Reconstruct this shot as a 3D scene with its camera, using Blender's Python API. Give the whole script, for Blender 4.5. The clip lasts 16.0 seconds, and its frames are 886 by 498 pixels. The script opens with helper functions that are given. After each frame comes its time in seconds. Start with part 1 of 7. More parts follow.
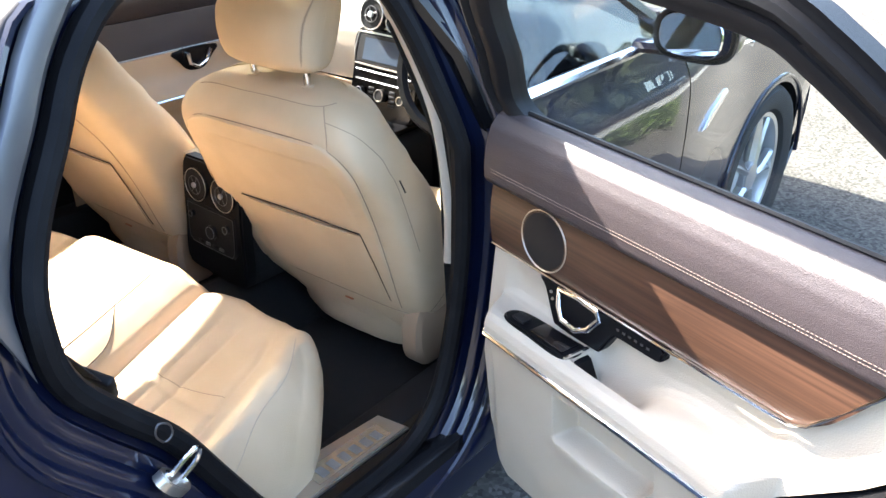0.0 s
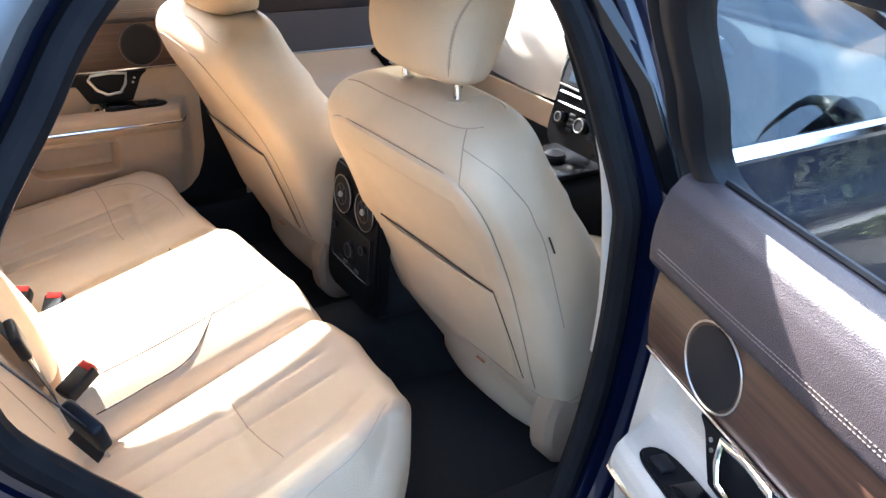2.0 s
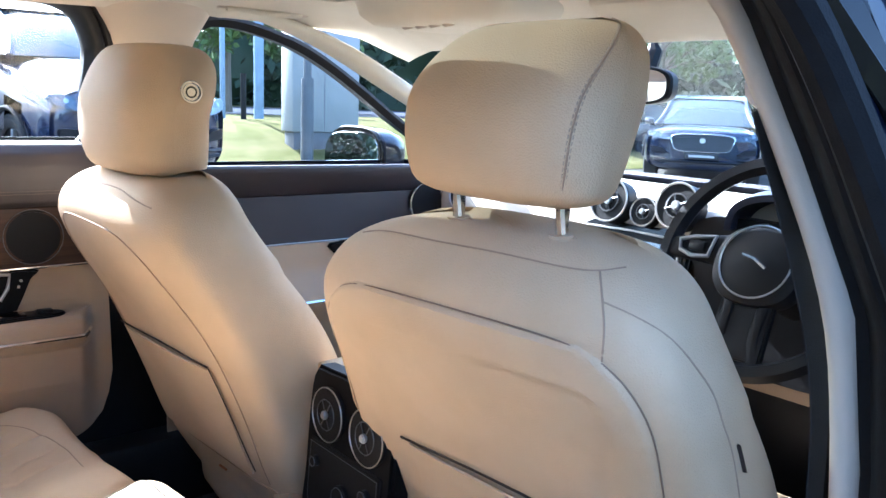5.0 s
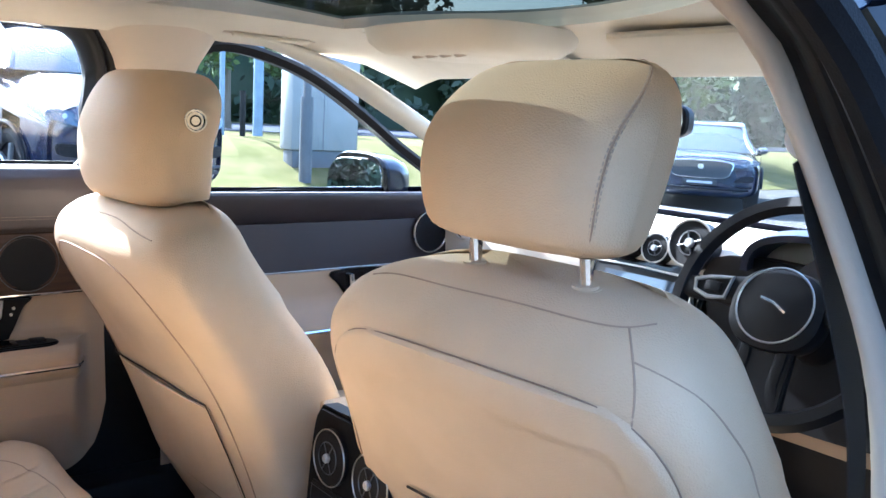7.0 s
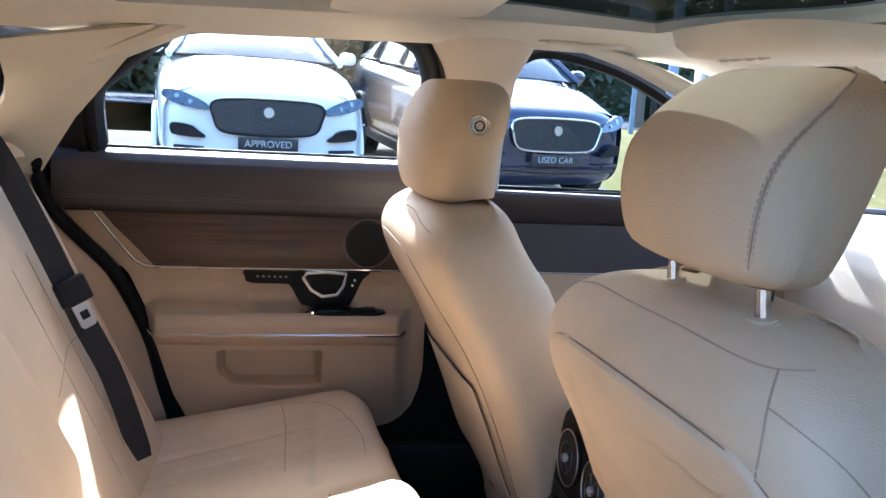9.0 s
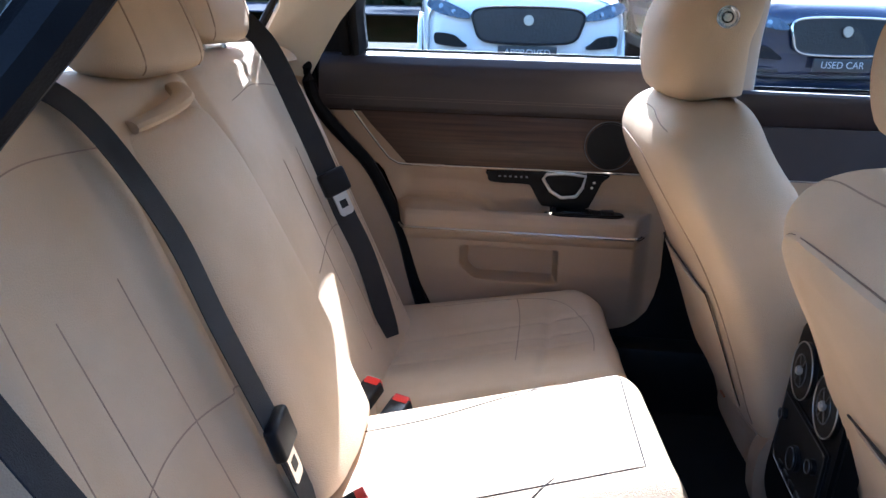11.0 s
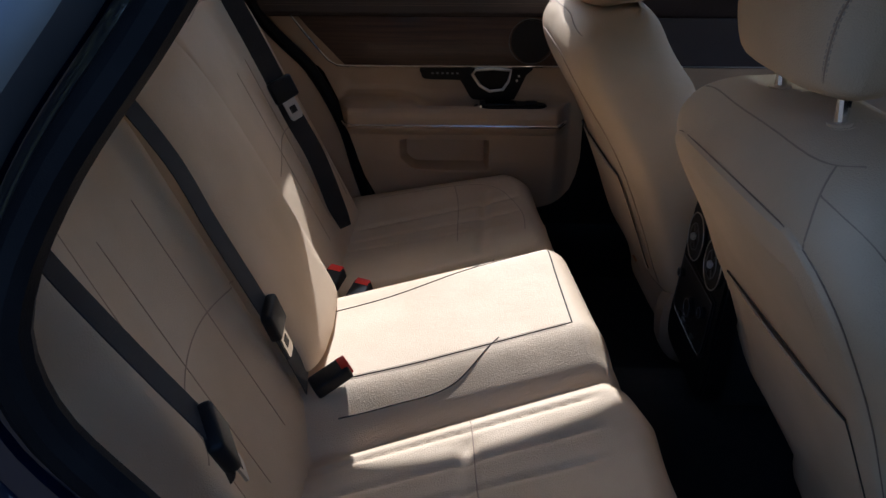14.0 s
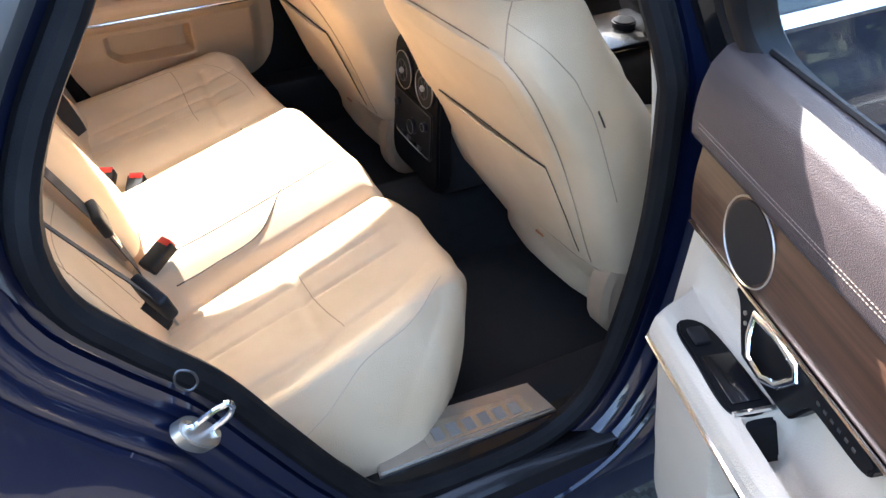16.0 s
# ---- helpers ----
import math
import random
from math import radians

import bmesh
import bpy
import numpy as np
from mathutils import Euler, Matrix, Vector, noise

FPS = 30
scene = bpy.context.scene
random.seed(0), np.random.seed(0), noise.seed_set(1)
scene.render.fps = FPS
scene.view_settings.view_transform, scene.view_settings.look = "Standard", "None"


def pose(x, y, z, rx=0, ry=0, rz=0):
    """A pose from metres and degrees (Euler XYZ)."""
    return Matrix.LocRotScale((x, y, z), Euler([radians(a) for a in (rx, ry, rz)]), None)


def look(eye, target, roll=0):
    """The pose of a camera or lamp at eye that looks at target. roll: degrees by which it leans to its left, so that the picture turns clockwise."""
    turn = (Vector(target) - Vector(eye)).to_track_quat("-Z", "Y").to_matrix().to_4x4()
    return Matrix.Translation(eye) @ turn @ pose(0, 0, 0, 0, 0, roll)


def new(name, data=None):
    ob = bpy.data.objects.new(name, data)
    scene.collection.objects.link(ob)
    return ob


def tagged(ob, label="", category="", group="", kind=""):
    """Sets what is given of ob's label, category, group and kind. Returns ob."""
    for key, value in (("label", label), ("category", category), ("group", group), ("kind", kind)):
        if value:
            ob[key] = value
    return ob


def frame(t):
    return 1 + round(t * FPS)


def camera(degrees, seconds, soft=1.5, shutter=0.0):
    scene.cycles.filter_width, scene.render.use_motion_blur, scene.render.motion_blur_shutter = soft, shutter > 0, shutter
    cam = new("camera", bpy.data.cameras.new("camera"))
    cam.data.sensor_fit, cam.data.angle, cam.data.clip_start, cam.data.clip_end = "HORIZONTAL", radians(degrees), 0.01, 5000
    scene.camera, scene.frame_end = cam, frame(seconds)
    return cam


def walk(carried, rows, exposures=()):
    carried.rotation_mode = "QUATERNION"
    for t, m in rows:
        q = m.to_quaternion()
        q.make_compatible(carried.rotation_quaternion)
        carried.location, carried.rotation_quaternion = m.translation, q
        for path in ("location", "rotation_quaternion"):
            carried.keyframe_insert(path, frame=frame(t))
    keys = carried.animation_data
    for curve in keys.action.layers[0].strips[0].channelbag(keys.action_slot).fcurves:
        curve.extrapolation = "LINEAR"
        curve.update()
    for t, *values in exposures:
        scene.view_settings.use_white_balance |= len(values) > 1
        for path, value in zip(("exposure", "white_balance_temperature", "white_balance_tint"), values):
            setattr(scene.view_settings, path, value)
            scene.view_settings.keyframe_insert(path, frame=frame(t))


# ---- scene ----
cam = camera(57.4, 16.0)
PATH = [
    (0, (1.637, -0.925, 1.537), (0.523, 0.435, 0.583), 0.2),
    (0.5, (1.615, -0.882, 1.519), (0.509, 0.476, 0.553), 0.4),
    (1, (1.573, -0.797, 1.493), (0.439, 0.543, 0.534), 0.8),
    (1.5, (1.522, -0.681, 1.471), (0.214, 0.497, 0.521), 2.1),
    (2, (1.487, -0.578, 1.442), (-0.004, 0.382, 0.518), 3.1),
    (2.5, (1.425, -0.516, 1.375), (-0.217, 0.28, 0.557), 6.1),
    (3, (1.307, -0.466, 1.298), (-0.404, 0.329, 0.633), 4.9),
    (3.5, (1.194, -0.45, 1.235), (-0.498, 0.458, 0.672), 4.5),
    (4, (1.111, -0.469, 1.208), (-0.53, 0.596, 0.793), 1.6),
    (4.5, (1.047, -0.479, 1.201), (-0.559, 0.645, 0.807), 1.2),
    (5, (0.999, -0.507, 1.191), (-0.516, 0.749, 0.835), 2.2),
    (7.5, (0.948, -0.483, 1.214), (-0.577, 0.776, 0.917), 3.6),
    (8, (0.994, -0.416, 1.219), (-0.739, 0.533, 0.903), 4.7),
    (8.5, (1.045, -0.351, 1.24), (-0.796, 0.359, 0.911), 4.5),
    (9, (1.068, -0.307, 1.236), (-0.86, 0.073, 0.866), 3.5),
    (9.5, (1.082, -0.276, 1.228), (-0.87, -0.141, 0.812), 2.6),
    (10, (1.081, -0.274, 1.214), (-0.857, -0.319, 0.721), 2.4),
    (12.3, (1.158, -0.242, 1.225), (-0.714, -0.545, 0.587), 0.3),
    (12.5, (1.166, -0.239, 1.221), (-0.705, -0.545, 0.583), 0.2),
    (13, (1.176, -0.244, 1.222), (-0.678, -0.55, 0.537), 0.3),
    (13.5, (1.232, -0.261, 1.259), (-0.606, -0.479, 0.501), 0.8),
    (14, (1.275, -0.293, 1.316), (-0.519, -0.336, 0.434), 0.1),
    (14.5, (1.305, -0.338, 1.339), (-0.435, -0.226, 0.359), -0.9),
    (15, (1.357, -0.387, 1.357), (-0.254, -0.018, 0.231), -1.4),
    (15.5, (1.427, -0.442, 1.409), (-0.095, 0.087, 0.224), -1.8),
    (16, (1.535, -0.526, 1.463), (0.083, 0.155, 0.268), -1.7),
]
walk(cam, [(t, look(eye, target, roll)) for t, eye, target, roll in PATH], [(0.0, 3.57, 6590, 10), (1.5, 3.68, 6380, 11), (2.5, 3.44, 5370, 10), (3.0, 3.42, 5370, 10), (3.5, 3.17, 5320, 10), (5.0, 3.3, 5170, 9), (7.5, 3.35, 5170, 9), (9.0, 2.91, 5250, 11), (10.0, 2.68, 4820, 11), (12.4, 1.55, 5020, 10), (13.0, 0.45, 4920, 7), (13.5, 0.23, 4770, 3), (14.0, 0.8, 5220, 12), (14.5, 1.92, 5770, 12), (15.0, 2.98, 5970, 11), (16.0, 3.58, 6220, 11)])

# ---- world, sun ----
SUN = Vector((-1.27, -0.11, 1.0)).normalized()
world = bpy.data.worlds.new("sky")
scene.world = world
world.use_nodes = True
wn = world.node_tree
sky = wn.nodes.new("ShaderNodeTexSky")
sky.sky_type, sky.sun_disc = "NISHITA", False
sky.sun_elevation = math.asin(SUN.z)
sky.sun_rotation = math.atan2(SUN.x, SUN.y)
sky.air_density, sky.dust_density = 1.0, 2.6
wn.links.new(sky.outputs[0], wn.nodes["Background"].inputs[0])
wn.nodes["Background"].inputs[1].default_value = 0.15
lamp = bpy.data.lights.new("sun", "SUN")
lamp.energy, lamp.angle, lamp.color = 4.6, radians(0.5), (1.0, 0.95, 0.87)
sun = new("sun", lamp)
sun.matrix_world = look(SUN * 20, (0, 0, 0))


# ---- materials ----
def material(name, color, rough=0.5, metal=0.0, coat=0.0, second=None, scale=6.0, bump=0.0, grain=300.0, spec=0.5, tex="NOISE", wave=0.0):
    """A Principled surface with a coarse colour drift, a fine grain in colour and relief."""
    m = bpy.data.materials.new(name)
    m.use_nodes = True
    nt = m.node_tree
    b = nt.nodes["Principled BSDF"]
    b.inputs["Roughness"].default_value, b.inputs["Metallic"].default_value = rough, metal
    b.inputs["Coat Weight"].default_value, b.inputs["Coat Roughness"].default_value = coat, 0.04
    b.inputs["Specular IOR Level"].default_value = spec
    co = nt.nodes.new("ShaderNodeTexCoord")
    big = nt.nodes.new("ShaderNodeTexNoise")
    big.inputs["Scale"].default_value, big.inputs["Detail"].default_value = scale, 4.0
    nt.links.new(co.outputs["Object"], big.inputs["Vector"])
    mix = nt.nodes.new("ShaderNodeMix")
    mix.data_type = "RGBA"
    mix.inputs[6].default_value = (*color, 1)
    mix.inputs[7].default_value = (*(second or [c * 0.8 for c in color]), 1)
    ramp = nt.nodes.new("ShaderNodeMapRange")
    ramp.inputs[1].default_value, ramp.inputs[2].default_value = 0.35, 0.68
    nt.links.new(big.outputs[0], ramp.inputs[0])
    nt.links.new(ramp.outputs[0], mix.inputs[0])
    nt.links.new(mix.outputs[2], b.inputs["Base Color"])
    if bump:
        fine = nt.nodes.new("ShaderNodeTexVoronoi" if tex == "CELLS" else "ShaderNodeTexNoise")
        fine.inputs["Scale"].default_value = grain
        nt.links.new(co.outputs["Object"], fine.inputs["Vector"])
        bp = nt.nodes.new("ShaderNodeBump")
        bp.inputs["Strength"].default_value, bp.inputs["Distance"].default_value = bump, 0.002
        nt.links.new(fine.outputs[0], bp.inputs["Height"])
        nt.links.new(bp.outputs[0], b.inputs["Normal"])
        if wave:
            soft_ = nt.nodes.new("ShaderNodeTexNoise")
            soft_.inputs["Scale"].default_value, soft_.inputs["Detail"].default_value = 11.0, 2.5
            nt.links.new(co.outputs["Object"], soft_.inputs["Vector"])
            wv = nt.nodes.new("ShaderNodeBump")
            wv.inputs["Strength"].default_value, wv.inputs["Distance"].default_value = wave, 0.012
            nt.links.new(soft_.outputs[0], wv.inputs["Height"])
            nt.links.new(wv.outputs[0], bp.inputs["Normal"])
    return m


def glass(name, tint=(0.95, 0.97, 0.96), gloss=0.0, edge=0.7):
    """A thin pane: clear, with the mirror gloss that the angle gives."""
    m = bpy.data.materials.new(name)
    m.use_nodes = True
    nt = m.node_tree
    nt.nodes.remove(nt.nodes["Principled BSDF"])
    out = nt.nodes["Material Output"]
    clear, shine, facing_, power, scale_, mix = (nt.nodes.new("ShaderNode" + k) for k in ("BsdfTransparent", "BsdfGlossy", "LayerWeight", "Math", "Math", "MixShader"))
    clear.inputs[0].default_value = (*tint, 1)
    shine.inputs["Roughness"].default_value = 0.02
    facing_.inputs[0].default_value = 0.5
    power.operation, power.inputs[1].default_value = "POWER", 5.0
    scale_.operation = "MULTIPLY_ADD"
    scale_.inputs[1].default_value, scale_.inputs[2].default_value = edge, 0.02 + gloss
    nt.links.new(facing_.outputs["Facing"], power.inputs[0])
    nt.links.new(power.outputs[0], scale_.inputs[0])
    nt.links.new(scale_.outputs[0], mix.inputs[0])
    nt.links.new(clear.outputs[0], mix.inputs[1])
    nt.links.new(shine.outputs[0], mix.inputs[2])
    nt.links.new(mix.outputs[0], out.inputs[0])
    return m


def wood(name):
    """Straight-grained walnut veneer under a satin finish; the grain runs along the door."""
    m = material(name, (0.16, 0.08, 0.05), 0.4, coat=0.06, spec=0.35)
    nt = m.node_tree
    b = nt.nodes["Principled BSDF"]
    co = nt.nodes.new("ShaderNodeTexCoord")
    mp = nt.nodes.new("ShaderNodeMapping")
    mp.inputs["Scale"].default_value = (5, 5, 190)
    n1 = nt.nodes.new("ShaderNodeTexNoise")
    n1.inputs["Scale"].default_value, n1.inputs["Detail"].default_value = 1.0, 6.0
    cr = nt.nodes.new("ShaderNodeValToRGB")
    cr.color_ramp.elements[0].position, cr.color_ramp.elements[1].position = 0.3, 0.72
    cr.color_ramp.elements[0].color, cr.color_ramp.elements[1].color = (0.033, 0.016, 0.01, 1), (0.08, 0.039, 0.023, 1)
    nt.links.new(co.outputs["Object"], mp.inputs[0])
    nt.links.new(mp.outputs[0], n1.inputs["Vector"])
    nt.links.new(n1.outputs[0], cr.inputs[0])
    nt.links.new(cr.outputs[0], b.inputs["Base Color"])
    return m


LEATHER = material("cream leather", (0.635, 0.475, 0.312), 0.64, second=(0.565, 0.415, 0.262), scale=7, bump=0.3, grain=520, spec=0.2, tex="CELLS", wave=0.22)
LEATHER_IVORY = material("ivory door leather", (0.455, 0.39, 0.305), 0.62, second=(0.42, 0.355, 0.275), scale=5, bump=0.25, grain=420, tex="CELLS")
# deeper than the open door's ivory: the far side's shade is in this colour
PANEL = material("shaded cream panel", (0.46, 0.328, 0.212), 0.5, second=(0.42, 0.298, 0.19), scale=5, bump=0.15, grain=500)
HEADLINING = material("cream headlining cloth", (0.63, 0.575, 0.475), 0.9, second=(0.59, 0.535, 0.435), scale=9, bump=0.3, grain=700)
TRIM = material("pale pillar trim", (0.56, 0.475, 0.38), 0.65, second=(0.52, 0.44, 0.35), scale=6, bump=0.15, grain=500)
BROWN = material("dark brown leather", (0.041, 0.0315, 0.0335), 0.4, second=(0.034, 0.0265, 0.0275), scale=6, bump=0.3, grain=750, tex="CELLS")
VENEER = wood("walnut veneer")
SEAM = material("brown seam thread", (0.4, 0.275, 0.185), 0.8)
STITCH = material("pale stitching", (0.5, 0.38, 0.27), 0.7)
GROOVE_SOFT = material("brown shell joint", (0.27, 0.18, 0.12), 0.85)
DIM_STEEL = material("dull steel lettering", (0.16, 0.16, 0.165), 0.4, metal=1.0)
GROOVE = material("dark seam gap", (0.035, 0.022, 0.015), 0.9)
CARPET = material("black carpet", (0.006, 0.0055, 0.0065), 0.95, second=(0.01, 0.009, 0.0085), scale=30, bump=1.0, grain=900)
RUBBER = material("black rubber seal", (0.003, 0.003, 0.004), 0.6, second=(0.006, 0.006, 0.007), scale=25, bump=0.2, grain=500, spec=0.16)
PAINT = material("dark blue metallic paint", (0.001, 0.0032, 0.0155), 0.35, metal=0.08, coat=1.0, second=(0.0014, 0.0044, 0.021), scale=2, spec=0.2)
PAINT.node_tree.nodes["Principled BSDF"].inputs["Coat Roughness"].default_value = 0.008
BLACK = material("gloss black trim", (0.005, 0.005, 0.006), 0.2, coat=0.2, spec=0.3)
SATIN = material("satin black plastic", (0.009, 0.009, 0.0105), 0.5, bump=0.15, grain=800, spec=0.22)
CHROME = material("chrome", (0.85, 0.86, 0.88), 0.12, metal=1.0, second=(0.8, 0.81, 0.83))
STEEL = material("brushed steel", (0.52, 0.48, 0.42), 0.32, metal=0.9, second=(0.45, 0.41, 0.36), scale=12, bump=0.15, grain=250)
ALLOY = material("silver alloy", (0.62, 0.64, 0.66), 0.3, metal=0.8)
BELT = material("woven black webbing", (0.012, 0.0115, 0.013), 0.8, second=(0.018, 0.017, 0.018), scale=40, bump=0.8, grain=800)
RED = material("red release button", (0.55, 0.02, 0.012), 0.4)
TYRE = material("tyre rubber", (0.022, 0.022, 0.023), 0.8, bump=0.4, grain=120)
DASH_TOP = material("pale dashboard leather", (0.58, 0.525, 0.44), 0.5, second=(0.54, 0.485, 0.4), scale=6, bump=0.3, grain=400, tex="CELLS")
NAVY_LEATHER = material("dark blue soft pad", (0.018, 0.022, 0.045), 0.5, bump=0.4, grain=350, tex="CELLS")
SCREEN = material("dark display glass", (0.05, 0.07, 0.1), 0.06, coat=1.0)
MIRROR = material("mirror", (0.92, 0.93, 0.94), 0.01, metal=1.0, second=(0.92, 0.93, 0.94))
GLOSS = material("gloss black pillar panel", (0.005, 0.006, 0.01), 0.35, coat=0.15, spec=0.2)
SATIN_METAL = material("satin grey band", (0.17, 0.175, 0.185), 0.32, metal=0.7, second=(0.13, 0.135, 0.145))
STITCH_DARK = material("brown stitching", (0.2, 0.155, 0.13), 0.7)
# tan deepened by the shade low on the seat's side
TAN = material("shaded tan plastic", (0.36, 0.245, 0.155), 0.55, second=(0.32, 0.215, 0.135), scale=6, bump=0.15, grain=500)
AMBER = material("amber reflector", (0.45, 0.16, 0.06), 0.3)
PANE = glass("clear window glass", (0.94, 0.97, 0.96), 0.005, 0.4)
SCREEN_GLASS = glass("laminated windscreen glass", (0.86, 0.9, 0.9), -0.01, 0.15)
ROOF_GLASS = glass("green tinted roof glass", (0.23, 0.242, 0.225), 0.0, 0.2)
POD = material("dark handle plastic", (0.005, 0.005, 0.006), 0.45, spec=0.12)
CAR_GLASS = glass("smoked car glass", (0.2, 0.24, 0.27), 0.05)


# ---- helpers for shapes ----
def flip(xf):
    return xf is not None and xf.to_3x3().determinant() < 0


def part(name, bm, mat, parent=None, label="", xf=None, smooth=35):
    """One mesh object under a thing or a part; xf moves its points."""
    if xf is not None:
        bm.transform(xf)
        if flip(xf):
            bmesh.ops.reverse_faces(bm, faces=bm.faces)
    me = bpy.data.meshes.new(name)
    bm.to_mesh(me)
    bm.free()
    me.materials.append(mat)
    if smooth:
        me.polygons.foreach_set("use_smooth", [True] * len(me.polygons))
        me.set_sharp_from_angle(angle=radians(smooth))
    ob = new(name, me)
    ob.parent = parent
    if label:
        tagged(ob, label)
    return ob


def thing(name, label, category, group="", kind="", at=(0, 0, 0)):
    ob = new(name)
    ob.empty_display_size = 0.05
    ob.location = at
    return tagged(ob, label, category, group, kind)


def inside(ob, parent):
    """Hangs a part under a placed thing without moving it."""
    ob.parent = parent
    ob.matrix_parent_inverse = Matrix.Translation(parent.location).inverted()
    return ob


def spline(pts, n, closed=False):
    """n points evenly along a smooth curve through pts."""
    p = [Vector(q) for q in pts]
    k = len(p)
    fine = []
    for i in range(k if closed else k - 1):
        a, b, c, d = (p[(i + j) % k] if closed else p[min(max(i + j, 0), k - 1)] for j in (-1, 0, 1, 2))
        for s in range(12):
            t = s / 12
            fine.append(0.5 * (2 * b + (c - a) * t + (2 * a - 5 * b + 4 * c - d) * t * t + (3 * b - a - 3 * c + d) * t ** 3))
    fine.append(p[0] if closed else p[-1])
    run = [0.0]
    for a, b in zip(fine, fine[1:]):
        run.append(run[-1] + (b - a).length)
    out, j = [], 0
    for i in range(n):
        want = run[-1] * i / (n if closed else n - 1)
        while j < len(run) - 2 and run[j + 1] < want:
            j += 1
        f = (want - run[j]) / max(run[j + 1] - run[j], 1e-9)
        out.append(fine[j].lerp(fine[j + 1], min(f, 1)))
    return out


def skin(rings, closed=True, caps=True):
    """Joins rings of equal count into one surface."""
    bm = bmesh.new()
    vs = [[bm.verts.new(q) for q in r] for r in rings]
    n = len(rings[0])
    for a, b in zip(vs, vs[1:]):
        for i in range(n if closed else n - 1):
            j = (i + 1) % n
            bm.faces.new((a[i], a[j], b[j], b[i]))
    if caps and closed:
        bm.faces.new(list(reversed(vs[0])))
        bm.faces.new(vs[-1])
    bmesh.ops.recalc_face_normals(bm, faces=bm.faces)
    return bm


def sheet(fn, nu, nv, thick=0.0):
    """A surface fn(u, v) with u and v from 0 to 1."""
    bm = skin([[fn(i / (nu - 1), j / (nv - 1)) for i in range(nu)] for j in range(nv)], closed=False)
    if thick:
        bmesh.ops.solidify(bm, geom=bm.faces[:], thickness=thick)
    return bm


def tube(pts, r, n=6, closed=False, flat=1.0, up=(0, 0, 1)):
    """A rod along points; flat squashes it along its second axis."""
    p = [Vector(q) for q in pts]
    rings = []
    for i, q in enumerate(p):
        a, b = (p[i - 1], p[(i + 1) % len(p)]) if closed else (p[max(i - 1, 0)], p[min(i + 1, len(p) - 1)])
        d = (b - a).normalized()
        s = d.cross(Vector(up))
        s = s.normalized() if s.length > 1e-4 else d.orthogonal().normalized()
        t = s.cross(d).normalized()
        rings.append([q + s * (r * math.cos(6.2832 * k / n)) + t * (r * flat * math.sin(6.2832 * k / n)) for k in range(n)])
    if closed:
        rings.append(rings[0])
    bm = skin(rings, caps=not closed)
    if closed:
        bmesh.ops.remove_doubles(bm, verts=bm.verts, dist=1e-6)
    return bm


def box(x0, x1, y0, y1, z0, z1, bevel=0.0, seg=2):
    bm = bmesh.new()
    bmesh.ops.create_cube(bm, size=1.0)
    for v in bm.verts:
        v.co = Vector((x0 + (v.co.x + 0.5) * (x1 - x0), y0 + (v.co.y + 0.5) * (y1 - y0), z0 + (v.co.z + 0.5) * (z1 - z0)))
    if bevel:
        bmesh.ops.bevel(bm, geom=bm.edges[:], offset=bevel, segments=seg, profile=0.5, affect="EDGES")
    return bm


def disc(c, axis, r, depth, n=28, bevel=0.0):
    """A round slab centred at c, its axis along axis."""
    bm = bmesh.new()
    bmesh.ops.create_cone(bm, cap_ends=True, segments=n, radius1=r, radius2=r, depth=depth)
    if bevel:
        bmesh.ops.bevel(bm, geom=[e for e in bm.edges if len(e.link_faces) == 2 and abs(e.calc_face_angle(0)) > 1], offset=bevel, segments=2, affect="EDGES")
    q = Vector((0, 0, 1)).rotation_difference(Vector(axis).normalized())
    bm.transform(Matrix.Translation(c) @ q.to_matrix().to_4x4())
    return bm


def ring_of(c, axis, r, wire, n=36, flat=1.0):
    """A hoop."""
    q = Vector((0, 0, 1)).rotation_difference(Vector(axis).normalized())
    pts = [Vector(c) + q @ Vector((r * math.cos(6.2832 * k / n), r * math.sin(6.2832 * k / n), 0)) for k in range(n)]
    return tube(pts, wire, 6, closed=True, flat=flat, up=axis)


def smoothed(pts, times=3):
    """Points along a line with their small jumps evened out."""
    p = [Vector(q) for q in pts]
    for _ in range(times):
        p = [p[0]] + [(a + 2 * b + c) / 4 for a, b, c in zip(p, p[1:], p[2:])] + [p[-1]]
    return p


def dashes(pts, r=0.0006, step=0.006, fill=0.62):
    """Stitches: a row of short threads along a line, in one mesh."""
    run = [0.0]
    for a, b in zip(pts, pts[1:]):
        run.append(run[-1] + (b - a).length)

    def at(d):
        for i in range(len(run) - 1):
            if d <= run[i + 1]:
                return pts[i].lerp(pts[i + 1], (d - run[i]) / max(run[i + 1] - run[i], 1e-9))
        return pts[-1]

    vs, fs = [], []
    for k in range(int(run[-1] / step)):
        a, b = at(k * step), at((k + fill) * step)
        d = (b - a).normalized()
        s = d.orthogonal().normalized() * r
        t = d.cross(s).normalized() * r
        n = len(vs)
        vs += [a + s, a + t, a - s, a - t, b + s, b + t, b - s, b - t]
        fs += [(n, n + 1, n + 5, n + 4), (n + 1, n + 2, n + 6, n + 5), (n + 2, n + 3, n + 7, n + 6), (n + 3, n, n + 4, n + 7), (n + 3, n + 2, n + 1, n), (n + 4, n + 5, n + 6, n + 7)]
    me = bpy.data.meshes.new("stitches")
    me.from_pydata(vs, [], fs)
    bm = bmesh.new()
    bm.from_mesh(me)
    bpy.data.meshes.remove(me)
    return bm


def outline(pts, n, closed=True):
    return [(p.x, p.y) for p in spline([(a, b, 0) for a, b in pts], n, closed)]


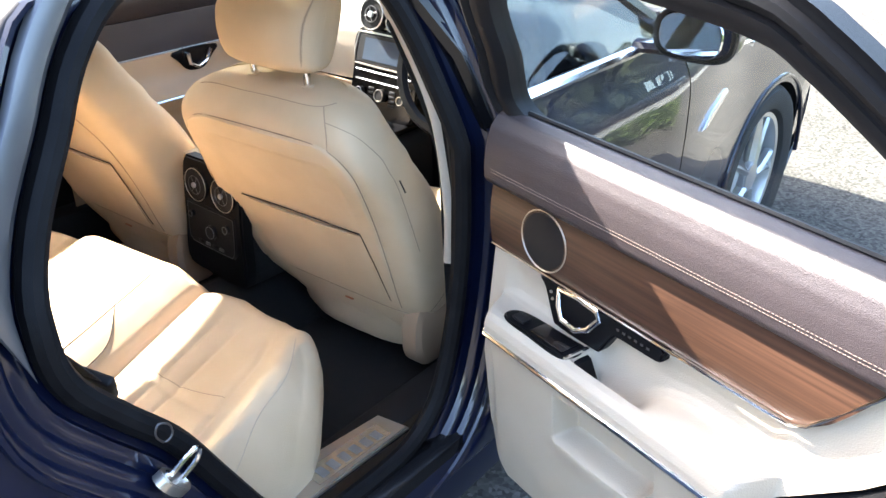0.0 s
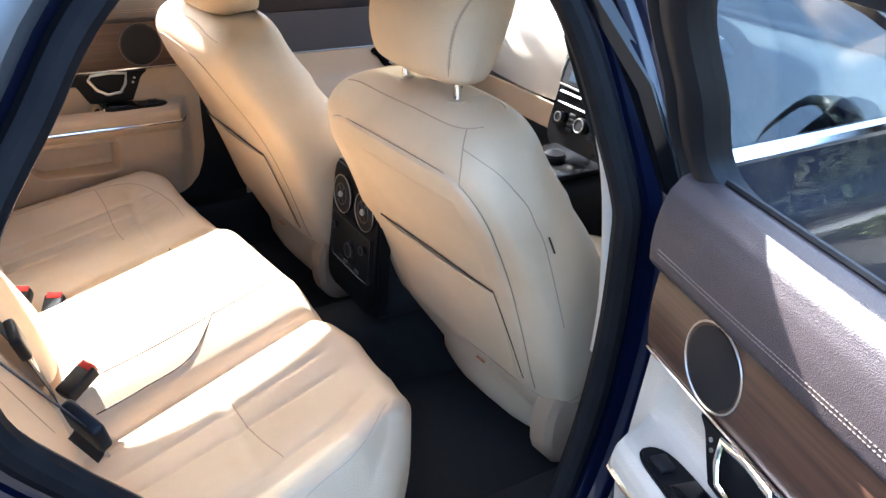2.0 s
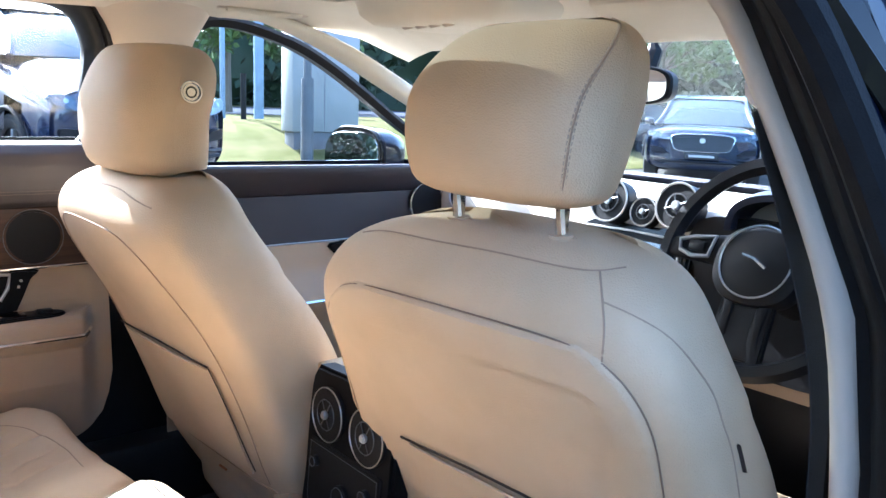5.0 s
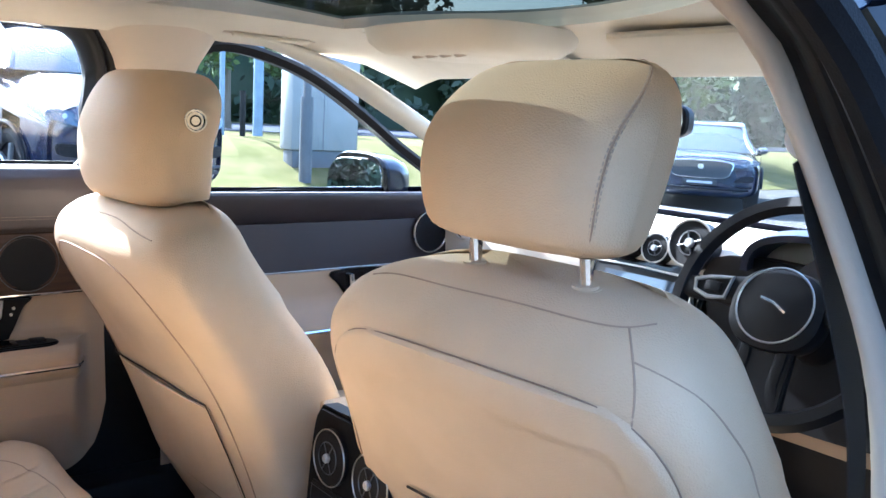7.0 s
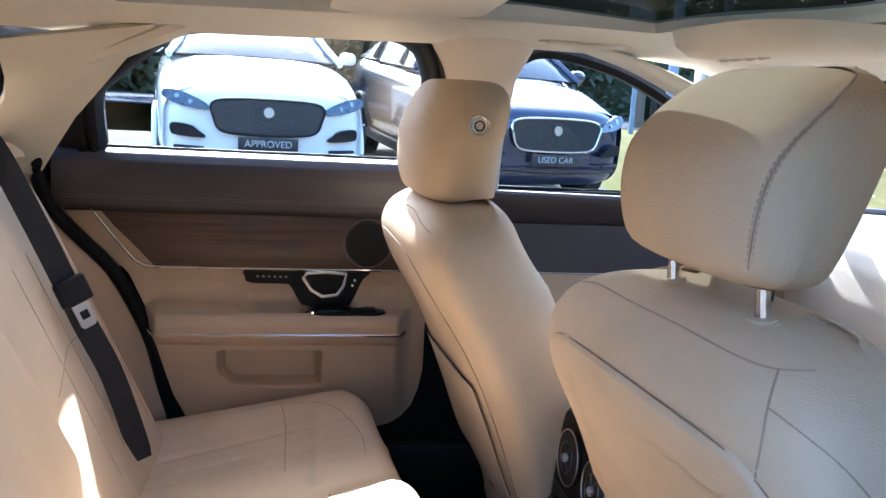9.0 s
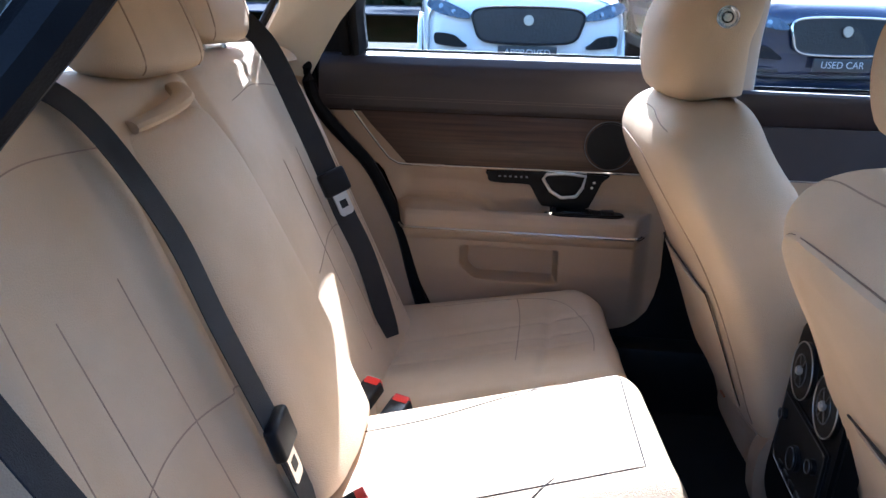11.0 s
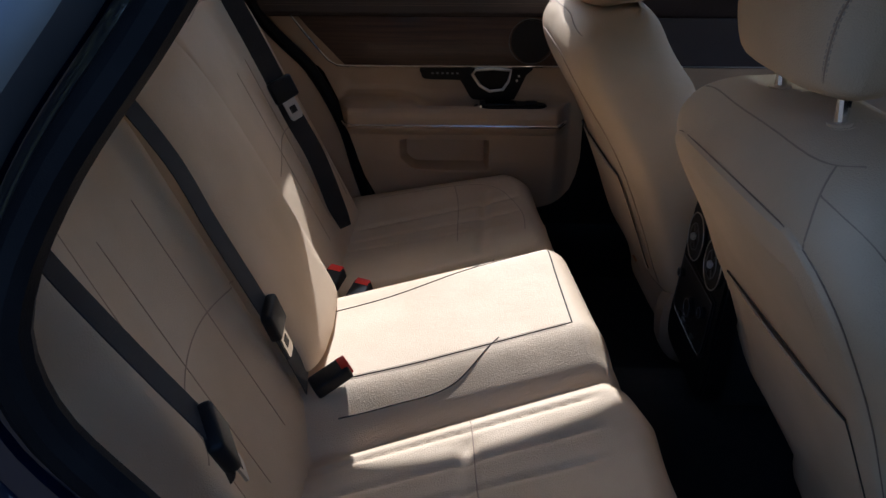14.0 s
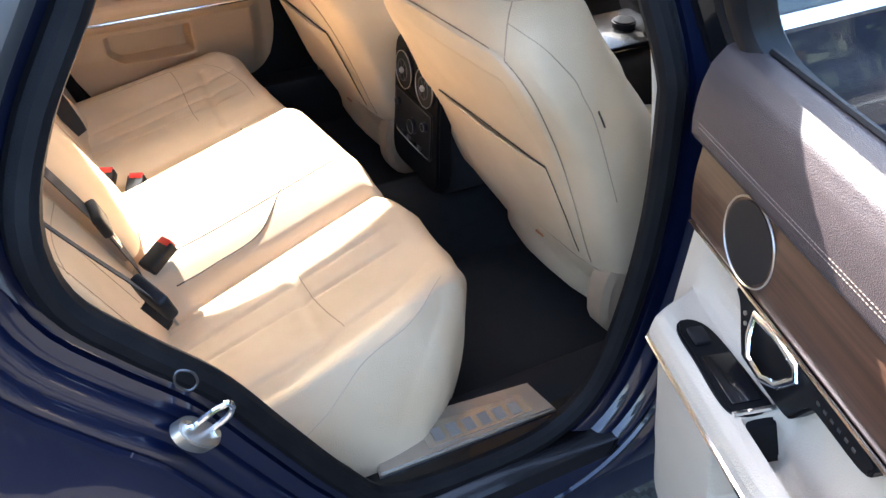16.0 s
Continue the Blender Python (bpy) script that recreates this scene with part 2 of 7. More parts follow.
def prism(loop, to3, d0, d1, bevel=0.0):
    """An outline (a, b) swept from depth d0 to d1; to3(a, b, d) gives the place."""
    bm = bmesh.new()
    lo = [bm.verts.new(to3(a, b, d0)) for a, b in loop]
    hi = [bm.verts.new(to3(a, b, d1)) for a, b in loop]
    n = len(loop)
    bm.faces.new(list(reversed(lo)))
    top = bm.faces.new(hi)
    for i in range(n):
        j = (i + 1) % n
        bm.faces.new((lo[i], lo[j], hi[j], hi[i]))
    bmesh.ops.recalc_face_normals(bm, faces=bm.faces)
    if bevel:
        bmesh.ops.bevel(bm, geom=list(top.edges), offset=bevel, segments=2, affect="EDGES")
    return bm


def grow(loop, d):
    """An outline moved outward by d."""
    n = len(loop)
    area = sum(loop[i][0] * loop[(i + 1) % n][1] - loop[(i + 1) % n][0] * loop[i][1] for i in range(n))
    s = 1 if area > 0 else -1
    out = []
    for i in range(n):
        ax, ay = loop[i - 1]
        bx, by = loop[(i + 1) % n]
        tx, ty = bx - ax, by - ay
        k = math.hypot(tx, ty) or 1
        out.append((loop[i][0] + s * d * ty / k, loop[i][1] - s * d * tx / k))
    return out


def tree_of(bm):
    from mathutils.bvhtree import BVHTree
    return BVHTree.FromBMesh(bm)


def laid(bvh, pts, way, lift=0.0):
    """Points cast along way onto a surface, lifted off it."""
    out = []
    w = Vector(way)
    for q in pts:
        hit = bvh.ray_cast(Vector(q) - w * 1.0, w)
        if hit[0] is not None:
            out.append(hit[0] - w * lift)
    return out


def lerp_list(x, table):
    """Straight lines between (x, y) pairs."""
    if x <= table[0][0]:
        return table[0][1]
    for (a, b), (c, d) in zip(table, table[1:]):
        if x <= c:
            return b + (d - b) * (x - a) / (c - a)
    return table[-1][1]


def dense(rows, n):
    """n rows on a smooth curve through rows of numbers."""
    out = []
    k = len(rows)
    for j in range(n):
        f = j * (k - 1) / (n - 1)
        i = min(int(f), k - 2)
        t = f - i
        a, b, c, d = (rows[min(max(i + e, 0), k - 1)] for e in (-1, 0, 1, 2))
        out.append(tuple(0.5 * (2 * q + (r_ - p) * t + (2 * p - 5 * q + 4 * r_ - s) * t * t + (3 * q - p - 3 * r_ + s) * t ** 3) for p, q, r_, s in zip(a, b, c, d)))
    return out


def soft_step(a, b, x):
    t = min(max((x - a) / (b - a), 0.0), 1.0)
    return t * t * (3 - 2 * t)


# ---- ground and surroundings ----
GROUND = material("weathered asphalt", (0.09, 0.0865, 0.081), 0.9, second=(0.072, 0.0685, 0.064), scale=1.5, bump=1.0, grain=90, spec=0.03)
gnt = GROUND.node_tree
gco, gvo, gmx = gnt.nodes.new("ShaderNodeTexCoord"), gnt.nodes.new("ShaderNodeTexVoronoi"), gnt.nodes.new("ShaderNodeMix")
gvo.inputs["Scale"].default_value = 85
gmx.data_type, gmx.blend_type = "RGBA", "MULTIPLY"
gmx.inputs[0].default_value = 0.9
grp = gnt.nodes.new("ShaderNodeValToRGB")
grp.color_ramp.elements[0].color, grp.color_ramp.elements[1].color = (0.3, 0.29, 0.28, 1), (1.6, 1.56, 1.5, 1)
gnt.links.new(gco.outputs["Object"], gvo.inputs["Vector"])
gnt.links.new(gvo.outputs["Color"], grp.inputs[0])
gb = gnt.nodes["Principled BSDF"]
gold = gb.inputs["Base Color"].links[0].from_socket
gnt.links.new(gold, gmx.inputs[6])
gnt.links.new(grp.outputs[0], gmx.inputs[7])
gnt.links.new(gmx.outputs[2], gb.inputs["Base Color"])
GRASS = material("dry lawn", (0.07, 0.07, 0.022), 0.9, second=(0.115, 0.1, 0.045), scale=2.2, bump=1.0, grain=60, spec=0.03)
ROAD = material("grey road", (0.045, 0.05, 0.065), 0.9, second=(0.036, 0.04, 0.052), scale=1.0, bump=0.6, grain=40, spec=0.03)

ground = part("ground", box(-400, 400, -400, 400, -0.4, 0.0), GROUND)
tagged(ground, "pale grey gravelly asphalt of the parking yard", "ground", kind="structure")


# ---- the car's shell ----
def xs(z):
    """Half width of the door opening's flange at a height."""
    return 0.80 if z < 1.0 else 0.80 - 0.40 * (z - 1.0)


def xo(z):
    """Half width of the outer skin."""
    return lerp_list(z, [(0.2, 0.80), (0.32, 0.855), (0.6, 0.873), (0.7, 0.873), (0.78, 0.871), (0.84, 0.8675), (0.88, 0.8635), (0.92, 0.858), (0.95, 0.852), (0.98, 0.8445), (1.06, 0.82), (1.385, 0.61), (1.42, 0.535)])


def xq(y, z):
    """Half width of the rear quarter, which swells over the wheel."""
    wide = lerp_list(z, [(0.2, 0.8), (0.35, 0.9), (0.5, 0.935), (0.62, 0.94), (0.7, 0.925), (0.78, 0.897), (0.84, 0.876), (0.88, 0.864), (0.92, 0.858), (1.06, 0.82)])
    f = soft_step(-0.38, -0.62, y) * (1 if z < 0.92 else 0)
    return xo(z) + (wide - xo(z)) * f


OPENING = outline([(0.14, 0.62), (0.163, 0.8), (0.157, 1.0), (0.142, 1.1), (0.118, 1.205), (0.08, 1.285), (0.01, 1.342), (-0.11, 1.362), (-0.26, 1.36), (-0.38, 1.338),
                   (-0.46, 1.27), (-0.515, 1.195), (-0.58, 1.105), (-0.615, 1.02), (-0.607, 0.93), (-0.552, 0.845), (-0.482, 0.752),
                   (-0.418, 0.628), (-0.35, 0.5), (-0.285, 0.415), (-0.15, 0.39), (0.0, 0.4), (0.09, 0.47)], 120)

car = thing("car", "dark blue luxury saloon car with its rear door open", "car")


def widened(d):
    """The opening's outline grown by d, but hardly at all under the roof rail; with how far each point lies under it."""
    out = []
    for p, g in zip(OPENING, grow(OPENING, d)):
        f = soft_step(1.27, 1.345, p[1])
        out.append((p[0] + (g[0] - p[0]) * (1 - 0.85 * f), p[1] + (g[1] - p[1]) * (1 - 0.85 * f), f))
    return out


def loop3(d, dx):
    return [Vector((xs(b) + dx * (1 - f) - 0.012 * f, a, b)) for a, b, f in widened(d)]


part("door_seal", tube(loop3(0.004, -0.012), 0.019, 10, closed=True, up=(1, 0, 0)), RUBBER, car, "black rubber door seal")
part("door_jamb", skin([loop3(d, e) for d, e in ((0.012, -0.02), (0.024, -0.018), (0.034, -0.012), (0.037, -0.004), (0.046, 0.001), (0.056, 0.003), (0.06, 0.014), (0.068, 0.02), (0.08, 0.022), (0.084, 0.032), (0.092, 0.038), (0.1, 0.04))], caps=False), PAINT, car, "glossy dark blue painted door jamb")
part("jamb_lip", tube(loop3(0.098, 0.046), 0.006, 6, closed=True, up=(1, 0, 0)), PAINT, car)


def to_edge(a, b, y0, y1, z0, z1):
    """From the opening's middle through (a, b) to the border of a box."""
    cy, cz = -0.22, 0.85
    dy, dz = a - cy, b - cz
    s = min([(y1 - cy) / dy if dy > 0 else (y0 - cy) / dy if dy < 0 else 99, (z1 - cz) / dz if dz > 0 else (z0 - cz) / dz if dz < 0 else 99])
    return cy + dy * s, cz + dz * s


rim = widened(0.1)
rings = []
for t in (0.0, 0.03, 0.06, 0.1, 0.14, 0.18, 0.22, 0.3, 0.4, 0.5, 0.62, 0.75, 0.88, 1.0):
    ring = []
    for a, b, f in rim:
        ea, eb = to_edge(a, b, -2.35, 0.26, 0.25, 1.41)
        if ea > 0.2:
            ea = max(a + 0.003, 0.245)
        y, z = a + (ea - a) * t, b + (eb - b) * t
        z = min(z, 1.41)
        x = xs(b) + 0.04 - 0.052 * f
        ring.append(Vector((x + (xq(y, z) - x) * soft_step(0.0, 0.22, t), y, z)))
    rings.append(ring)
quarter = skin(rings, caps=False)
doomed = [f for f in quarter.faces if math.hypot(f.calc_center_median().y + 1.2, f.calc_center_median().z - 0.35) < 0.37]
bmesh.ops.delete(quarter, geom=doomed, context="FACES")
upper = quarter.copy()
bmesh.ops.delete(upper, geom=[f for f in upper.faces if not (f.calc_center_median().z > 1.0 and f.calc_center_median().y < -0.5)], context="FACES")
bmesh.ops.delete(quarter, geom=[f for f in quarter.faces if f.calc_center_median().z > 1.0 and f.calc_center_median().y < -0.5], context="FACES")
far_quarter = quarter.copy()
bmesh.ops.delete(far_quarter, geom=[f for f in far_quarter.faces if not (f.calc_center_median().z < 1.06 and f.calc_center_median().y < -0.86)], context="FACES")
part("rear_quarter", far_quarter, PAINT, car, "", Matrix.Diagonal((-1, 1, 1, 1)))
part("rear_quarter", quarter, PAINT, car)
part("quarter_panel", upper, GLOSS, car, "gloss black panel behind the rear door")
BAND = [q for q in OPENING if q[0] < -0.4 and q[1] > 0.93]
band_rows = []
for d, e in ((0.034, 0.004), (0.038, 0.016), (0.05, 0.034), (0.066, 0.042), (0.08, 0.044), (0.086, 0.038)):
    wide = {f: dict(zip(OPENING, grow(OPENING, 0.03 + (d - 0.03) * f / 10))) for f in range(11)}
    band_rows.append([(lambda f, p: Vector((xs(p[1]) + 0.004 + (e - 0.004) * f, *p)))(soft_step(0.96, 1.08, q[1]), wide[round(10 * soft_step(0.96, 1.08, q[1]))][q]) for q in BAND])
part("opening_band", skin(band_rows, closed=False), SATIN_METAL, car, "satin grey band along the door opening")
for f0, f1 in (((-0.66, 1.225), (-0.735, 1.2)), ((-0.72, 1.075), (-0.84, 1.07))):
    part("panel_joint", tube([Vector((xo(z) + 0.003, y, z)) for y, z in (f0, ((f0[0] + f1[0]) / 2, (f0[1] + f1[1]) / 2), f1)], 0.002, 5), RUBBER, car)

# roof rail with bright trim above the opening
rail = [Vector((xo(z) + 0.004, y, z)) for y, z in outline([(0.25, 1.18), (0.17, 1.29), (0.05, 1.36), (-0.1, 1.376), (-0.35, 1.376), (-0.55, 1.33), (-0.75, 1.19), (-0.9, 1.08)], 40, False)]
part("bright_trim", tube(rail, 0.009, 8, flat=0.6), CHROME, car, "bright chrome strip round the side windows")

def roof_z(x, y):
    lead = lerp_list(y, [(-2.4, 1.02), (-1.6, 1.12), (-1.05, 1.32), (-0.5, 1.435), (0.1, 1.455), (0.45, 1.437), (0.62, 1.402), (0.75, 1.355)])
    return lead - 0.075 * (abs(x) / 0.6) ** 3


# outer roof round the glass panels, front and rear screens
def roof_piece(x0, x1, y0, y1, lift=0.0, nu=9, nv=9):
    return sheet(lambda u, v: Vector((x0 + (x1 - x0) * u, y0 + (y1 - y0) * v, roof_z(x0 + (x1 - x0) * u, y0 + (y1 - y0) * v) + lift)), nu, nv, 0.012)


GX, GY0, GY1 = 0.47, -0.64, 0.57
for x0, x1, y0, y1 in ((-0.6, -GX, -1.03, 0.66), (GX, 0.6, -1.03, 0.66), (-GX, GX, GY1, 0.66), (-GX, GX, -1.03, GY0)):
    part("roof_panel", roof_piece(x0, x1, y0, y1), PAINT, car)
part("roof_glass", roof_piece(-GX, GX, GY0, GY1, -0.004, 17, 17), ROOF_GLASS, car, "dark green tinted glass roof panel")


def screen(y0, y1, z0, z1, w0, w1):
    return sheet(lambda u, v: Vector(((2 * u - 1) * (w0 + (w1 - w0) * v), y0 + (y1 - y0) * v + 0.1 * (1 - (2 * u - 1) ** 2) * (0.6 if y1 > y0 else -0.6), z0 + (z1 - z0) * v + 0.02 * math.sin(3.14 * v))), 13, 9, 0.006)


windscreen = part("windscreen", screen(0.66, 1.5, 1.375, 1.0, 0.56, 0.68), SCREEN_GLASS, car)
windscreen.visible_shadow = False


def backlight_at(u, v):
    """The rear screen, whose upper corners reach further forward than its middle."""
    top = -0.83 - 0.2 * (1 - abs(2 * u - 1) ** 4)
    return Vector(((2 * u - 1) * (0.55 + 0.09 * v), top + (-1.75 - top) * v, 1.365 - 0.04 * abs(2 * u - 1) ** 3 - 0.275 * v + 0.02 * math.sin(3.14 * v)))


backlight = part("rear_window", sheet(backlight_at, 21, 9, 0.006), PANE, car)
backlight.visible_shadow = False
bonnet = sheet(lambda u, v: Vector(((2 * u - 1) * (0.78 - 0.14 * v ** 3), 1.45 + 1.35 * v, 0.955 - 0.15 * v - 0.16 * v ** 4 - 0.1 * abs(2 * u - 1) ** 3 + 0.015 * math.exp(-((abs(2 * u - 1) - 0.55) / 0.12) ** 2))), 25, 15, 0.01)
part("bonnet", bonnet, PAINT, car)
part("boot_lid", sheet(lambda u, v: Vector(((2 * u - 1) * (0.76 - 0.1 * v), -1.7 - 0.7 * v, 1.07 - 0.03 * v - 0.08 * abs(2 * u - 1) ** 3)), 15, 8, 0.01), PAINT, car)
part("rear_bumper", sheet(lambda u, v: Vector(((2 * u - 1) * 0.84, -2.38 - 0.08 * math.sin(3.14 * v) + 0.1 * (2 * u - 1) ** 4, 0.25 + 0.78 * v)), 15, 8, 0.01), PAINT, car)
part("front_bumper", sheet(lambda u, v: Vector(((2 * u - 1) * 0.75, 2.72 + 0.12 * math.sin(3.14 * v) - 0.3 * (2 * u - 1) ** 4, 0.2 + 0.55 * v)), 19, 8, 0.01), PAINT, car)


def flank(z):
    """Half width of the front doors and wings: upright up to a crisp shoulder."""
    return lerp_list(z, [(0.2, 0.79), (0.3, 0.835), (0.42, 0.858), (0.6, 0.868), (0.8, 0.87), (0.9, 0.867), (0.94, 0.862), (0.965, 0.853), (0.985, 0.842), (1.06, 0.815)])


def side_skin(sx, y0, y1, z1=0.985, arches=((1.95, 0.36),), n=60):
    """A flank from the sill to the shoulder, open over the wheels."""
    zz = [0.25, 0.3, 0.35, 0.4, 0.45, 0.5, 0.55, 0.6, 0.65, 0.7, 0.76, 0.8, 0.83, 0.86, 0.885, 0.91, 0.93, 0.95, 0.968] + [0.985 + (z1 - 0.985) * k / 3 for k in (range(4) if z1 > 0.99 else (0,))]
    def cap(y):
        return lerp_list(y, [(0.04, 2.0), (0.1, 1.034 if sx < 0 else 2.0), (1.02, 1.03 if sx < 0 else 2.0), (1.1, 0.985), (1.45, 0.93), (2.72, 0.8)])

    bm = skin([[Vector((sx * ((flank(z) if sx > 0 else xo(z)) - 0.075 * soft_step(0.9, 1.7, y) - (0.1 * max(0, (y - 2.2) / 0.5) ** 2)), y, min(z, cap(y)))) for z in zz] for y in [y0 + (y1 - y0) * i / n for i in range(n + 1)]], closed=False)
    for ay, r in arches:
        bmesh.ops.delete(bm, geom=[f for f in bm.faces if math.hypot(f.calc_center_median().y - ay, f.calc_center_median().z - 0.34) < r], context="FACES")
        for v in bm.verts:
            d = math.hypot(v.co.y - ay, v.co.z - 0.34)
            if v.is_boundary and r - 0.06 < d < r + 0.06 and v.co.z > 0.27 and v.co.z < z1 - 0.05:
                v.co.y, v.co.z = ay + (v.co.y - ay) * r / d, 0.34 + (v.co.z - 0.34) * r / d
    return bm


front_door = part("front_door", side_skin(1, 0.262, 1.0, 1.048, ()), PAINT, car)
part("fender", side_skin(1, 1.008, 2.72), PAINT, car)
part("left_flank", side_skin(-1, -2.35, 2.72, 1.06, ((1.95, 0.36), (-1.2, 0.36)), 120), PAINT, car)
for ay in (1.95,):
    arch = [Vector((xo(0.5) + 0.012, ay + 0.385 * math.cos(t), 0.34 + 0.385 * math.sin(t))) for t in [0.0 + 3.14 * i / 30 for i in range(31)]]
    part("arch_lip", tube([q - Vector((0.085, 0, 0)) for q in arch], 0.009, 8), PAINT, car)
    part("arch_lining", sheet(lambda u, v: Vector((0.4 + 0.37 * v, 1.95 + 0.4 * math.cos(3.14 * u), 0.34 + 0.4 * math.sin(3.14 * u))), 20, 3), SATIN, car)
# bright belt strip, glass, handle, side vent of the front door
part("belt_trim", tube([Vector((xo(1.05) - 0.012, y, 1.058 - 0.004 * (y - 0.3))) for y in (0.27, 0.5, 0.8, 1.1, 1.25)], 0.016, 8, flat=0.8), CHROME, front_door, "bright chrome belt strip")
fg = part("side_glass", sheet(lambda u, v: Vector((0.8 - 0.13 * v, 0.27 + (0.95 - 0.27 - 0.42 * v) * u, 1.05 + 0.27 * v)), 8, 6, 0.004), CAR_GLASS, front_door)
fg.visible_shadow = False
part("window_frame", tube([Vector((0.8 - 0.42 * (z - 1.0), y, z)) for y, z in ((0.24, 1.0), (0.2, 1.15), (0.13, 1.3), (0.25, 1.36), (0.45, 1.33), (0.7, 1.22), (0.98, 1.06), (1.2, 0.985))], 0.024, 8), BLACK, front_door, "gloss black window frame")
part("door_handle", tube([Vector((xo(0.86) - 0.008 + d, y, 0.86)) for y, d in ((0.36, 0.0), (0.38, 0.03), (0.46, 0.036), (0.54, 0.03), (0.56, 0.0))], 0.013, 8, flat=1.3), PAINT, front_door)
part("side_vent", prism([(1.13, 0.772), (1.17, 0.77), (1.385, 0.822), (1.36, 0.832), (1.2, 0.806)], lambda a, b, d: Vector((xo(b) - 0.075 * soft_step(0.9, 1.7, a) + d, a, b)), 0.0, 0.008, 0.003), CHROME, car, "slanted chrome side vent")


def wheel(name, c, parent, r=0.345, sx=1):
    """A tyre with a five-spoke alloy rim; the axle lies along x."""
    cx, cy, cz = c
    prof = [(0.0, 0.24), (0.03, 0.26), (0.045, 0.3), (0.04, 0.33), (0.02, r), (-0.1, r), (-0.2, r - 0.01), (-0.21, 0.28), (-0.2, 0.24)]
    k = r / 0.345
    bm = skin([[Vector((cx + sx * d * k, cy + q * k * math.cos(a), cz + q * k * math.sin(a))) for d, q in prof] for a in [6.2832 * i / 40 for i in range(41)]], closed=False)
    w = part("wheel", bm, TYRE, parent)
    rimp = [(0.015, 0.245), (0.012, 0.23), (-0.02, 0.222), (-0.16, 0.215)]
    part("rim", skin([[Vector((cx + sx * d * k, cy + q * k * math.cos(a), cz + q * k * math.sin(a))) for d, q in rimp] for a in [6.2832 * i / 40 for i in range(41)]], closed=False), ALLOY, w, "silver alloy rim")
    for s in range(5):
        for off in (-0.16, 0.16):
            a = 6.2832 * s / 5
            pts = [Vector((cx + sx * (0.0 - 0.012 * q) * k, cy + k * (0.05 + 0.185 * q) * math.cos(a + off * q), cz + k * (0.05 + 0.185 * q) * math.sin(a + off * q))) for q in (0, 0.35, 0.7, 1.0)]
            part("spoke", tube(pts, 0.021 * k, 6, flat=0.6), ALLOY, w)
    part("hub_cap", disc((cx + sx * 0.0, cy, cz), (1, 0, 0), 0.06 * k, 0.03, 20, 0.006), ALLOY, w)
    part("brake_disc", disc((cx - sx * 0.09 * k, cy, cz), (1, 0, 0), 0.17 * k, 0.02, 28), STEEL, w)
    return w


wheel("wheel", (0.755, 1.93, 0.345), car)
wheel("wheel", (-0.825, 1.95, 0.345), car, sx=-1)
wheel("wheel", (0.825, -1.2, 0.345), car)
wheel("wheel", (-0.825, -1.2, 0.345), car, sx=-1)


def door_mirror(x, y, z, sx, k=1.0):
    """A rounded housing on a foot, its glass facing the rear."""
    rings = []
    for q, a, b in [(q, a * k, b * k) for q, a, b in ((-0.045, 0.118, 0.068), (-0.035, 0.126, 0.075), (0.0, 0.125, 0.074), (0.04, 0.11, 0.064), (0.075, 0.07, 0.042), (0.088, 0.02, 0.015))]:
        rings.append([Vector((x + a * math.copysign(abs(math.cos(t)) ** 0.6, math.cos(t)), y + q, z + b * math.copysign(abs(math.sin(t)) ** 0.7, math.sin(t)))) for t in [6.2832 * i / 28 for i in range(28)]])
    m = part("door_mirror", skin(rings), PAINT, car)
    turn = Matrix.Translation((x, y - 0.05, z)) @ Matrix.Rotation(radians(-sx * 9), 4, "Z") @ Matrix.Rotation(radians(-4 if sx > 0 else -6), 4, "X") @ Matrix.Translation((-x, 0.05 - y, -z))
    part("mirror_glass", skin([[Vector((x + f * k * 0.106 * math.copysign(abs(math.cos(t)) ** 0.6, math.cos(t)), y - 0.062 - e, z + f * k * 0.06 * math.copysign(abs(math.sin(t)) ** 0.7, math.sin(t)))) for t in [6.2832 * i / 28 for i in range(28)]] for f, e in ((0.98, 0.0), (1.0, 0.002), (0.97, 0.005))]), MIRROR, m, "mirror glass", turn)
    part("mirror_rim", tube([Vector((x + k * 0.12 * math.copysign(abs(math.cos(t)) ** 0.6, math.cos(t)), y - 0.047, z + k * 0.07 * math.copysign(abs(math.sin(t)) ** 0.7, math.sin(t)))) for t in [6.2832 * i / 32 for i in range(32)]], 0.008, 6, closed=True, up=(0, 1, 0)), BLACK, m)
    part("mirror_foot", tube([Vector((x - sx * 0.16, y + 0.02, z - 0.06)), Vector((x - sx * 0.09, y + 0.02, z - 0.055)), Vector((x - sx * 0.03, y + 0.01, z - 0.045))], 0.028, 8, flat=0.6), PAINT, m)
    return m


door_mirror(0.965, 0.77, 1.125, 1, 0.72)
door_mirror(-0.945, 0.815, 1.036, -1, 1.06)
part("sill_outer", box(0.72, 0.845, -0.9, 1.5, 0.2, 0.36, 0.02), PAINT, car)
part("sill_step", sheet(lambda u, v: Vector((lerp_list(v, [(0, 0.845), (0.35, 0.835), (0.5, 0.80), (1, 0.72)]), -0.42 + 0.62 * u, lerp_list(v, [(0, 0.335), (0.35, 0.375), (0.5, 0.386), (1, 0.382)]))), 4, 10, 0.01), BLACK, car)
out_, along = Vector((0.3, 0.78, 0.55)).normalized(), Vector((0.1, 0.56, -0.82)).normalized()
STRIKE = Matrix((out_, along, out_.cross(along))).transposed().to_4x4()
STRIKE.translation = (0.832, -0.52, 0.728)
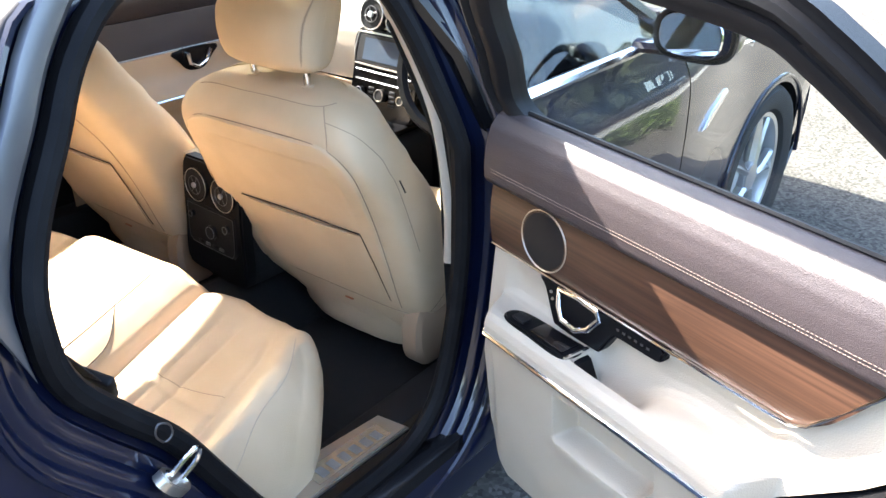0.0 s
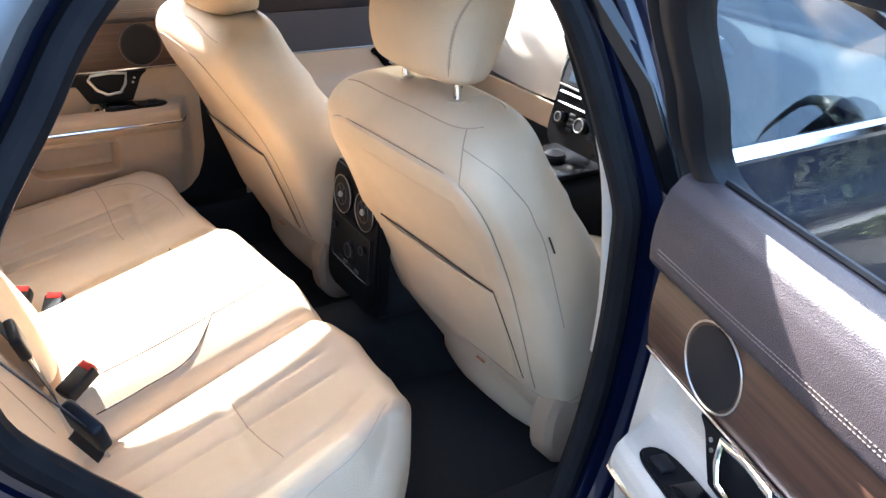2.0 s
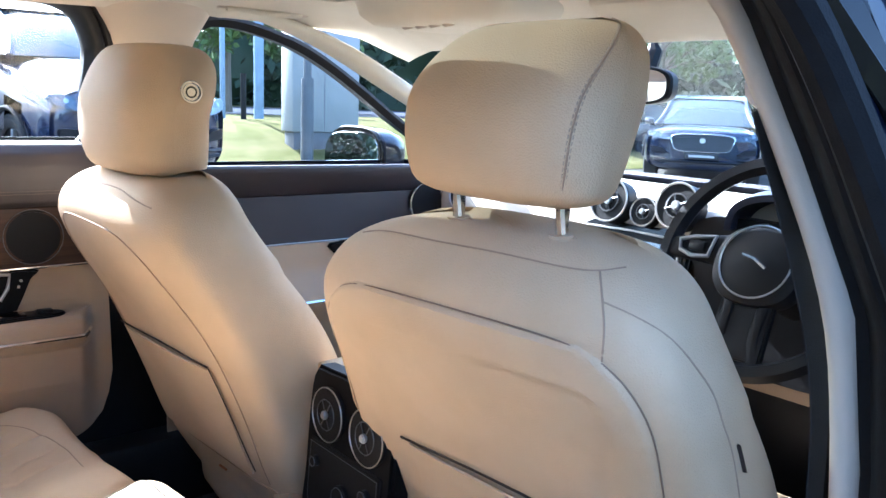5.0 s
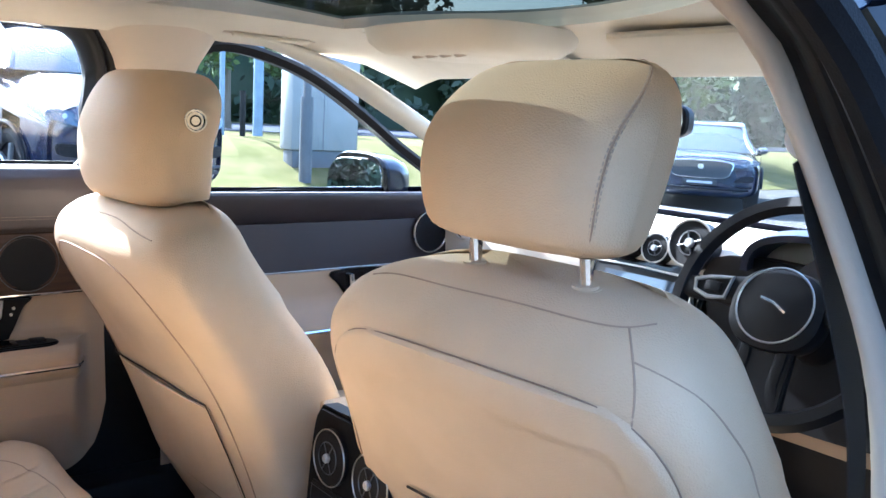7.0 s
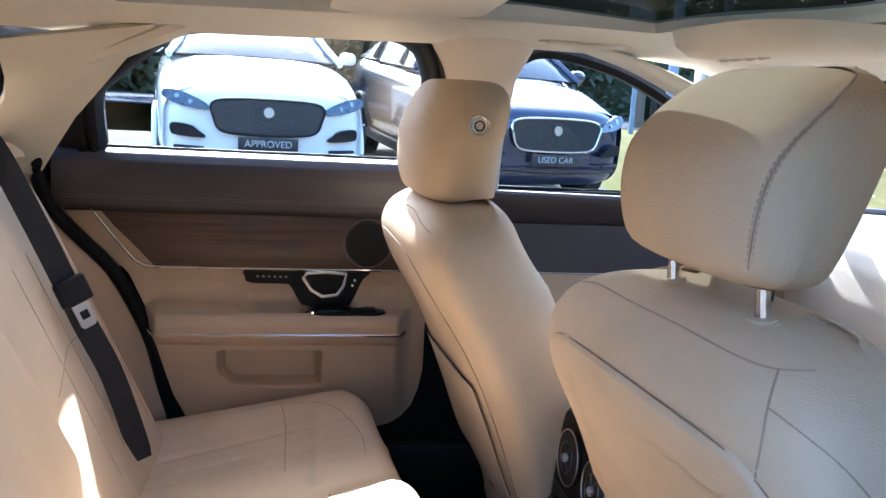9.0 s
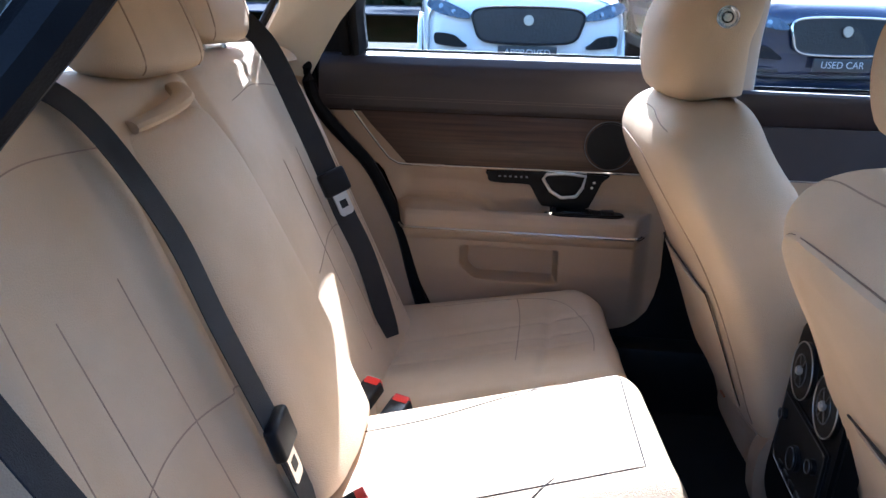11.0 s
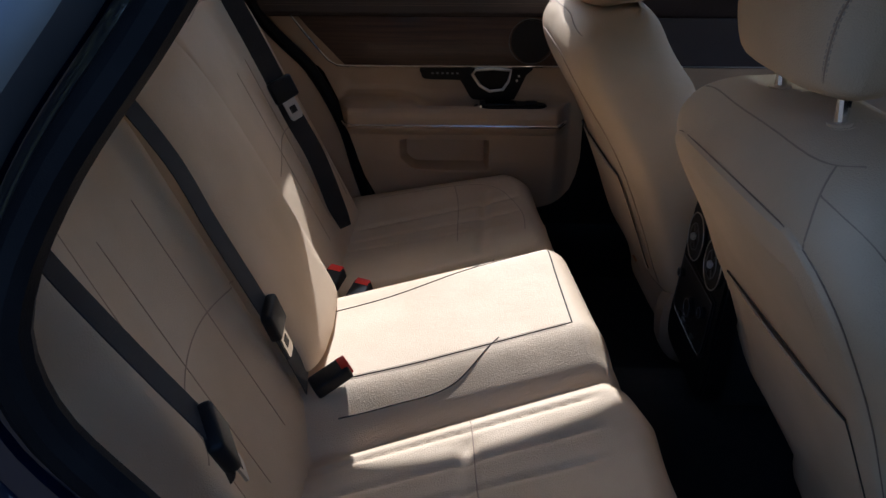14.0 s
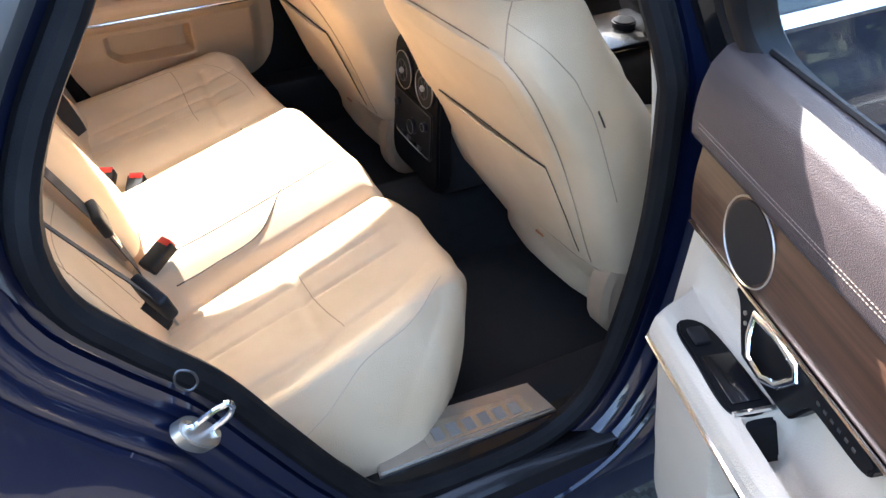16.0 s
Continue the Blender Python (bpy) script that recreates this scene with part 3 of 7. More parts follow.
striker = part("striker", tube(spline([(0.0, -0.011, 0.0), (0.03, -0.012, 0.006), (0.044, -0.006, 0.013), (0.047, 0.0, 0.017), (0.044, 0.008, 0.017), (0.03, 0.014, 0.014), (0.0, 0.014, 0.008)], 40), 0.0042, 8), CHROME, car, "steel door latch loop", STRIKE)
part("striker_plate", prism(outline([(-0.03, -0.014), (-0.012, -0.022), (0.018, -0.014), (0.032, 0.004), (0.024, 0.02), (-0.014, 0.016), (-0.032, 0.002)], 40), lambda a, b, d: Vector((d, a, b)), -0.012, 0.004, 0.002), STEEL, striker, "", STRIKE)
for a, b in ((-0.021, -0.004), (0.022, 0.008)):
    part("bolt", disc((0.005, a, b), (1, 0, 0), 0.0065, 0.005, 14, 0.001), CHROME, striker, "", STRIKE)
part("blanking_cover", tube([Vector((0.822 + 0.03 * (0.83 - b), a, b)) for a, b in outline([(-0.523, 0.822), (-0.508, 0.814), (-0.506, 0.796), (-0.518, 0.79), (-0.529, 0.806)], 30)], 0.0016, 6, closed=True, up=(1, 0, 0)), DIM_STEEL, car, "small outlined plug in the jamb")
INNER_EDGE = [(y, z) for y, z in OPENING if y > -0.02 and z < 1.345 and z > 0.42]
start = max(range(len(INNER_EDGE)), key=lambda k: math.dist(INNER_EDGE[k], INNER_EDGE[k - 1]))
INNER_EDGE = INNER_EDGE[start:] + INNER_EDGE[:start]
EDGE = [(0.4, (0.72, 0.222)), (0.87, (0.72, 0.22)), (1.025, (0.702, 0.206)), (1.15, (0.65, 0.19)), (1.285, (0.602, 0.145)), (1.34, (0.58, 0.07))]


def edge_point(y, z, t):
    """From the door seal (t 0) to the rear edge of the pale pillar trim (t 1)."""
    ex, ey = lerp_list(z, [(a, b[0]) for a, b in EDGE]), lerp_list(z, [(a, b[1]) for a, b in EDGE])
    x0 = xs(z) - 0.016
    return Vector((x0 + (ex - x0) * t, y + (ey - y) * t + 0.008 * math.sin(9.42 * t), z))


edge_rows = [[edge_point(y, z, t) for y, z in INNER_EDGE] for t in (0.0, 0.15, 0.3, 0.42, 0.55, 0.7, 0.85, 1.0)]
part("pillar_edge", skin(edge_rows, closed=False), RUBBER, car, "black rubber edging of the centre pillar")

# ---- inside: floor, tunnel, sills, pillars, lining ----
floor = part("floor", box(-0.78, 0.70, -0.75, 1.5, 0.2, 0.27), CARPET)
tagged(floor, "black carpeted car floor with footwells", "floor", kind="structure")
tunnel = part("floor_tunnel", sheet(lambda u, v: Vector(((2 * u - 1) * 0.15, -0.5 + 1.6 * v, 0.265 + 0.15 * (1 - abs(2 * u - 1) ** 3))), 11, 12, 0.01), CARPET)
tagged(tunnel, "black carpeted hump down the middle of the floor", "floor", kind="structure")
mat_rear = part("floor_mat", prism(outline([(0.17, 0.0), (0.17, 0.3), (0.4, 0.36), (0.62, 0.3), (0.63, 0.05), (0.6, -0.06), (0.4, -0.1), (0.2, -0.08)], 40), lambda a, b, d: Vector((a, b, d)), 0.27, 0.282, 0.004), CARPET)
tagged(mat_rear, "dark carpet mat on the rear footwell floor", "floor mat")
sill_far = part("sill_trim", box(-0.79, -0.69, -0.6, 1.4, 0.2, 0.43, 0.015), SATIN)
tagged(sill_far, "black moulded sill along the far doors", "sill", kind="structure")
sill = part("sill_trim", box(0.62, 0.745, -0.5, 0.9, 0.27, 0.378, 0.015), SATIN)
tagged(sill, "black moulded sill beside the footwell", "sill", kind="structure")
plate = part("sill_plate", prism([(0.632, -0.265), (0.735, -0.275), (0.742, 0.055), (0.665, 0.042)], lambda a, b, d: Vector((a, b, d)), 0.378, 0.392, 0.004), STEEL)
tagged(plate, "brushed metal tread plate on the door sill", "sill plate")
part("plate_inset", prism([(0.672, -0.18), (0.724, -0.182), (0.73, 0.015), (0.685, 0.012)], lambda a, b, d: Vector((a, b, d)), 0.392, 0.3935), material("satin inset", (0.6, 0.56, 0.5), 0.25, metal=0.9), plate)
for k in range(6):
    y = -0.165 + 0.029 * k
    part("letter_bar", box(0.688 + 0.002 * k, 0.716 + 0.0015 * k, y, y + 0.018, 0.3935, 0.3948), material("etched mark", (0.33, 0.31, 0.28), 0.5, metal=0.6) if k == 0 else bpy.data.materials["etched mark"], plate)
firewall = part("bulkhead", box(-0.78, 0.78, 1.5, 1.56, 0.2, 0.98), SATIN)
tagged(firewall, "dark bulkhead ahead of the footwells", "bulkhead", kind="structure")
rear_wall = part("rear_bulkhead", box(-0.74, 0.74, -1.02, -0.98, 0.2, 1.04), SATIN)
tagged(rear_wall, "dark wall behind the rear seat", "bulkhead", kind="structure")
shelf = part("parcel_shelf", box(-0.66, 0.66, -1.72, -0.86, 1.03, 1.06, 0.01), NAVY_LEATHER)
tagged(shelf, "dark cloth parcel shelf under the rear window", "shelf", kind="structure")


def lining_z(x, y):
    return lerp_list(y, [(-1.05, 1.31), (-0.6, 1.385), (0.1, 1.405), (0.42, 1.403), (0.55, 1.388), (0.66, 1.358), (0.7, 1.34)]) - 0.05 * min(abs(x) / 0.6, 1.2) ** 4


HX = 0.43


def hole_front(x):
    """The bowed front edge of the opening under the glass roof."""
    return 0.525 - 0.15 * (min(abs(x), HX) / HX) ** 2.2


def lining(x0, x1, y0, y1, nu=9, nv=13):
    def at(u, v):
        x = x0 + (x1 - x0) * u
        a = y0(x) if callable(y0) else y0
        y = a + (y1 - a) * v
        return Vector((x, y, lining_z(x, y)))
    return sheet(at, nu, nv, 0.012)


bm = lining(-0.6, -HX, -1.03, 0.69)
for x0, x1, y0, y1 in ((HX, 0.6, -1.03, 0.69), (-HX, HX, hole_front, 0.69), (-HX, HX, -1.03, -0.6)):
    b2 = lining(x0, x1, y0, y1, 21)
    me = bpy.data.meshes.new("tmp")
    b2.to_mesh(me)
    b2.free()
    bm.from_mesh(me)
    bpy.data.meshes.remove(me)
ceiling = part("ceiling", bm, HEADLINING)
tagged(ceiling, "cream cloth headlining round a glass roof", "ceiling", kind="structure")
for line in ([(-HX, -0.6 + 0.975 * k / 20) for k in range(21)], [(HX, -0.6 + 0.975 * k / 20) for k in range(21)], [(-HX + 2 * HX * k / 20, hole_front(-HX + 2 * HX * k / 20)) for k in range(21)], [(-HX + 2 * HX * k / 20, -0.6) for k in range(21)]):
    rows = [[Vector((x, y, lining_z(x, y) + (roof_z(x, y) - 0.012 - lining_z(x, y)) * v)) for x, y in line] for v in (-0.15, 0.0, 0.5, 1.0)]
    tagged(part("roof_reveal", skin(rows, closed=False), HEADLINING), "cloth-covered edge of the glass roof opening", "ceiling", kind="structure")

bar = part("roof_crossbar", sheet(lambda u, v: Vector((-HX + 2 * HX * u, -0.24 + 0.275 * v, lining_z(-HX + 2 * HX * u, -0.24 + 0.275 * v) + 0.014 - 0.012 * math.sin(3.14 * v))), 16, 9, 0.02), HEADLINING)
tagged(bar, "cloth-covered bar across the glass roof", "ceiling", kind="structure")

blind = thing("roof_blind", "closed cream cloth roof blind under the rear glass", "roof blind", at=(0, -0.42, 1.39))
BX = -0.382
inside(part("cloth", sheet(lambda u, v: Vector((BX + (HX - BX) * u, -0.6 + 0.37 * v, lining_z(BX + (HX - BX) * u, -0.6 + 0.37 * v) + 0.012)), 16, 9, 0.004), HEADLINING), blind)
inside(part("pull_rail", tube([Vector((BX, -0.6 + 0.37 * k / 6, lining_z(BX, -0.6 + 0.37 * k / 6) + 0.012)) for k in range(7)], 0.005, 8), TRIM, None, "slim rail along the edge of the blind"), blind)


def pillar(name, label, pts, w, mat=TRIM, flat=0.45, n=24):
    """A rounded trim moulding that follows pts, broad along y."""
    p = spline(pts, n)
    rings = []
    for i, q in enumerate(p):
        ww = lerp_list(i / (n - 1), w)
        rings.append([q + Vector((ww * flat * math.copysign(abs(math.sin(t)) ** 0.9, math.sin(t)), ww * math.copysign(abs(math.cos(t)) ** 0.85, math.cos(t)), 0)) for t in [6.2832 * k / 28 for k in range(28)]])
    ob = part(name, skin(rings), mat, smooth=60)
    return tagged(ob, label, "pillar trim", kind="structure")


tagged(part("pillar_foot", box(-0.8, -0.765, -0.2, 0.26, 0.2, 0.9, 0.01), SATIN), "black foot of the left centre pillar", "pillar trim", kind="structure")
pillar("pillar_trim", "pale moulded trim of the left centre pillar", [(-0.765, 0.1, 0.8), (-0.745, 0.1, 1.05), (-0.695, 0.095, 1.2), (-0.635, 0.088, 1.32), (-0.58, 0.07, 1.375)], [(0, 0.075), (0.55, 0.07), (0.8, 0.078), (1, 0.13)])
pillar("pillar_trim", "pale moulded trim of the right centre pillar", [(0.703, 0.288, 0.7), (0.703, 0.287, 0.82), (0.684, 0.274, 1.0), (0.638, 0.252, 1.14), (0.588, 0.212, 1.275), (0.562, 0.165, 1.33), (0.54, 0.09, 1.372)], [(0, 0.065), (0.55, 0.066), (0.8, 0.072), (0.92, 0.09), (1, 0.13)], flat=0.3)
pillar("pillar_trim", "pale moulded trim of the left windscreen pillar", [(-0.585, 0.2, 1.375), (-0.6, 0.45, 1.315), (-0.625, 0.72, 1.2), (-0.68, 1.05, 1.06)], [(0, 0.05), (1, 0.05)], HEADLINING, 0.7)
pillar("pillar_trim", "pale moulded trim of the right windscreen pillar", [(0.585, 0.2, 1.375), (0.6, 0.45, 1.315), (0.625, 0.72, 1.2), (0.68, 1.05, 1.06)], [(0, 0.05), (1, 0.05)], HEADLINING, 0.7)
# cant rails and rear pillars
for sx in (-1, 1):
    r = part("cant_rail", tube([Vector((sx * x, y, z)) for x, y, z in ((0.6, 0.22, 1.365), (0.605, 0.0, 1.375), (0.605, -0.3, 1.375), (0.6, -0.5, 1.35), (0.62, -0.7, 1.26))], 0.045, 10, flat=0.5), HEADLINING)
    tagged(r, "cream lined rail along the edge of the roof", "roof rail", kind="structure")
    c = sheet(lambda u, v: Vector((sx * lerp_list(v, [(0, 0.75), (0.4, 0.70), (1, 0.57)]) * (1 - 0.07 * u), lerp_list(v, [(0, -0.84), (0.45, -0.735), (1, -0.56)]) - lerp_list(v, [(0, 0.18), (0.45, 0.17), (0.75, 0.185), (0.9, 0.225), (1, 0.3)]) * u, lerp_list(v, [(0, 1.0), (0.45, 1.16), (1, 1.345)]) - 0.06 * u)), 8, 12, 0.015)
    tagged(part("rear_pillar_trim", c, HEADLINING), "broad cream lined rear roof pillar", "pillar trim", kind="structure")
    e = [Vector((sx * lerp_list(v, [(0, 0.75), (0.4, 0.70), (1, 0.57)]) * 0.925, lerp_list(v, [(0, -1.03), (0.45, -0.915), (0.75, -0.835), (0.9, -0.82)]), lerp_list(v, [(0, 1.0), (0.45, 1.16), (1, 1.345)]) - 0.06)) for v in [0.9 * k / 12 for k in range(13)]]
    tagged(part("window_seal", tube(e, 0.008, 8), RUBBER), "black seal along the edge of the rear window", "seal", kind="structure")
    seal = [Vector((sx * lerp_list(z, [(0.4, 0.735), (0.95, 0.725), (1.08, 0.715), (1.2, 0.675), (1.36, 0.61)]), y, z)) for y, z in outline([(-0.5, 1.362), (-0.575, 1.328), (-0.68, 1.238), (-0.77, 1.146), (-0.815, 1.06), (-0.8, 0.98), (-0.763, 0.925), (-0.71, 0.87), (-0.663, 0.815), (-0.6, 0.685), (-0.566, 0.555), (-0.52, 0.4)], 40, False)]
    if sx < 0:
        tagged(part("door_seal", tube(seal, 0.015, 10), RUBBER), "black rubber seal round the closed door", "seal", kind="structure")
        lining_side = skin([[q + Vector((0.0, -0.01, 0)), Vector((q.x + 0.03, q.y - 0.05, q.z)), Vector((q.x + 0.05, q.y - 0.16, q.z)), Vector((q.x + 0.05, -1.02, q.z))] for q in seal[12:]], closed=False)
    else:
        seal = [Vector((xs(z) - 0.03, y - 0.012, z)) for y, z in OPENING if y < -0.33 and z < 1.2]
        lining_side = skin([[q, Vector((q.x - 0.02, q.y - 0.03, q.z)), Vector((q.x - 0.07, q.y - 0.1, q.z)), Vector((q.x - 0.08, -1.02, q.z))] for q in seal], closed=False)
    # far side carries shade in its colour; near side is warmed against blue skylight
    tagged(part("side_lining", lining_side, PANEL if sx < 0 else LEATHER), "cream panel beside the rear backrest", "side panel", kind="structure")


# ---- front seats ----
def sq(t, e):
    """Cosine and sine of a squared circle."""
    c, s = math.cos(t), math.sin(t)
    return math.copysign(abs(c) ** e, c), math.copysign(abs(s) ** e, s)


def front_seat(cx, dy, turn, label, badge):
    """A reclined seat seen from behind: shell, pocket, headrest on two rods, cushion and base. Local u runs across, y ahead."""
    seat = thing("front_bucket_seat", label, "car seat", "front seats", at=(cx, 0.3 + dy, 0.27))
    m = Matrix.Translation((cx, 0.12 + dy, 0)) @ Matrix.Rotation(radians(turn), 4, "Z") @ Matrix.Translation((0, -0.12, 0))
    # height, rear face, half width, depth
    prof = [(0.43, 0.262, 0.19, 0.14), (0.465, 0.245, 0.222, 0.2), (0.5, 0.228, 0.238, 0.24), (0.56, 0.202, 0.25, 0.26), (0.64, 0.173, 0.256, 0.265), (0.745, 0.131, 0.257, 0.26),
            (0.82, 0.094, 0.256, 0.25), (0.89, 0.052, 0.252, 0.235), (0.94, 0.026, 0.245, 0.22), (0.98, 0.014, 0.234, 0.205), (1.015, 0.02, 0.216, 0.18), (1.038, 0.036, 0.19, 0.145), (1.054, 0.056, 0.152, 0.1), (1.062, 0.08, 0.095, 0.05)]
    n = 56
    rings = []
    for z, yb, a, d in dense(prof, 40):
        ring = []
        for k in range(n):
            t = 6.2832 * k / n
            c, s = sq(t, 0.4 if math.sin(t) < 0 else 0.7)
            ring.append(Vector((a * c * ((1.11 if badge else lerp_list(z, [(0.45, 1.12), (0.5, 1.34), (0.58, 1.48), (0.75, 1.44), (0.88, 1.28), (1.0, 1.14), (1.05, 1.1)])) if c < 0 else 1.0), yb + 0.08 + (0.08 if s < 0 else d - 0.08) * s + 0.012 * abs(c) ** 4 * (1 if s < 0 else 0), z + (0.012 * max(s, 0) if z > 0.9 else 0))))
        rings.append(ring)
    bm = skin(rings)
    bvh = tree_of(bm)
    back = inside(part("backrest", bm, LEATHER, None, "", m), seat)

    def line(name, pts, r, mat=SEAM, nn=40, lift=0.0, flat=1.0, way=(0, 1, 0)):
        q = laid(bvh, [Vector((u, 0.12, z)) for u, z, _ in spline([(u, z, 0) for u, z in pts], nn)], way, lift)
        if len(q) > 2:
            q = smoothed(q, 2)
        if len(q) > 2:
            o = part(name, tube(q, r, 5, flat=flat), mat, None, "", m)
            o.parent = back
        return q

    def outward(p, nrm):
        n1 = nrm.normalized()
        return n1 if n1.dot(p - Vector((-0.03, 0.2, 0.8))) > 0 else -n1

    def snug(pts, r, nn=60, mat=SEAM, off=0.0002):
        """A seam along the seat's surface, nearest to a curve."""
        q = []
        for p in spline(pts, nn):
            h = bvh.find_nearest(Vector(p))
            q.append(h[0] + outward(h[0], h[1]) * off)
        part("seam", tube(smoothed(q, 3), r, 5), mat, None, "", m).parent = back

    if badge:
        shell = [(-0.175, 0.52), (-0.19, 0.6), (-0.197, 0.75), (-0.192, 0.88), (-0.178, 0.955), (-0.14, 0.975), (-0.05, 0.975), (0.06, 0.968), (0.125, 0.945), (0.165, 0.895), (0.188, 0.8), (0.196, 0.65), (0.19, 0.52)]
        line("seam", shell, 0.0013, SEAM, 90, 0.0006)
        line("seam", [(-0.205, 0.975), (-0.15, 1.028), (-0.05, 1.036), (0.05, 1.036), (0.12, 1.027), (0.175, 1.018)], 0.0012, SEAM, 60)
    else:
        left = [(0.52, -0.27), (0.6, -0.303), (0.715, -0.318), (0.82, -0.298), (0.92, -0.258), (0.945, -0.236), (0.965, -0.205), (0.985, -0.16)]
        right = [(0.52, 0.19), (0.65, 0.198), (0.8, 0.206), (0.86, 0.213), (0.9, 0.217), (0.93, 0.212), (0.955, 0.2), (0.973, 0.18), (0.985, 0.15)]
        # the hard shell: a rim just inside its seam, a shallow recess within
        def shell_at(u, v):
            z = 0.53 + 0.452 * v
            x0, x1 = lerp_list(z, left), lerp_list(z, right)
            x = x0 + (x1 - x0) * u
            top = 0.983 - 0.03 * max(0.0, (-0.13 - x) / 0.1) ** 2 - 0.02 * max(0.0, (x - 0.15) / 0.05) ** 2
            a, c, d = max(x - x0, 0.0), max(x1 - x, 0.0), max(top - z, 0.0)
            near = min(a, c, d)
            e = (max(0.0, 1 - a / 0.1) ** 3 + max(0.0, 1 - c / 0.052) ** 3 + max(0.0, 1 - d / 0.056) ** 3) ** (1 / 3)
            off = -0.0015 + 0.0042 * soft_step(0.0, 0.006, near) - 0.0036 * soft_step(0.28, 0.02, e)
            h = bvh.ray_cast(Vector((x, -0.5, z)), Vector((0, 1, 0)))
            return (h[0] + outward(h[0], h[1]) * off) if h[0] is not None else Vector((x, 0.15, z))
        part("shell_panel", sheet(shell_at, 110, 100, 0.002), LEATHER, None, "", m).parent = back
        snug([(-0.285, 0.2, 0.54), (-0.308, 0.199, 0.6), (-0.325, 0.163, 0.715), (-0.305, 0.1, 0.82), (-0.262, 0.05, 0.92), (-0.23, 0.034, 0.947), (-0.192, 0.021, 0.972), (-0.142, 0.016, 0.981), (-0.048, 0.014, 0.984), (0.105, 0.015, 0.985), (0.165, 0.02, 0.98), (0.182, 0.024, 0.973), (0.203, 0.034, 0.955), (0.215, 0.05, 0.925), (0.219, 0.061, 0.9), (0.215, 0.084, 0.861), (0.208, 0.116, 0.798), (0.2, 0.165, 0.65), (0.192, 0.22, 0.52)], 0.001, 110, GROOVE_SOFT, 0.0011)
        snug([(-0.19, 0.05, 1.03), (-0.153, 0.045, 1.042), (-0.068, 0.041, 1.044), (0.029, 0.043, 1.045), (0.087, 0.044, 1.044), (0.123, 0.047, 1.044), (0.15, 0.057, 1.045), (0.163, 0.079, 1.049)], 0.0011, 60)
        snug([(0.15, 0.057, 1.044), (0.17, 0.036, 1.023), (0.181, 0.026, 0.998), (0.182, 0.024, 0.973)], 0.0011, 24)
        snug([(0.17, 0.036, 1.023), (0.203, 0.046, 1.013), (0.225, 0.064, 0.997), (0.237, 0.087, 0.97), (0.245, 0.111, 0.941), (0.25, 0.124, 0.911), (0.252, 0.142, 0.88), (0.254, 0.18, 0.78), (0.254, 0.21, 0.7)], 0.001, 60)
    # map pocket: a panel that stands a little off the shell, open along its upper edge
    def on_back(u, z, off):
        hit = bvh.ray_cast(Vector((u, -0.5, z)), Vector((0, 1, 0)))
        return (hit[0] if hit[0] is not None else Vector((u, 0.15, z))) + Vector((0, -off, 0))
    rows = 9
    pocket = sheet(lambda u, v: on_back(-0.185 + 0.345 * u, 0.535 + (0.742 - 0.535) * v, 0.003 + 0.005 * math.sin(3.14 * min(u, 1 - u) * 0.999) ** 0.5 * (0.35 + 0.65 * v)), 25, rows, 0.003)
    pk = inside(part("map_pocket", pocket, LEATHER, None, "", m), seat)
    slit = [on_back(-0.2 + 0.36 * i / 30, 0.746 + 0.006 * math.sin(3.14 * i / 30), 0.006) for i in range(31)]
    o = inside(part("pocket_mouth", tube(slit, 0.0017, 6), GROOVE, None, "dark open pocket edge", m), seat)
    drop = [on_back(0.16 + 0.014 * i / 20, 0.744 - 0.2 * i / 20, 0.006) for i in range(21)]
    inside(part("pocket_seam", tube(drop, 0.001, 5), GROOVE, None, "", m), seat)
    # lower skirt and side mouldings
    skirt = sheet(lambda u, v: Vector(((2 * u - 1) * (0.215 - 0.03 * v), 0.235 + 0.02 * v + 0.05 * abs(2 * u - 1) ** 3, 0.505 - 0.07 * v - 0.02 * math.cos(6.2832 * u) * v)), 21, 6, 0.008)
    inside(part("skirt", skirt, LEATHER, None, "", m), seat)
    # hinge cover; the shade where it recedes is put into its tan
    hinge = skin([[Vector((0.185 + 0.05 * f, 0.315 + 0.085 * f2 * c, 0.44 + 0.1 * f2 * s)) for c, s in (sq(6.2832 * k / 20, 0.8) for k in range(20))] for f, f2 in ((0, 1.0), (0.8, 1.0), (1.0, 0.85))])
    inside(part("side_moulding", hinge, TAN, None, "tan plastic hinge cover with shade in its colour", m), seat)
    if not badge:
        tag = [laid(bvh, [Vector((0.5, 0.152 + 0.014 * i / 6, 0.885 - 0.03 * i / 6))], (-1, 0, 0), 0.001) for i in range(7)]
        tag = [q[0] for q in tag if q]
        if len(tag) > 2:
            inside(part("fabric_tag", tube(tag, 0.0036, 5, flat=0.4), GROOVE, None, "small dark fabric tag in the seam", m), seat)
    snug([(-0.2, 0.21, 0.525), (-0.1, 0.214, 0.52), (0.0, 0.216, 0.518), (0.1, 0.214, 0.512), (0.19, 0.22, 0.5)], 0.0011, 40)
    snug([(0.19, 0.22, 0.5), (0.225, 0.235, 0.49), (0.245, 0.27, 0.5), (0.252, 0.32, 0.535)], 0.0011, 30)
    inside(part("reflector", tube([Vector((0.02 + 0.012 * i, 0.222, 0.495)) for i in range(3)], 0.0025, 6), AMBER, None, "small amber reflector", m), seat)
    # cushion and base
    cush = skin([[Vector((0.25 * w * c, 0.52 + 0.27 * w * s, z)) for c, s in (sq(6.2832 * k / 36, 0.6) for k in range(36))] for z, w in ((0.36, 0.9), (0.4, 0.98), (0.5, 1.0), (0.55, 0.97), (0.57, 0.8))])
    inside(part("cushion", cush, LEATHER, None, "", m), seat)
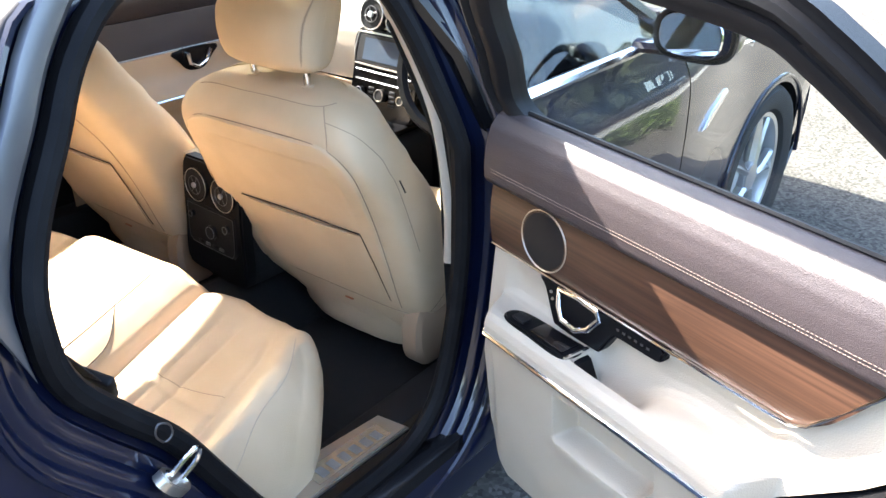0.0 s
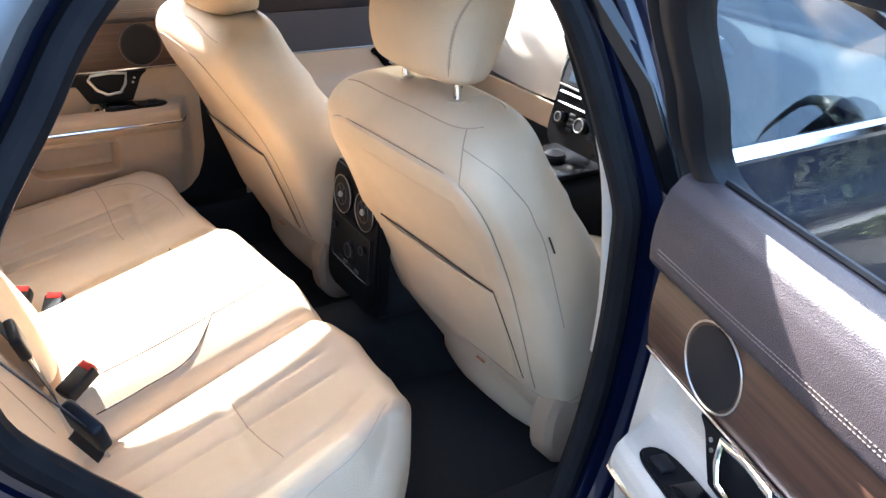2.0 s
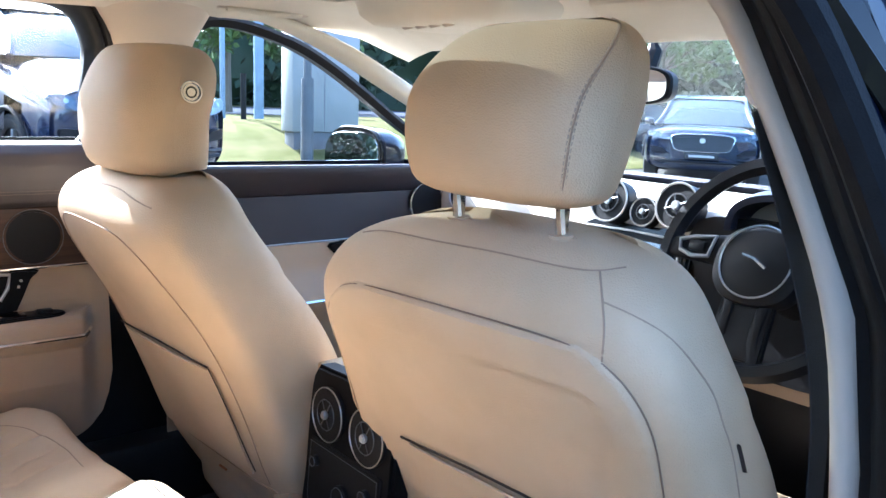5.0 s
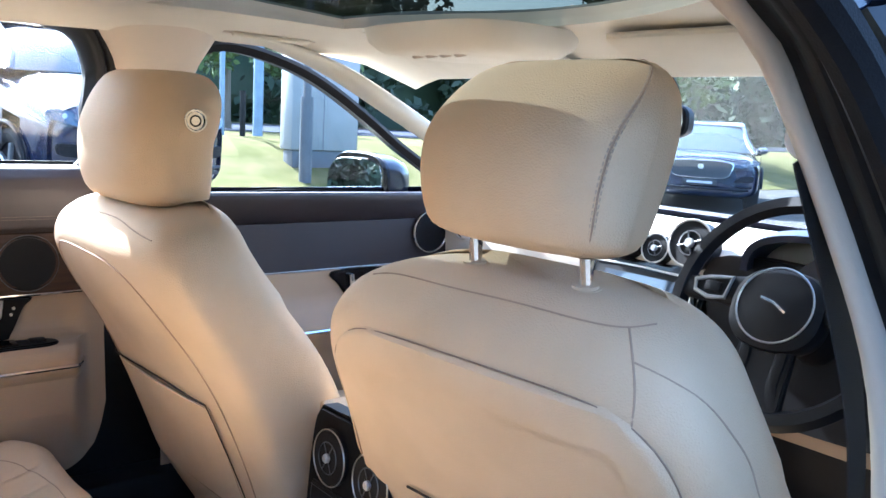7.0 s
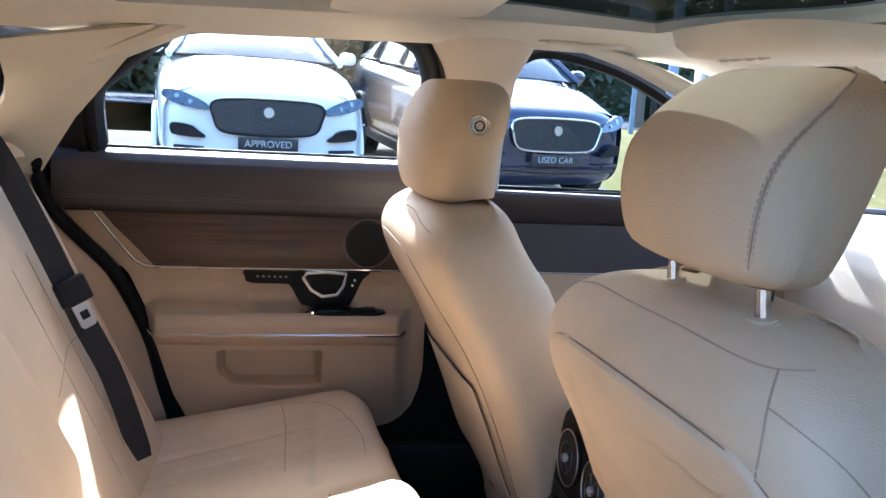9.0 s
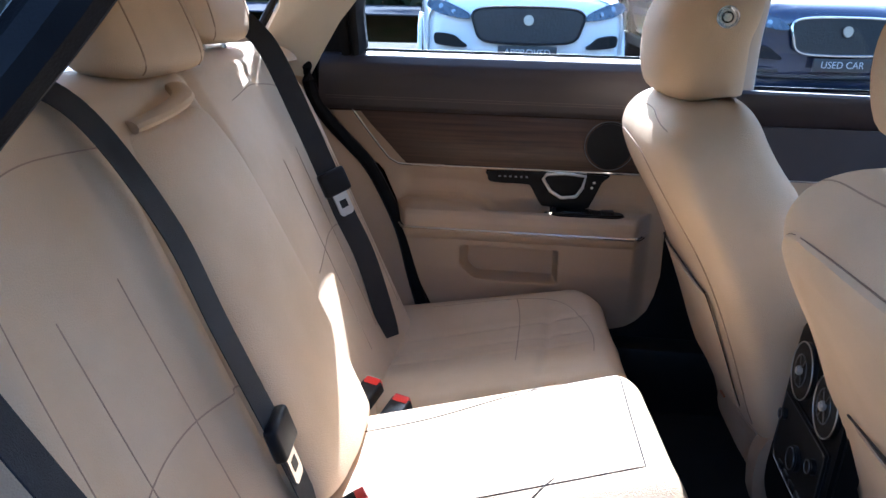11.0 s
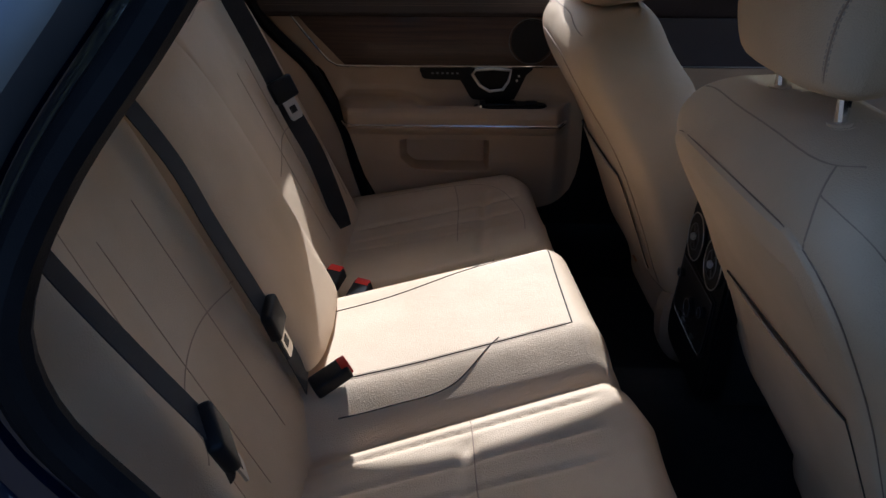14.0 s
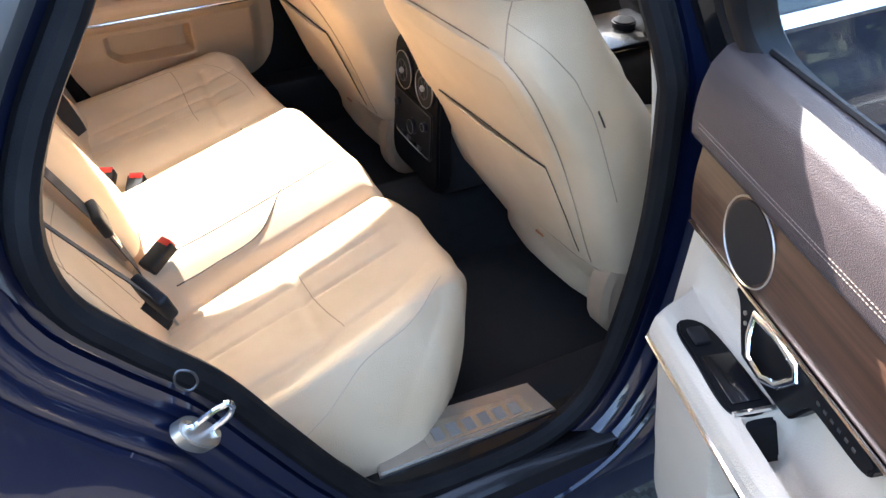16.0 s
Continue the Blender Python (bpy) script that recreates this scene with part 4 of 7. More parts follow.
    for sx in (-1, 1):
        inside(part("seat_rail", box(sx * 0.19 - 0.025, sx * 0.19 + 0.025, 0.36, 0.8, 0.27, 0.37, 0.008), SATIN, None, "", m), seat)
    # headrest
    hr = []
    big, low = (1.09, -0.014) if badge else (1.0, 0.0)
    for z, yr, yf, a in dense([(1.092, 0.07, 0.108, 0.08), (1.098, 0.05, 0.128, 0.112), (1.112, 0.036, 0.142, 0.128), (1.15, 0.027, 0.157, 0.135), (1.185, 0.028, 0.17, 0.137), (1.207, 0.035, 0.178, 0.136), (1.226, 0.049, 0.182, 0.133), (1.246, 0.069, 0.184, 0.127), (1.263, 0.09, 0.18, 0.116), (1.275, 0.111, 0.17, 0.1), (1.28, 0.13, 0.156, 0.078)], 26):
        ring = []
        if badge:
            yr = 0.028 + (yr - 0.028) * (0.45 if z > 1.15 else 1.0)
            yf = max(yf, 0.168) if 1.1 < z < 1.26 else yf
        for k in range(56):
            c, s = sq(6.2832 * k / 56, 0.5)
            ring.append(Vector((big * a * c, 0.1 + big * ((yr + yf) / 2 - 0.1 + (yf - yr) / 2 * s + 0.012 * abs(c) ** 3 * (1 if s < 0 else -1)), 1.28 + (z - 1.28) * (1.12 if badge else 1.0) + low)))
        hr.append(ring)
    hb = skin(hr)
    hbvh = tree_of(hb)
    head = inside(part("headrest", hb, LEATHER, None, "", m), seat)
    for off in (-0.3, 0.0, 0.3):
        if badge:
            break
        seam = []
        for i, ring in enumerate(hr):
            k = 48.6 + 5.6 * (i / 25) ** 2.2 + off
            seam.append(ring[int(k) % 56].lerp(ring[(int(k) + 1) % 56], k - int(k)) + Vector((0.0005, -0.0006, 0.0003)))
        seam = smoothed(seam, 2)
        if off:
            o = part("stitching", dashes(seam, 0.0008, 0.0062), STITCH, None, "", m, 0)
        else:
            o = part("headrest_seam", tube(seam, 0.0011, 5), SEAM, None, "", m)
        o.parent = head
    if badge:
        bx = big * 0.136
        for r, w, mt in ((0.0155, 0.0022, CHROME), (0.0078, 0.0013, BLACK)):
            o = part("badge_ring", ring_of((bx + 0.004, 0.112, 1.192), (1, -0.15, 0), r, w, 24), mt, None, "", m)
            o.parent = head
        o = part("badge", disc((bx, 0.112, 1.192), (1, -0.15, 0), 0.0145, 0.008, 24, 0.002), CHROME, None, "round chrome button", m)
        o.parent = head
    for u in (-0.074, 0.074):
        inside(part("headrest_rod", tube([Vector((u, 0.094, 1.04)), Vector((u, 0.094, 1.09)), Vector((u, 0.096, 1.13))], 0.0075, 10), CHROME, None, "chrome headrest rod", m), seat)
        inside(part("rod_collar", disc((u, 0.094, 1.0615), (0, -0.12, 1), 0.016, 0.007, 20, 0.003), LEATHER, None, "", m), seat)
    return seat


front_seat(0.378, 0.0, 4.0, "cream leather front seat reclined, with map pocket", False)
front_seat(-0.385, -0.125, 4.0, "cream leather front passenger seat with chrome headrest button", True)


# ---- rear bench ----
def cushion_front(x):
    return lerp_list(x, [(-0.74, -0.24), (-0.7, -0.17), (-0.6, -0.115), (-0.45, -0.09), (-0.3, -0.09), (-0.15, -0.085), (0.1, -0.06), (0.2, -0.045), (0.32, 0.0), (0.45, 0.003), (0.54, -0.015), (0.61, -0.055), (0.66, -0.11), (0.7, -0.18), (0.72, -0.25)])


def hump_middle(y):
    return 0.09 - 0.2 * (y + 0.5)


def cushion_top(x, y):
    """Height of the rear cushion: a raised middle place between two dished outer places."""
    f = (y + 0.55) / 0.5
    m = hump_middle(y)
    d = abs(x - m)
    hump = 0.04 * (1 - soft_step(0.13, 0.245, d))
    base = 0.512 + 0.088 * f
    bowl = -0.03 * math.exp(-((x - 0.40) / 0.13) ** 2) - 0.03 * math.exp(-((x + 0.45) / 0.13) ** 2)
    bolster = 0.012 * math.exp(-((x - 0.6) / 0.06) ** 2) + 0.012 * math.exp(-((x + 0.62) / 0.06) ** 2)
    crease = -0.012 * math.exp(-((d - 0.232) / 0.016) ** 2)
    edge = 0.72 - abs(x - 0.0)
    outer = -0.12 * (1 - min(max(edge / 0.075, 0.0), 1.0)) ** 2
    cross = -0.006 * math.exp(-((y + 0.262 + 0.05 * x) / 0.012) ** 2) * soft_step(0.26, 0.3, d) * (1 if abs(x) < 0.58 else 0)
    pleat = 0.0
    for a in (0.352, 0.41, 0.468):
        pleat -= 0.0045 * math.exp(-((x - a + 0.19 * (y + 0.5)) / 0.006) ** 2) * soft_step(-0.07, -0.11, y)
        pleat -= 0.0045 * math.exp(-((x + a + 0.045 + 0.1 * (y + 0.5)) / 0.006) ** 2) * soft_step(-0.14, -0.18, y)
    fold = lerp_list(y, [(-0.6, 0.712), (-0.35, 0.69), (-0.15, 0.622), (-0.05, 0.56), (0.02, 0.5)])
    over = max(0.0, x - fold)
    side = -1.0 * over - 7.0 * over ** 2 + 0.012 * math.exp(-((x - fold + 0.03) / 0.03) ** 2) * soft_step(-0.02, -0.1, y)
    groove = -0.005 * math.exp(-((x - fold + 0.095) / 0.008) ** 2) * soft_step(-0.04, -0.12, y)
    return base + hump + bowl + bolster + crease + outer + cross + pleat + side + groove


def cushion_at(u, v):
    x = -0.72 + 1.44 * u
    yf = cushion_front(x)
    if v < 0.72:
        y = -0.62 + (yf - 0.045 + 0.62) * v / 0.72
        return Vector((x, y, cushion_top(x, y)))
    t = (v - 0.72) / 0.28
    y0 = yf - 0.045
    z0 = cushion_top(x, y0)
    if t < 0.5:
        a = t / 0.5 * 1.5708
        return Vector((x, y0 + 0.045 * math.sin(a), z0 - 0.05 * (1 - math.cos(a))))
    q = (t - 0.5) / 0.5
    return Vector((x, y0 + 0.045 - 0.05 * q * q, z0 - 0.05 - (z0 - 0.05 - 0.3) * q))


bench = thing("rear_bench_seat", "cream leather rear bench seat with raised middle place", "car seat", at=(0, -0.35, 0.27))
cb = sheet(cushion_at, 340, 130)
cbvh = tree_of(cb)
seat_cushion = inside(part("cushion", cb, LEATHER), bench)


def on_seat(pts, r, mat=SEAM, n=40, name="seam", lift=0.0):
    q = laid(cbvh, [Vector((x, y, 0)) + Vector((0, 0, 0.5)) for x, y, _ in spline([(x, y, 0) for x, y in pts], n)], (0, 0, -1), lift)
    o = part(name, tube(q, r, 5), mat)
    o.parent = seat_cushion


on_seat([(0.212, -0.465), (0.2, -0.38), (0.182, -0.29), (0.142, -0.112)], 0.0013, GROOVE, 50)
on_seat([(0.0, -0.53), (-0.03, -0.42), (-0.1, -0.27), (-0.155, -0.125)], 0.0013, GROOVE, 50)
on_seat([(0.276, -0.478), (0.262, -0.4), (0.235, -0.3), (0.157, -0.229)], 0.0013, GROOVE, 40)
on_seat([(-0.155, -0.125), (-0.09, -0.122), (0.0, -0.118), (0.142, -0.11)], 0.0013, GROOVE, 30)
on_seat([(-0.1, -0.27), (-0.15, -0.235), (-0.18, -0.225), (-0.21, -0.225)], 0.0013, GROOVE, 20)
for dx in (-0.004, 0.004):
    q = laid(cbvh, [Vector((x + dx, y, 0.5)) for x, y, _ in spline([(0.212, -0.465, 0), (0.2, -0.38, 0), (0.182, -0.29, 0), (0.142, -0.112, 0)], 40)], (0, 0, -1), 0.0004)
    part("stitching", dashes(q, 0.0006, 0.006), STITCH, None, "", None, 0).parent = seat_cushion
on_seat([(0.285, -0.275), (0.337, -0.27), (0.45, -0.264), (0.555, -0.252)], 0.0011, SEAM, 30)
on_seat([(-0.62, -0.31), (-0.55, -0.3), (-0.45, -0.3), (-0.34, -0.3)], 0.0011, SEAM, 30)
on_seat([(0.7, -0.47), (0.69, -0.35), (0.655, -0.25), (0.622, -0.15), (0.56, -0.075)], 0.0008, STITCH, 60)
on_seat([(-0.62, -0.5), (-0.62, -0.3), (-0.58, -0.2), (-0.48, -0.15), (-0.36, -0.15)], 0.001, SEAM, 60)


def back_at(x, z):
    """Depth of the rear backrest's face."""
    y = -0.545 - 0.24 * (z - 0.55) / 0.53 - 0.015 * max(0.0, (z - 0.95) / 0.12) ** 2
    y += 0.03 * math.exp(-((abs(x) - 0.6) / 0.06) ** 2)
    y -= 0.02 * math.exp(-((x - 0.4) / 0.14) ** 2) + 0.02 * math.exp(-((x + 0.42) / 0.14) ** 2)
    y -= 0.014 * math.exp(-((x + 0.085) / 0.012) ** 2) + 0.014 * math.exp(-((x - 0.228) / 0.012) ** 2)
    return y + 0.055 * x


def backrest_at(u, v):
    x = -0.63 + 1.33 * u
    if v < 0.8:
        z = 0.47 + 0.6 * v / 0.8
        return Vector((x, back_at(x, z) - 0.03 * max(0, abs(x) - 0.62) / 0.08 - 0.05 * (max(0.0, -x - 0.53) / 0.1) ** 2, z))
    a = (v - 0.8) / 0.2 * 1.5708
    y0, z0 = back_at(x, 1.07), 1.07
    return Vector((x, y0 - 0.1 * (1 - math.cos(a)), z0 + 0.04 * math.sin(a)))


bb = sheet(backrest_at, 110, 50, 0.004)
bbvh = tree_of(bb)
rear_back = inside(part("backrest", bb, LEATHER), bench)


def on_back_rest(pts, r, mat=SEAM, n=40, name="seam", lift=0.0):
    q = laid(bbvh, [Vector((x, 0.2, z)) for x, z, _ in spline([(x, z, 0) for x, z in pts], n)], (0, -1, 0), lift)
    o = part(name, tube(q, r, 5), mat)
    o.parent = rear_back


for x in (-0.42, -0.3, 0.33, 0.45):
    on_back_rest([(x, 0.56), (x * 1.02, 0.75), (x * 1.03, 0.92)], 0.001)
on_back_rest([(0.22, 0.74), (0.35, 0.755), (0.5, 0.745), (0.6, 0.72)], 0.001)
on_back_rest([(-0.6, 0.74), (-0.45, 0.76), (-0.3, 0.755), (-0.2, 0.745)], 0.001)
on_back_rest([(-0.56, 0.56), (-0.57, 0.8), (-0.54, 1.0), (-0.4, 1.045), (-0.2, 1.04)], 0.001, n=70)
on_back_rest([(0.56, 0.56), (0.57, 0.8), (0.54, 1.0), (0.4, 1.045), (0.22, 1.04)], 0.001, n=70)
# folding armrest in the middle of the backrest
arm = skin([[Vector((0.07 - 0.035 * max(0.0, z - 0.95) + w * c, back_at(0.07, z) - 0.006 + d * s - 0.02 * c * c * (1 if s > 0 else 0) * (1 if c > 0 else 0.2) + 0.055 * w * c, z)) for c, s in (sq(6.2832 * k / 48, 0.3) for k in range(48))] for z, w, d in dense(((0.562, 0.125, 0.03), (0.57, 0.14, 0.042), (0.6, 0.147, 0.047), (0.8, 0.147, 0.044), (0.95, 0.14, 0.036), (1.03, 0.128, 0.026), (1.045, 0.12, 0.02), (1.05, 0.1, 0.01)), 26)])
inside(part("folding_armrest", arm, LEATHER, None, "folded middle armrest of the bench"), bench)
loop = part("pull_strap", tube(spline([(0.17, back_at(0.1, 1.06) + 0.012, 1.052), (0.12, back_at(0.1, 1.06) + 0.03, 1.064), (0.05, back_at(0.06, 1.07) + 0.034, 1.075), (0.0, back_at(0, 1.08) + 0.012, 1.082)], 24), 0.016, 10, flat=0.55), LEATHER, None, "leather pull loop")
inside(loop, bench)


def rear_headrest(x, y, z, w, h):
    rings = []
    for f, a, d in dense(((0.0, 0.55, 0.55), (0.06, 0.85, 0.85), (0.2, 0.98, 1.0), (0.5, 1.0, 1.0), (0.8, 0.95, 0.92), (0.94, 0.82, 0.7), (1.0, 0.5, 0.35)), 22):
        rings.append([Vector((x + w * a * c, y - 0.05 * f + 0.055 * d * s, z + h * f)) for c, s in (sq(6.2832 * k / 36, 0.55) for k in range(36))])
    b = skin(rings)
    t = tree_of(b)
    o = inside(part("headrest", b, LEATHER), bench)
    for sx in (-1, 1):
        q = laid(t, [Vector((x + sx * w * 0.62, 0.3, z + h * (0.05 + 0.9 * i / 20))) for i in range(21)], (0, -1, 0), 0.0003)
        if len(q) > 2:
            s = part("headrest_seam", tube(q, 0.0014, 5), SEAM)
            s.parent = o
    for sx in (-1, 1):
        inside(part("headrest_rod", tube([Vector((x + sx * 0.05, y, z - 0.05)), Vector((x + sx * 0.05, y, z + 0.02))], 0.006, 8), CHROME), bench)


rear_headrest(0.0, -0.83, 1.1, 0.14, 0.135)
rear_headrest(-0.4, -0.9, 1.12, 0.14, 0.17)
rear_headrest(0.42, -0.83, 1.12, 0.14, 0.17)


# ---- seat belts ----
def strap(pts, w, face_=(0, 0.9, 0.42)):
    """A flat woven band; each point carries the direction across the band."""
    p = spline([q for q in pts], 40)
    rings = []
    for i, q in enumerate(p):
        d = (p[min(i + 1, 39)] - p[max(i - 1, 0)]).normalized()
        s = d.cross(Vector(face_)).normalized()
        nrm = s.cross(d).normalized()
        rings.append([q + s * w / 2 + nrm * 0.0008, q - s * w / 2 + nrm * 0.0008, q - s * w / 2 - nrm * 0.0008, q + s * w / 2 - nrm * 0.0008])
    return skin(rings)


def seat_belt(label, pts, tongue_at, low, face_=(0, 0.9, 0.42)):
    b = thing("seat_belt", label, "seat belt", "rear seat belts", at=pts[0])
    inside(part("strap", strap(pts, 0.046, face_), BELT), b)
    c = Vector(tongue_at)
    d = (Vector(low) - c).normalized()
    s = d.cross(Vector(face_)).normalized()
    m = Matrix((s, d, s.cross(d))).transposed().to_4x4()
    m.translation = c
    inside(part("tongue_grip", box(-0.03, 0.03, -0.028, 0.022, -0.009, 0.009, 0.006, 3), SATIN, None, "black plastic tongue grip", m), b)
    t = part("tongue", prism([(-0.016, 0.02), (0.016, 0.02), (0.016, 0.062), (0.011, 0.068), (-0.011, 0.068), (-0.016, 0.062)], lambda a, q, e: Vector((a, q, e)), -0.0015, 0.0015), STEEL, None, "steel belt tongue", m)
    inside(t, b)
    inside(part("tongue_slot", box(-0.008, 0.008, 0.036, 0.052, -0.0018, 0.0022), SATIN, None, "", m), b)
    return b


def face(x, z, off=0.02):
    return Vector((x, back_at(x, z) + off, z))


seat_belt("black seat belt lying slack across the rear backrest", [face(0.3, 1.135, -0.01), face(0.276, 1.085, 0.03), face(0.264, 0.96, 0.038), face(0.259, 0.84, 0.034), face(0.254, 0.7, 0.032), face(0.24, 0.62, 0.026), face(0.225, 0.56, 0.022)], face(0.254, 0.695, 0.037), face(0.235, 0.58, 0.026))
seat_belt("black seat belt hanging slack beside the open door", [Vector(q) for q in ((0.69, -0.76, 1.16), (0.69, -0.68, 1.09), (0.688, -0.625, 0.995), (0.678, -0.575, 0.905), (0.665, -0.525, 0.815), (0.655, -0.52, 0.785), (0.648, -0.53, 0.765))], (0.664, -0.522, 0.81), (0.64, -0.51, 0.75), (-0.25, 0.7, 0.39))
seat_belt("black seat belt on the far side of the bench", [Vector(q) for q in ((-0.48, -0.87, 1.16), (-0.47, -0.815, 1.105), (-0.455, -0.75, 0.983), (-0.45, -0.691, 0.853), (-0.45, -0.665, 0.79), (-0.45, -0.62, 0.694), (-0.45, -0.578, 0.56), (-0.45, -0.57, 0.52))], (-0.447, -0.682, 0.848), (-0.447, -0.63, 0.73), (0.7, 0.6, 0.3))


def buckle(x, y, z, yaw, label):
    b = thing("belt_buckle", label, "belt buckle", "belt buckles", at=(x, y, z))
    m = Matrix.Translation((x, y, z)) @ Matrix.Rotation(radians(yaw), 4, "Z") @ Matrix.Rotation(radians(24), 4, "X")
    inside(part("housing", box(-0.019, 0.019, -0.034, 0.03, -0.012, 0.012, 0.005, 3), SATIN, None, "", m), b)
    inside(part("release_button", box(-0.0145, 0.0145, 0.019, 0.0335, -0.006, 0.0132, 0.002), RED, None, "red release button", m), b)


buckle(0.232, -0.492, 0.578, 28, "black seat-belt buckle with a red button")
buckle(-0.112, -0.545, 0.56, 66, "black seat-belt buckle with a red button")
buckle(-0.085, -0.49, 0.545, 66, "black seat-belt buckle with a red button")


# ---- doors ----
# the lining's section from the foot of the door up to the veneer: how far it stands inward, and height
LINING = [(0.02, 0.33), (0.034, 0.42), (0.044, 0.5), (0.052, 0.56), (0.058, 0.61), (0.063, 0.65), (0.067, 0.674), (0.075, 0.682), (0.081, 0.692), (0.084, 0.706), (0.084, 0.72), (0.08, 0.734), (0.071, 0.743),
          (0.06, 0.746), (0.05, 0.746), (0.04, 0.745), (0.028, 0.745), (0.016, 0.746), (0.005, 0.75), (-0.004, 0.76), (-0.008, 0.775), (-0.007, 0.795), (-0.003, 0.815), (0.0, 0.834)]


def lining_point(v, y):
    """Inward stand and height of the door lining along its section (v from 0 to 1): lower bin, armrest with its grip hollow, wall above."""
    k = v * (len(LINING) - 1)
    i = min(int(k), len(LINING) - 2)
    e = LINING[i][0] + (LINING[i + 1][0] - LINING[i][0]) * (k - i)
    z = LINING[i][1] + (LINING[i + 1][1] - LINING[i][1]) * (k - i)
    ends = soft_step(-0.615, -0.575, y) * (1 - soft_step(-0.06, -0.015, y))
    side = lerp_list(z, [(0.3, 0.015), (0.6, 0.022), (0.834, 0.0)])
    if k >= 12:
        grip = soft_step(-0.415, -0.345, y) * (1 - soft_step(-0.275, -0.25, y))
        f = soft_step(13, 14.2, k) * (1 - soft_step(17.5, 20.5, k))
        z -= 0.06 * grip * f * ends
        z += 0.012 * (1 - soft_step(-0.46, -0.4, y)) * soft_step(12.5, 16, k) * (1 - soft_step(18, 23, k)) * ends
    else:
        fore = soft_step(-0.452, -0.436, y) * (1 - soft_step(-0.236, -0.222, y))
        foot = 0.562 + 0.05 * soft_step(-0.395, -0.45, y) ** 2
        e -= 0.05 * fore * soft_step(foot - 0.007, foot + 0.007, z) * (1 - soft_step(0.65, 0.662, z))
        e += 0.006 * soft_step(0.5, 0.545, z) * (1 - soft_step(foot - 0.012, foot, z)) * soft_step(-0.44, -0.3, y) * (1 - soft_step(-0.235, -0.21, y))
    return side + (e - side) * ends, z


def rear_door(label, xf, closed):
    """A rear door in the place that it has when shut on the right: lining, veneer, handle, armrest, pocket, glass, frame and skin."""
    d = thing("rear_door", label, "car door", "rear doors", at=xf @ Vector((0.75, -0.3, 0.4)))

    def put(name, bm, mat, lab="", under=None):
        o = part(name, bm, mat, None, lab, xf)
        if under is None:
            return inside(o, d)
        o.parent = under
        return o

    X = 0.75
    rear = [(0.32, -0.33), (0.42, -0.4), (0.52, -0.46), (0.62, -0.53), (0.7, -0.6), (0.8, -0.71), (0.87, -0.77), (0.95, -0.79), (1.07, -0.8)]
    front = [(0.32, -0.08), (0.36, -0.045), (0.44, -0.01), (0.6, 0.015), (1.07, 0.02)]
    if closed:
        rear = [(0.45, -0.5), (0.555, -0.545), (0.685, -0.58), (0.815, -0.642), (0.87, -0.692), (0.925, -0.748), (0.98, -0.785), (1.07, -0.8)]
        front = [(0.45, -0.15), (0.456, -0.1), (0.468, -0.06), (0.485, -0.03), (0.51, -0.008), (0.55, 0.006), (0.6, 0.015), (1.07, 0.02)]

    def cell(z, u):
        y1, y0 = lerp_list(z, front), lerp_list(z, rear)
        return y1 + (y0 - y1) * u

    def low_at(u, v):
        k = lerp_list(v, [(0.0, 0.0), (0.12, 2.5), (0.5, 6.2), (1.0, 23.0)])
        zl = lerp_list(k, [(i, q[1]) for i, q in enumerate(LINING)])
        foot_z = 0.452 + (zl - 0.33) * 0.148 / 0.27 if closed and zl < 0.6 else zl
        y = cell(foot_z, u)
        e, z = lining_point(k / 23.0, y)
        z += foot_z - zl
        return Vector((X - e, y, z))

    def band(z0, z1, nz, off, f, thick=0.006, ny=90):
        return sheet(lambda u, v: Vector((X - f(z0 + (z1 - z0) * v, cell(z0 + (z1 - z0) * v, u)) - off, cell(z0 + (z1 - z0) * v, u), z0 + (z1 - z0) * v)), ny, nz, thick)

    low = sheet(low_at, 190, 200)
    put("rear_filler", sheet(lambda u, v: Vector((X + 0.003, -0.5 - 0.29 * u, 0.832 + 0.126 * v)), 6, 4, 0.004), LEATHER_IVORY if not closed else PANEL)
    # one lining, two tones: the closed door's shade is put into its colour
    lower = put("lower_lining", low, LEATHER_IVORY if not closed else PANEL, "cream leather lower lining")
    ven = band(0.838, 0.957, 8, 0.0, lambda z, y: 0.004 + 0.006 * math.sin(3.14 * (z - 0.838) / 0.12))
    # the veneer ends in a rounded corner at the rear
    for v in [v for v in ven.verts if v.co.y < -0.55]:
        k = (-0.55 - v.co.y) / 0.25
        v.co.y = -0.55 - 0.17 * k * (0.5 + 0.5 * min(max((v.co.z - 0.838) / 0.119, 0.0), 1.0) ** 0.7)
    put("veneer_panel", ven, VENEER, "satin walnut veneer panel")
    prof = [(0.008, 0.957), (0.024, 0.959), (0.031, 0.968), (0.033, 0.99), (0.032, 1.015), (0.028, 1.04), (0.02, 1.062), (0.006, 1.079), (-0.012, 1.087), (-0.026, 1.086)]
    pad = sheet(lambda u, v: Vector((X - lerp_list(v, [(i / 9, q[0]) for i, q in enumerate(prof)]), cell(1.0, u), lerp_list(v, [(i / 9, q[1]) for i, q in enumerate(prof)]))), 60, 37, 0.006)
    pad_tree = tree_of(pad)
    put("upper_pad", pad, BROWN, "dark brown leather upper pad")
    for off in (0.0, 0.0055):
        q = laid(pad_tree, [Vector((0.0, 0.0 - 0.78 * i / 60, 0.985 + off)) for i in range(61)], (1, 0, 0), 0.0004)
        if len(q) > 2:
            put("stitch_line", dashes(smoothed(q), 0.0006, 0.006), STITCH_DARK)
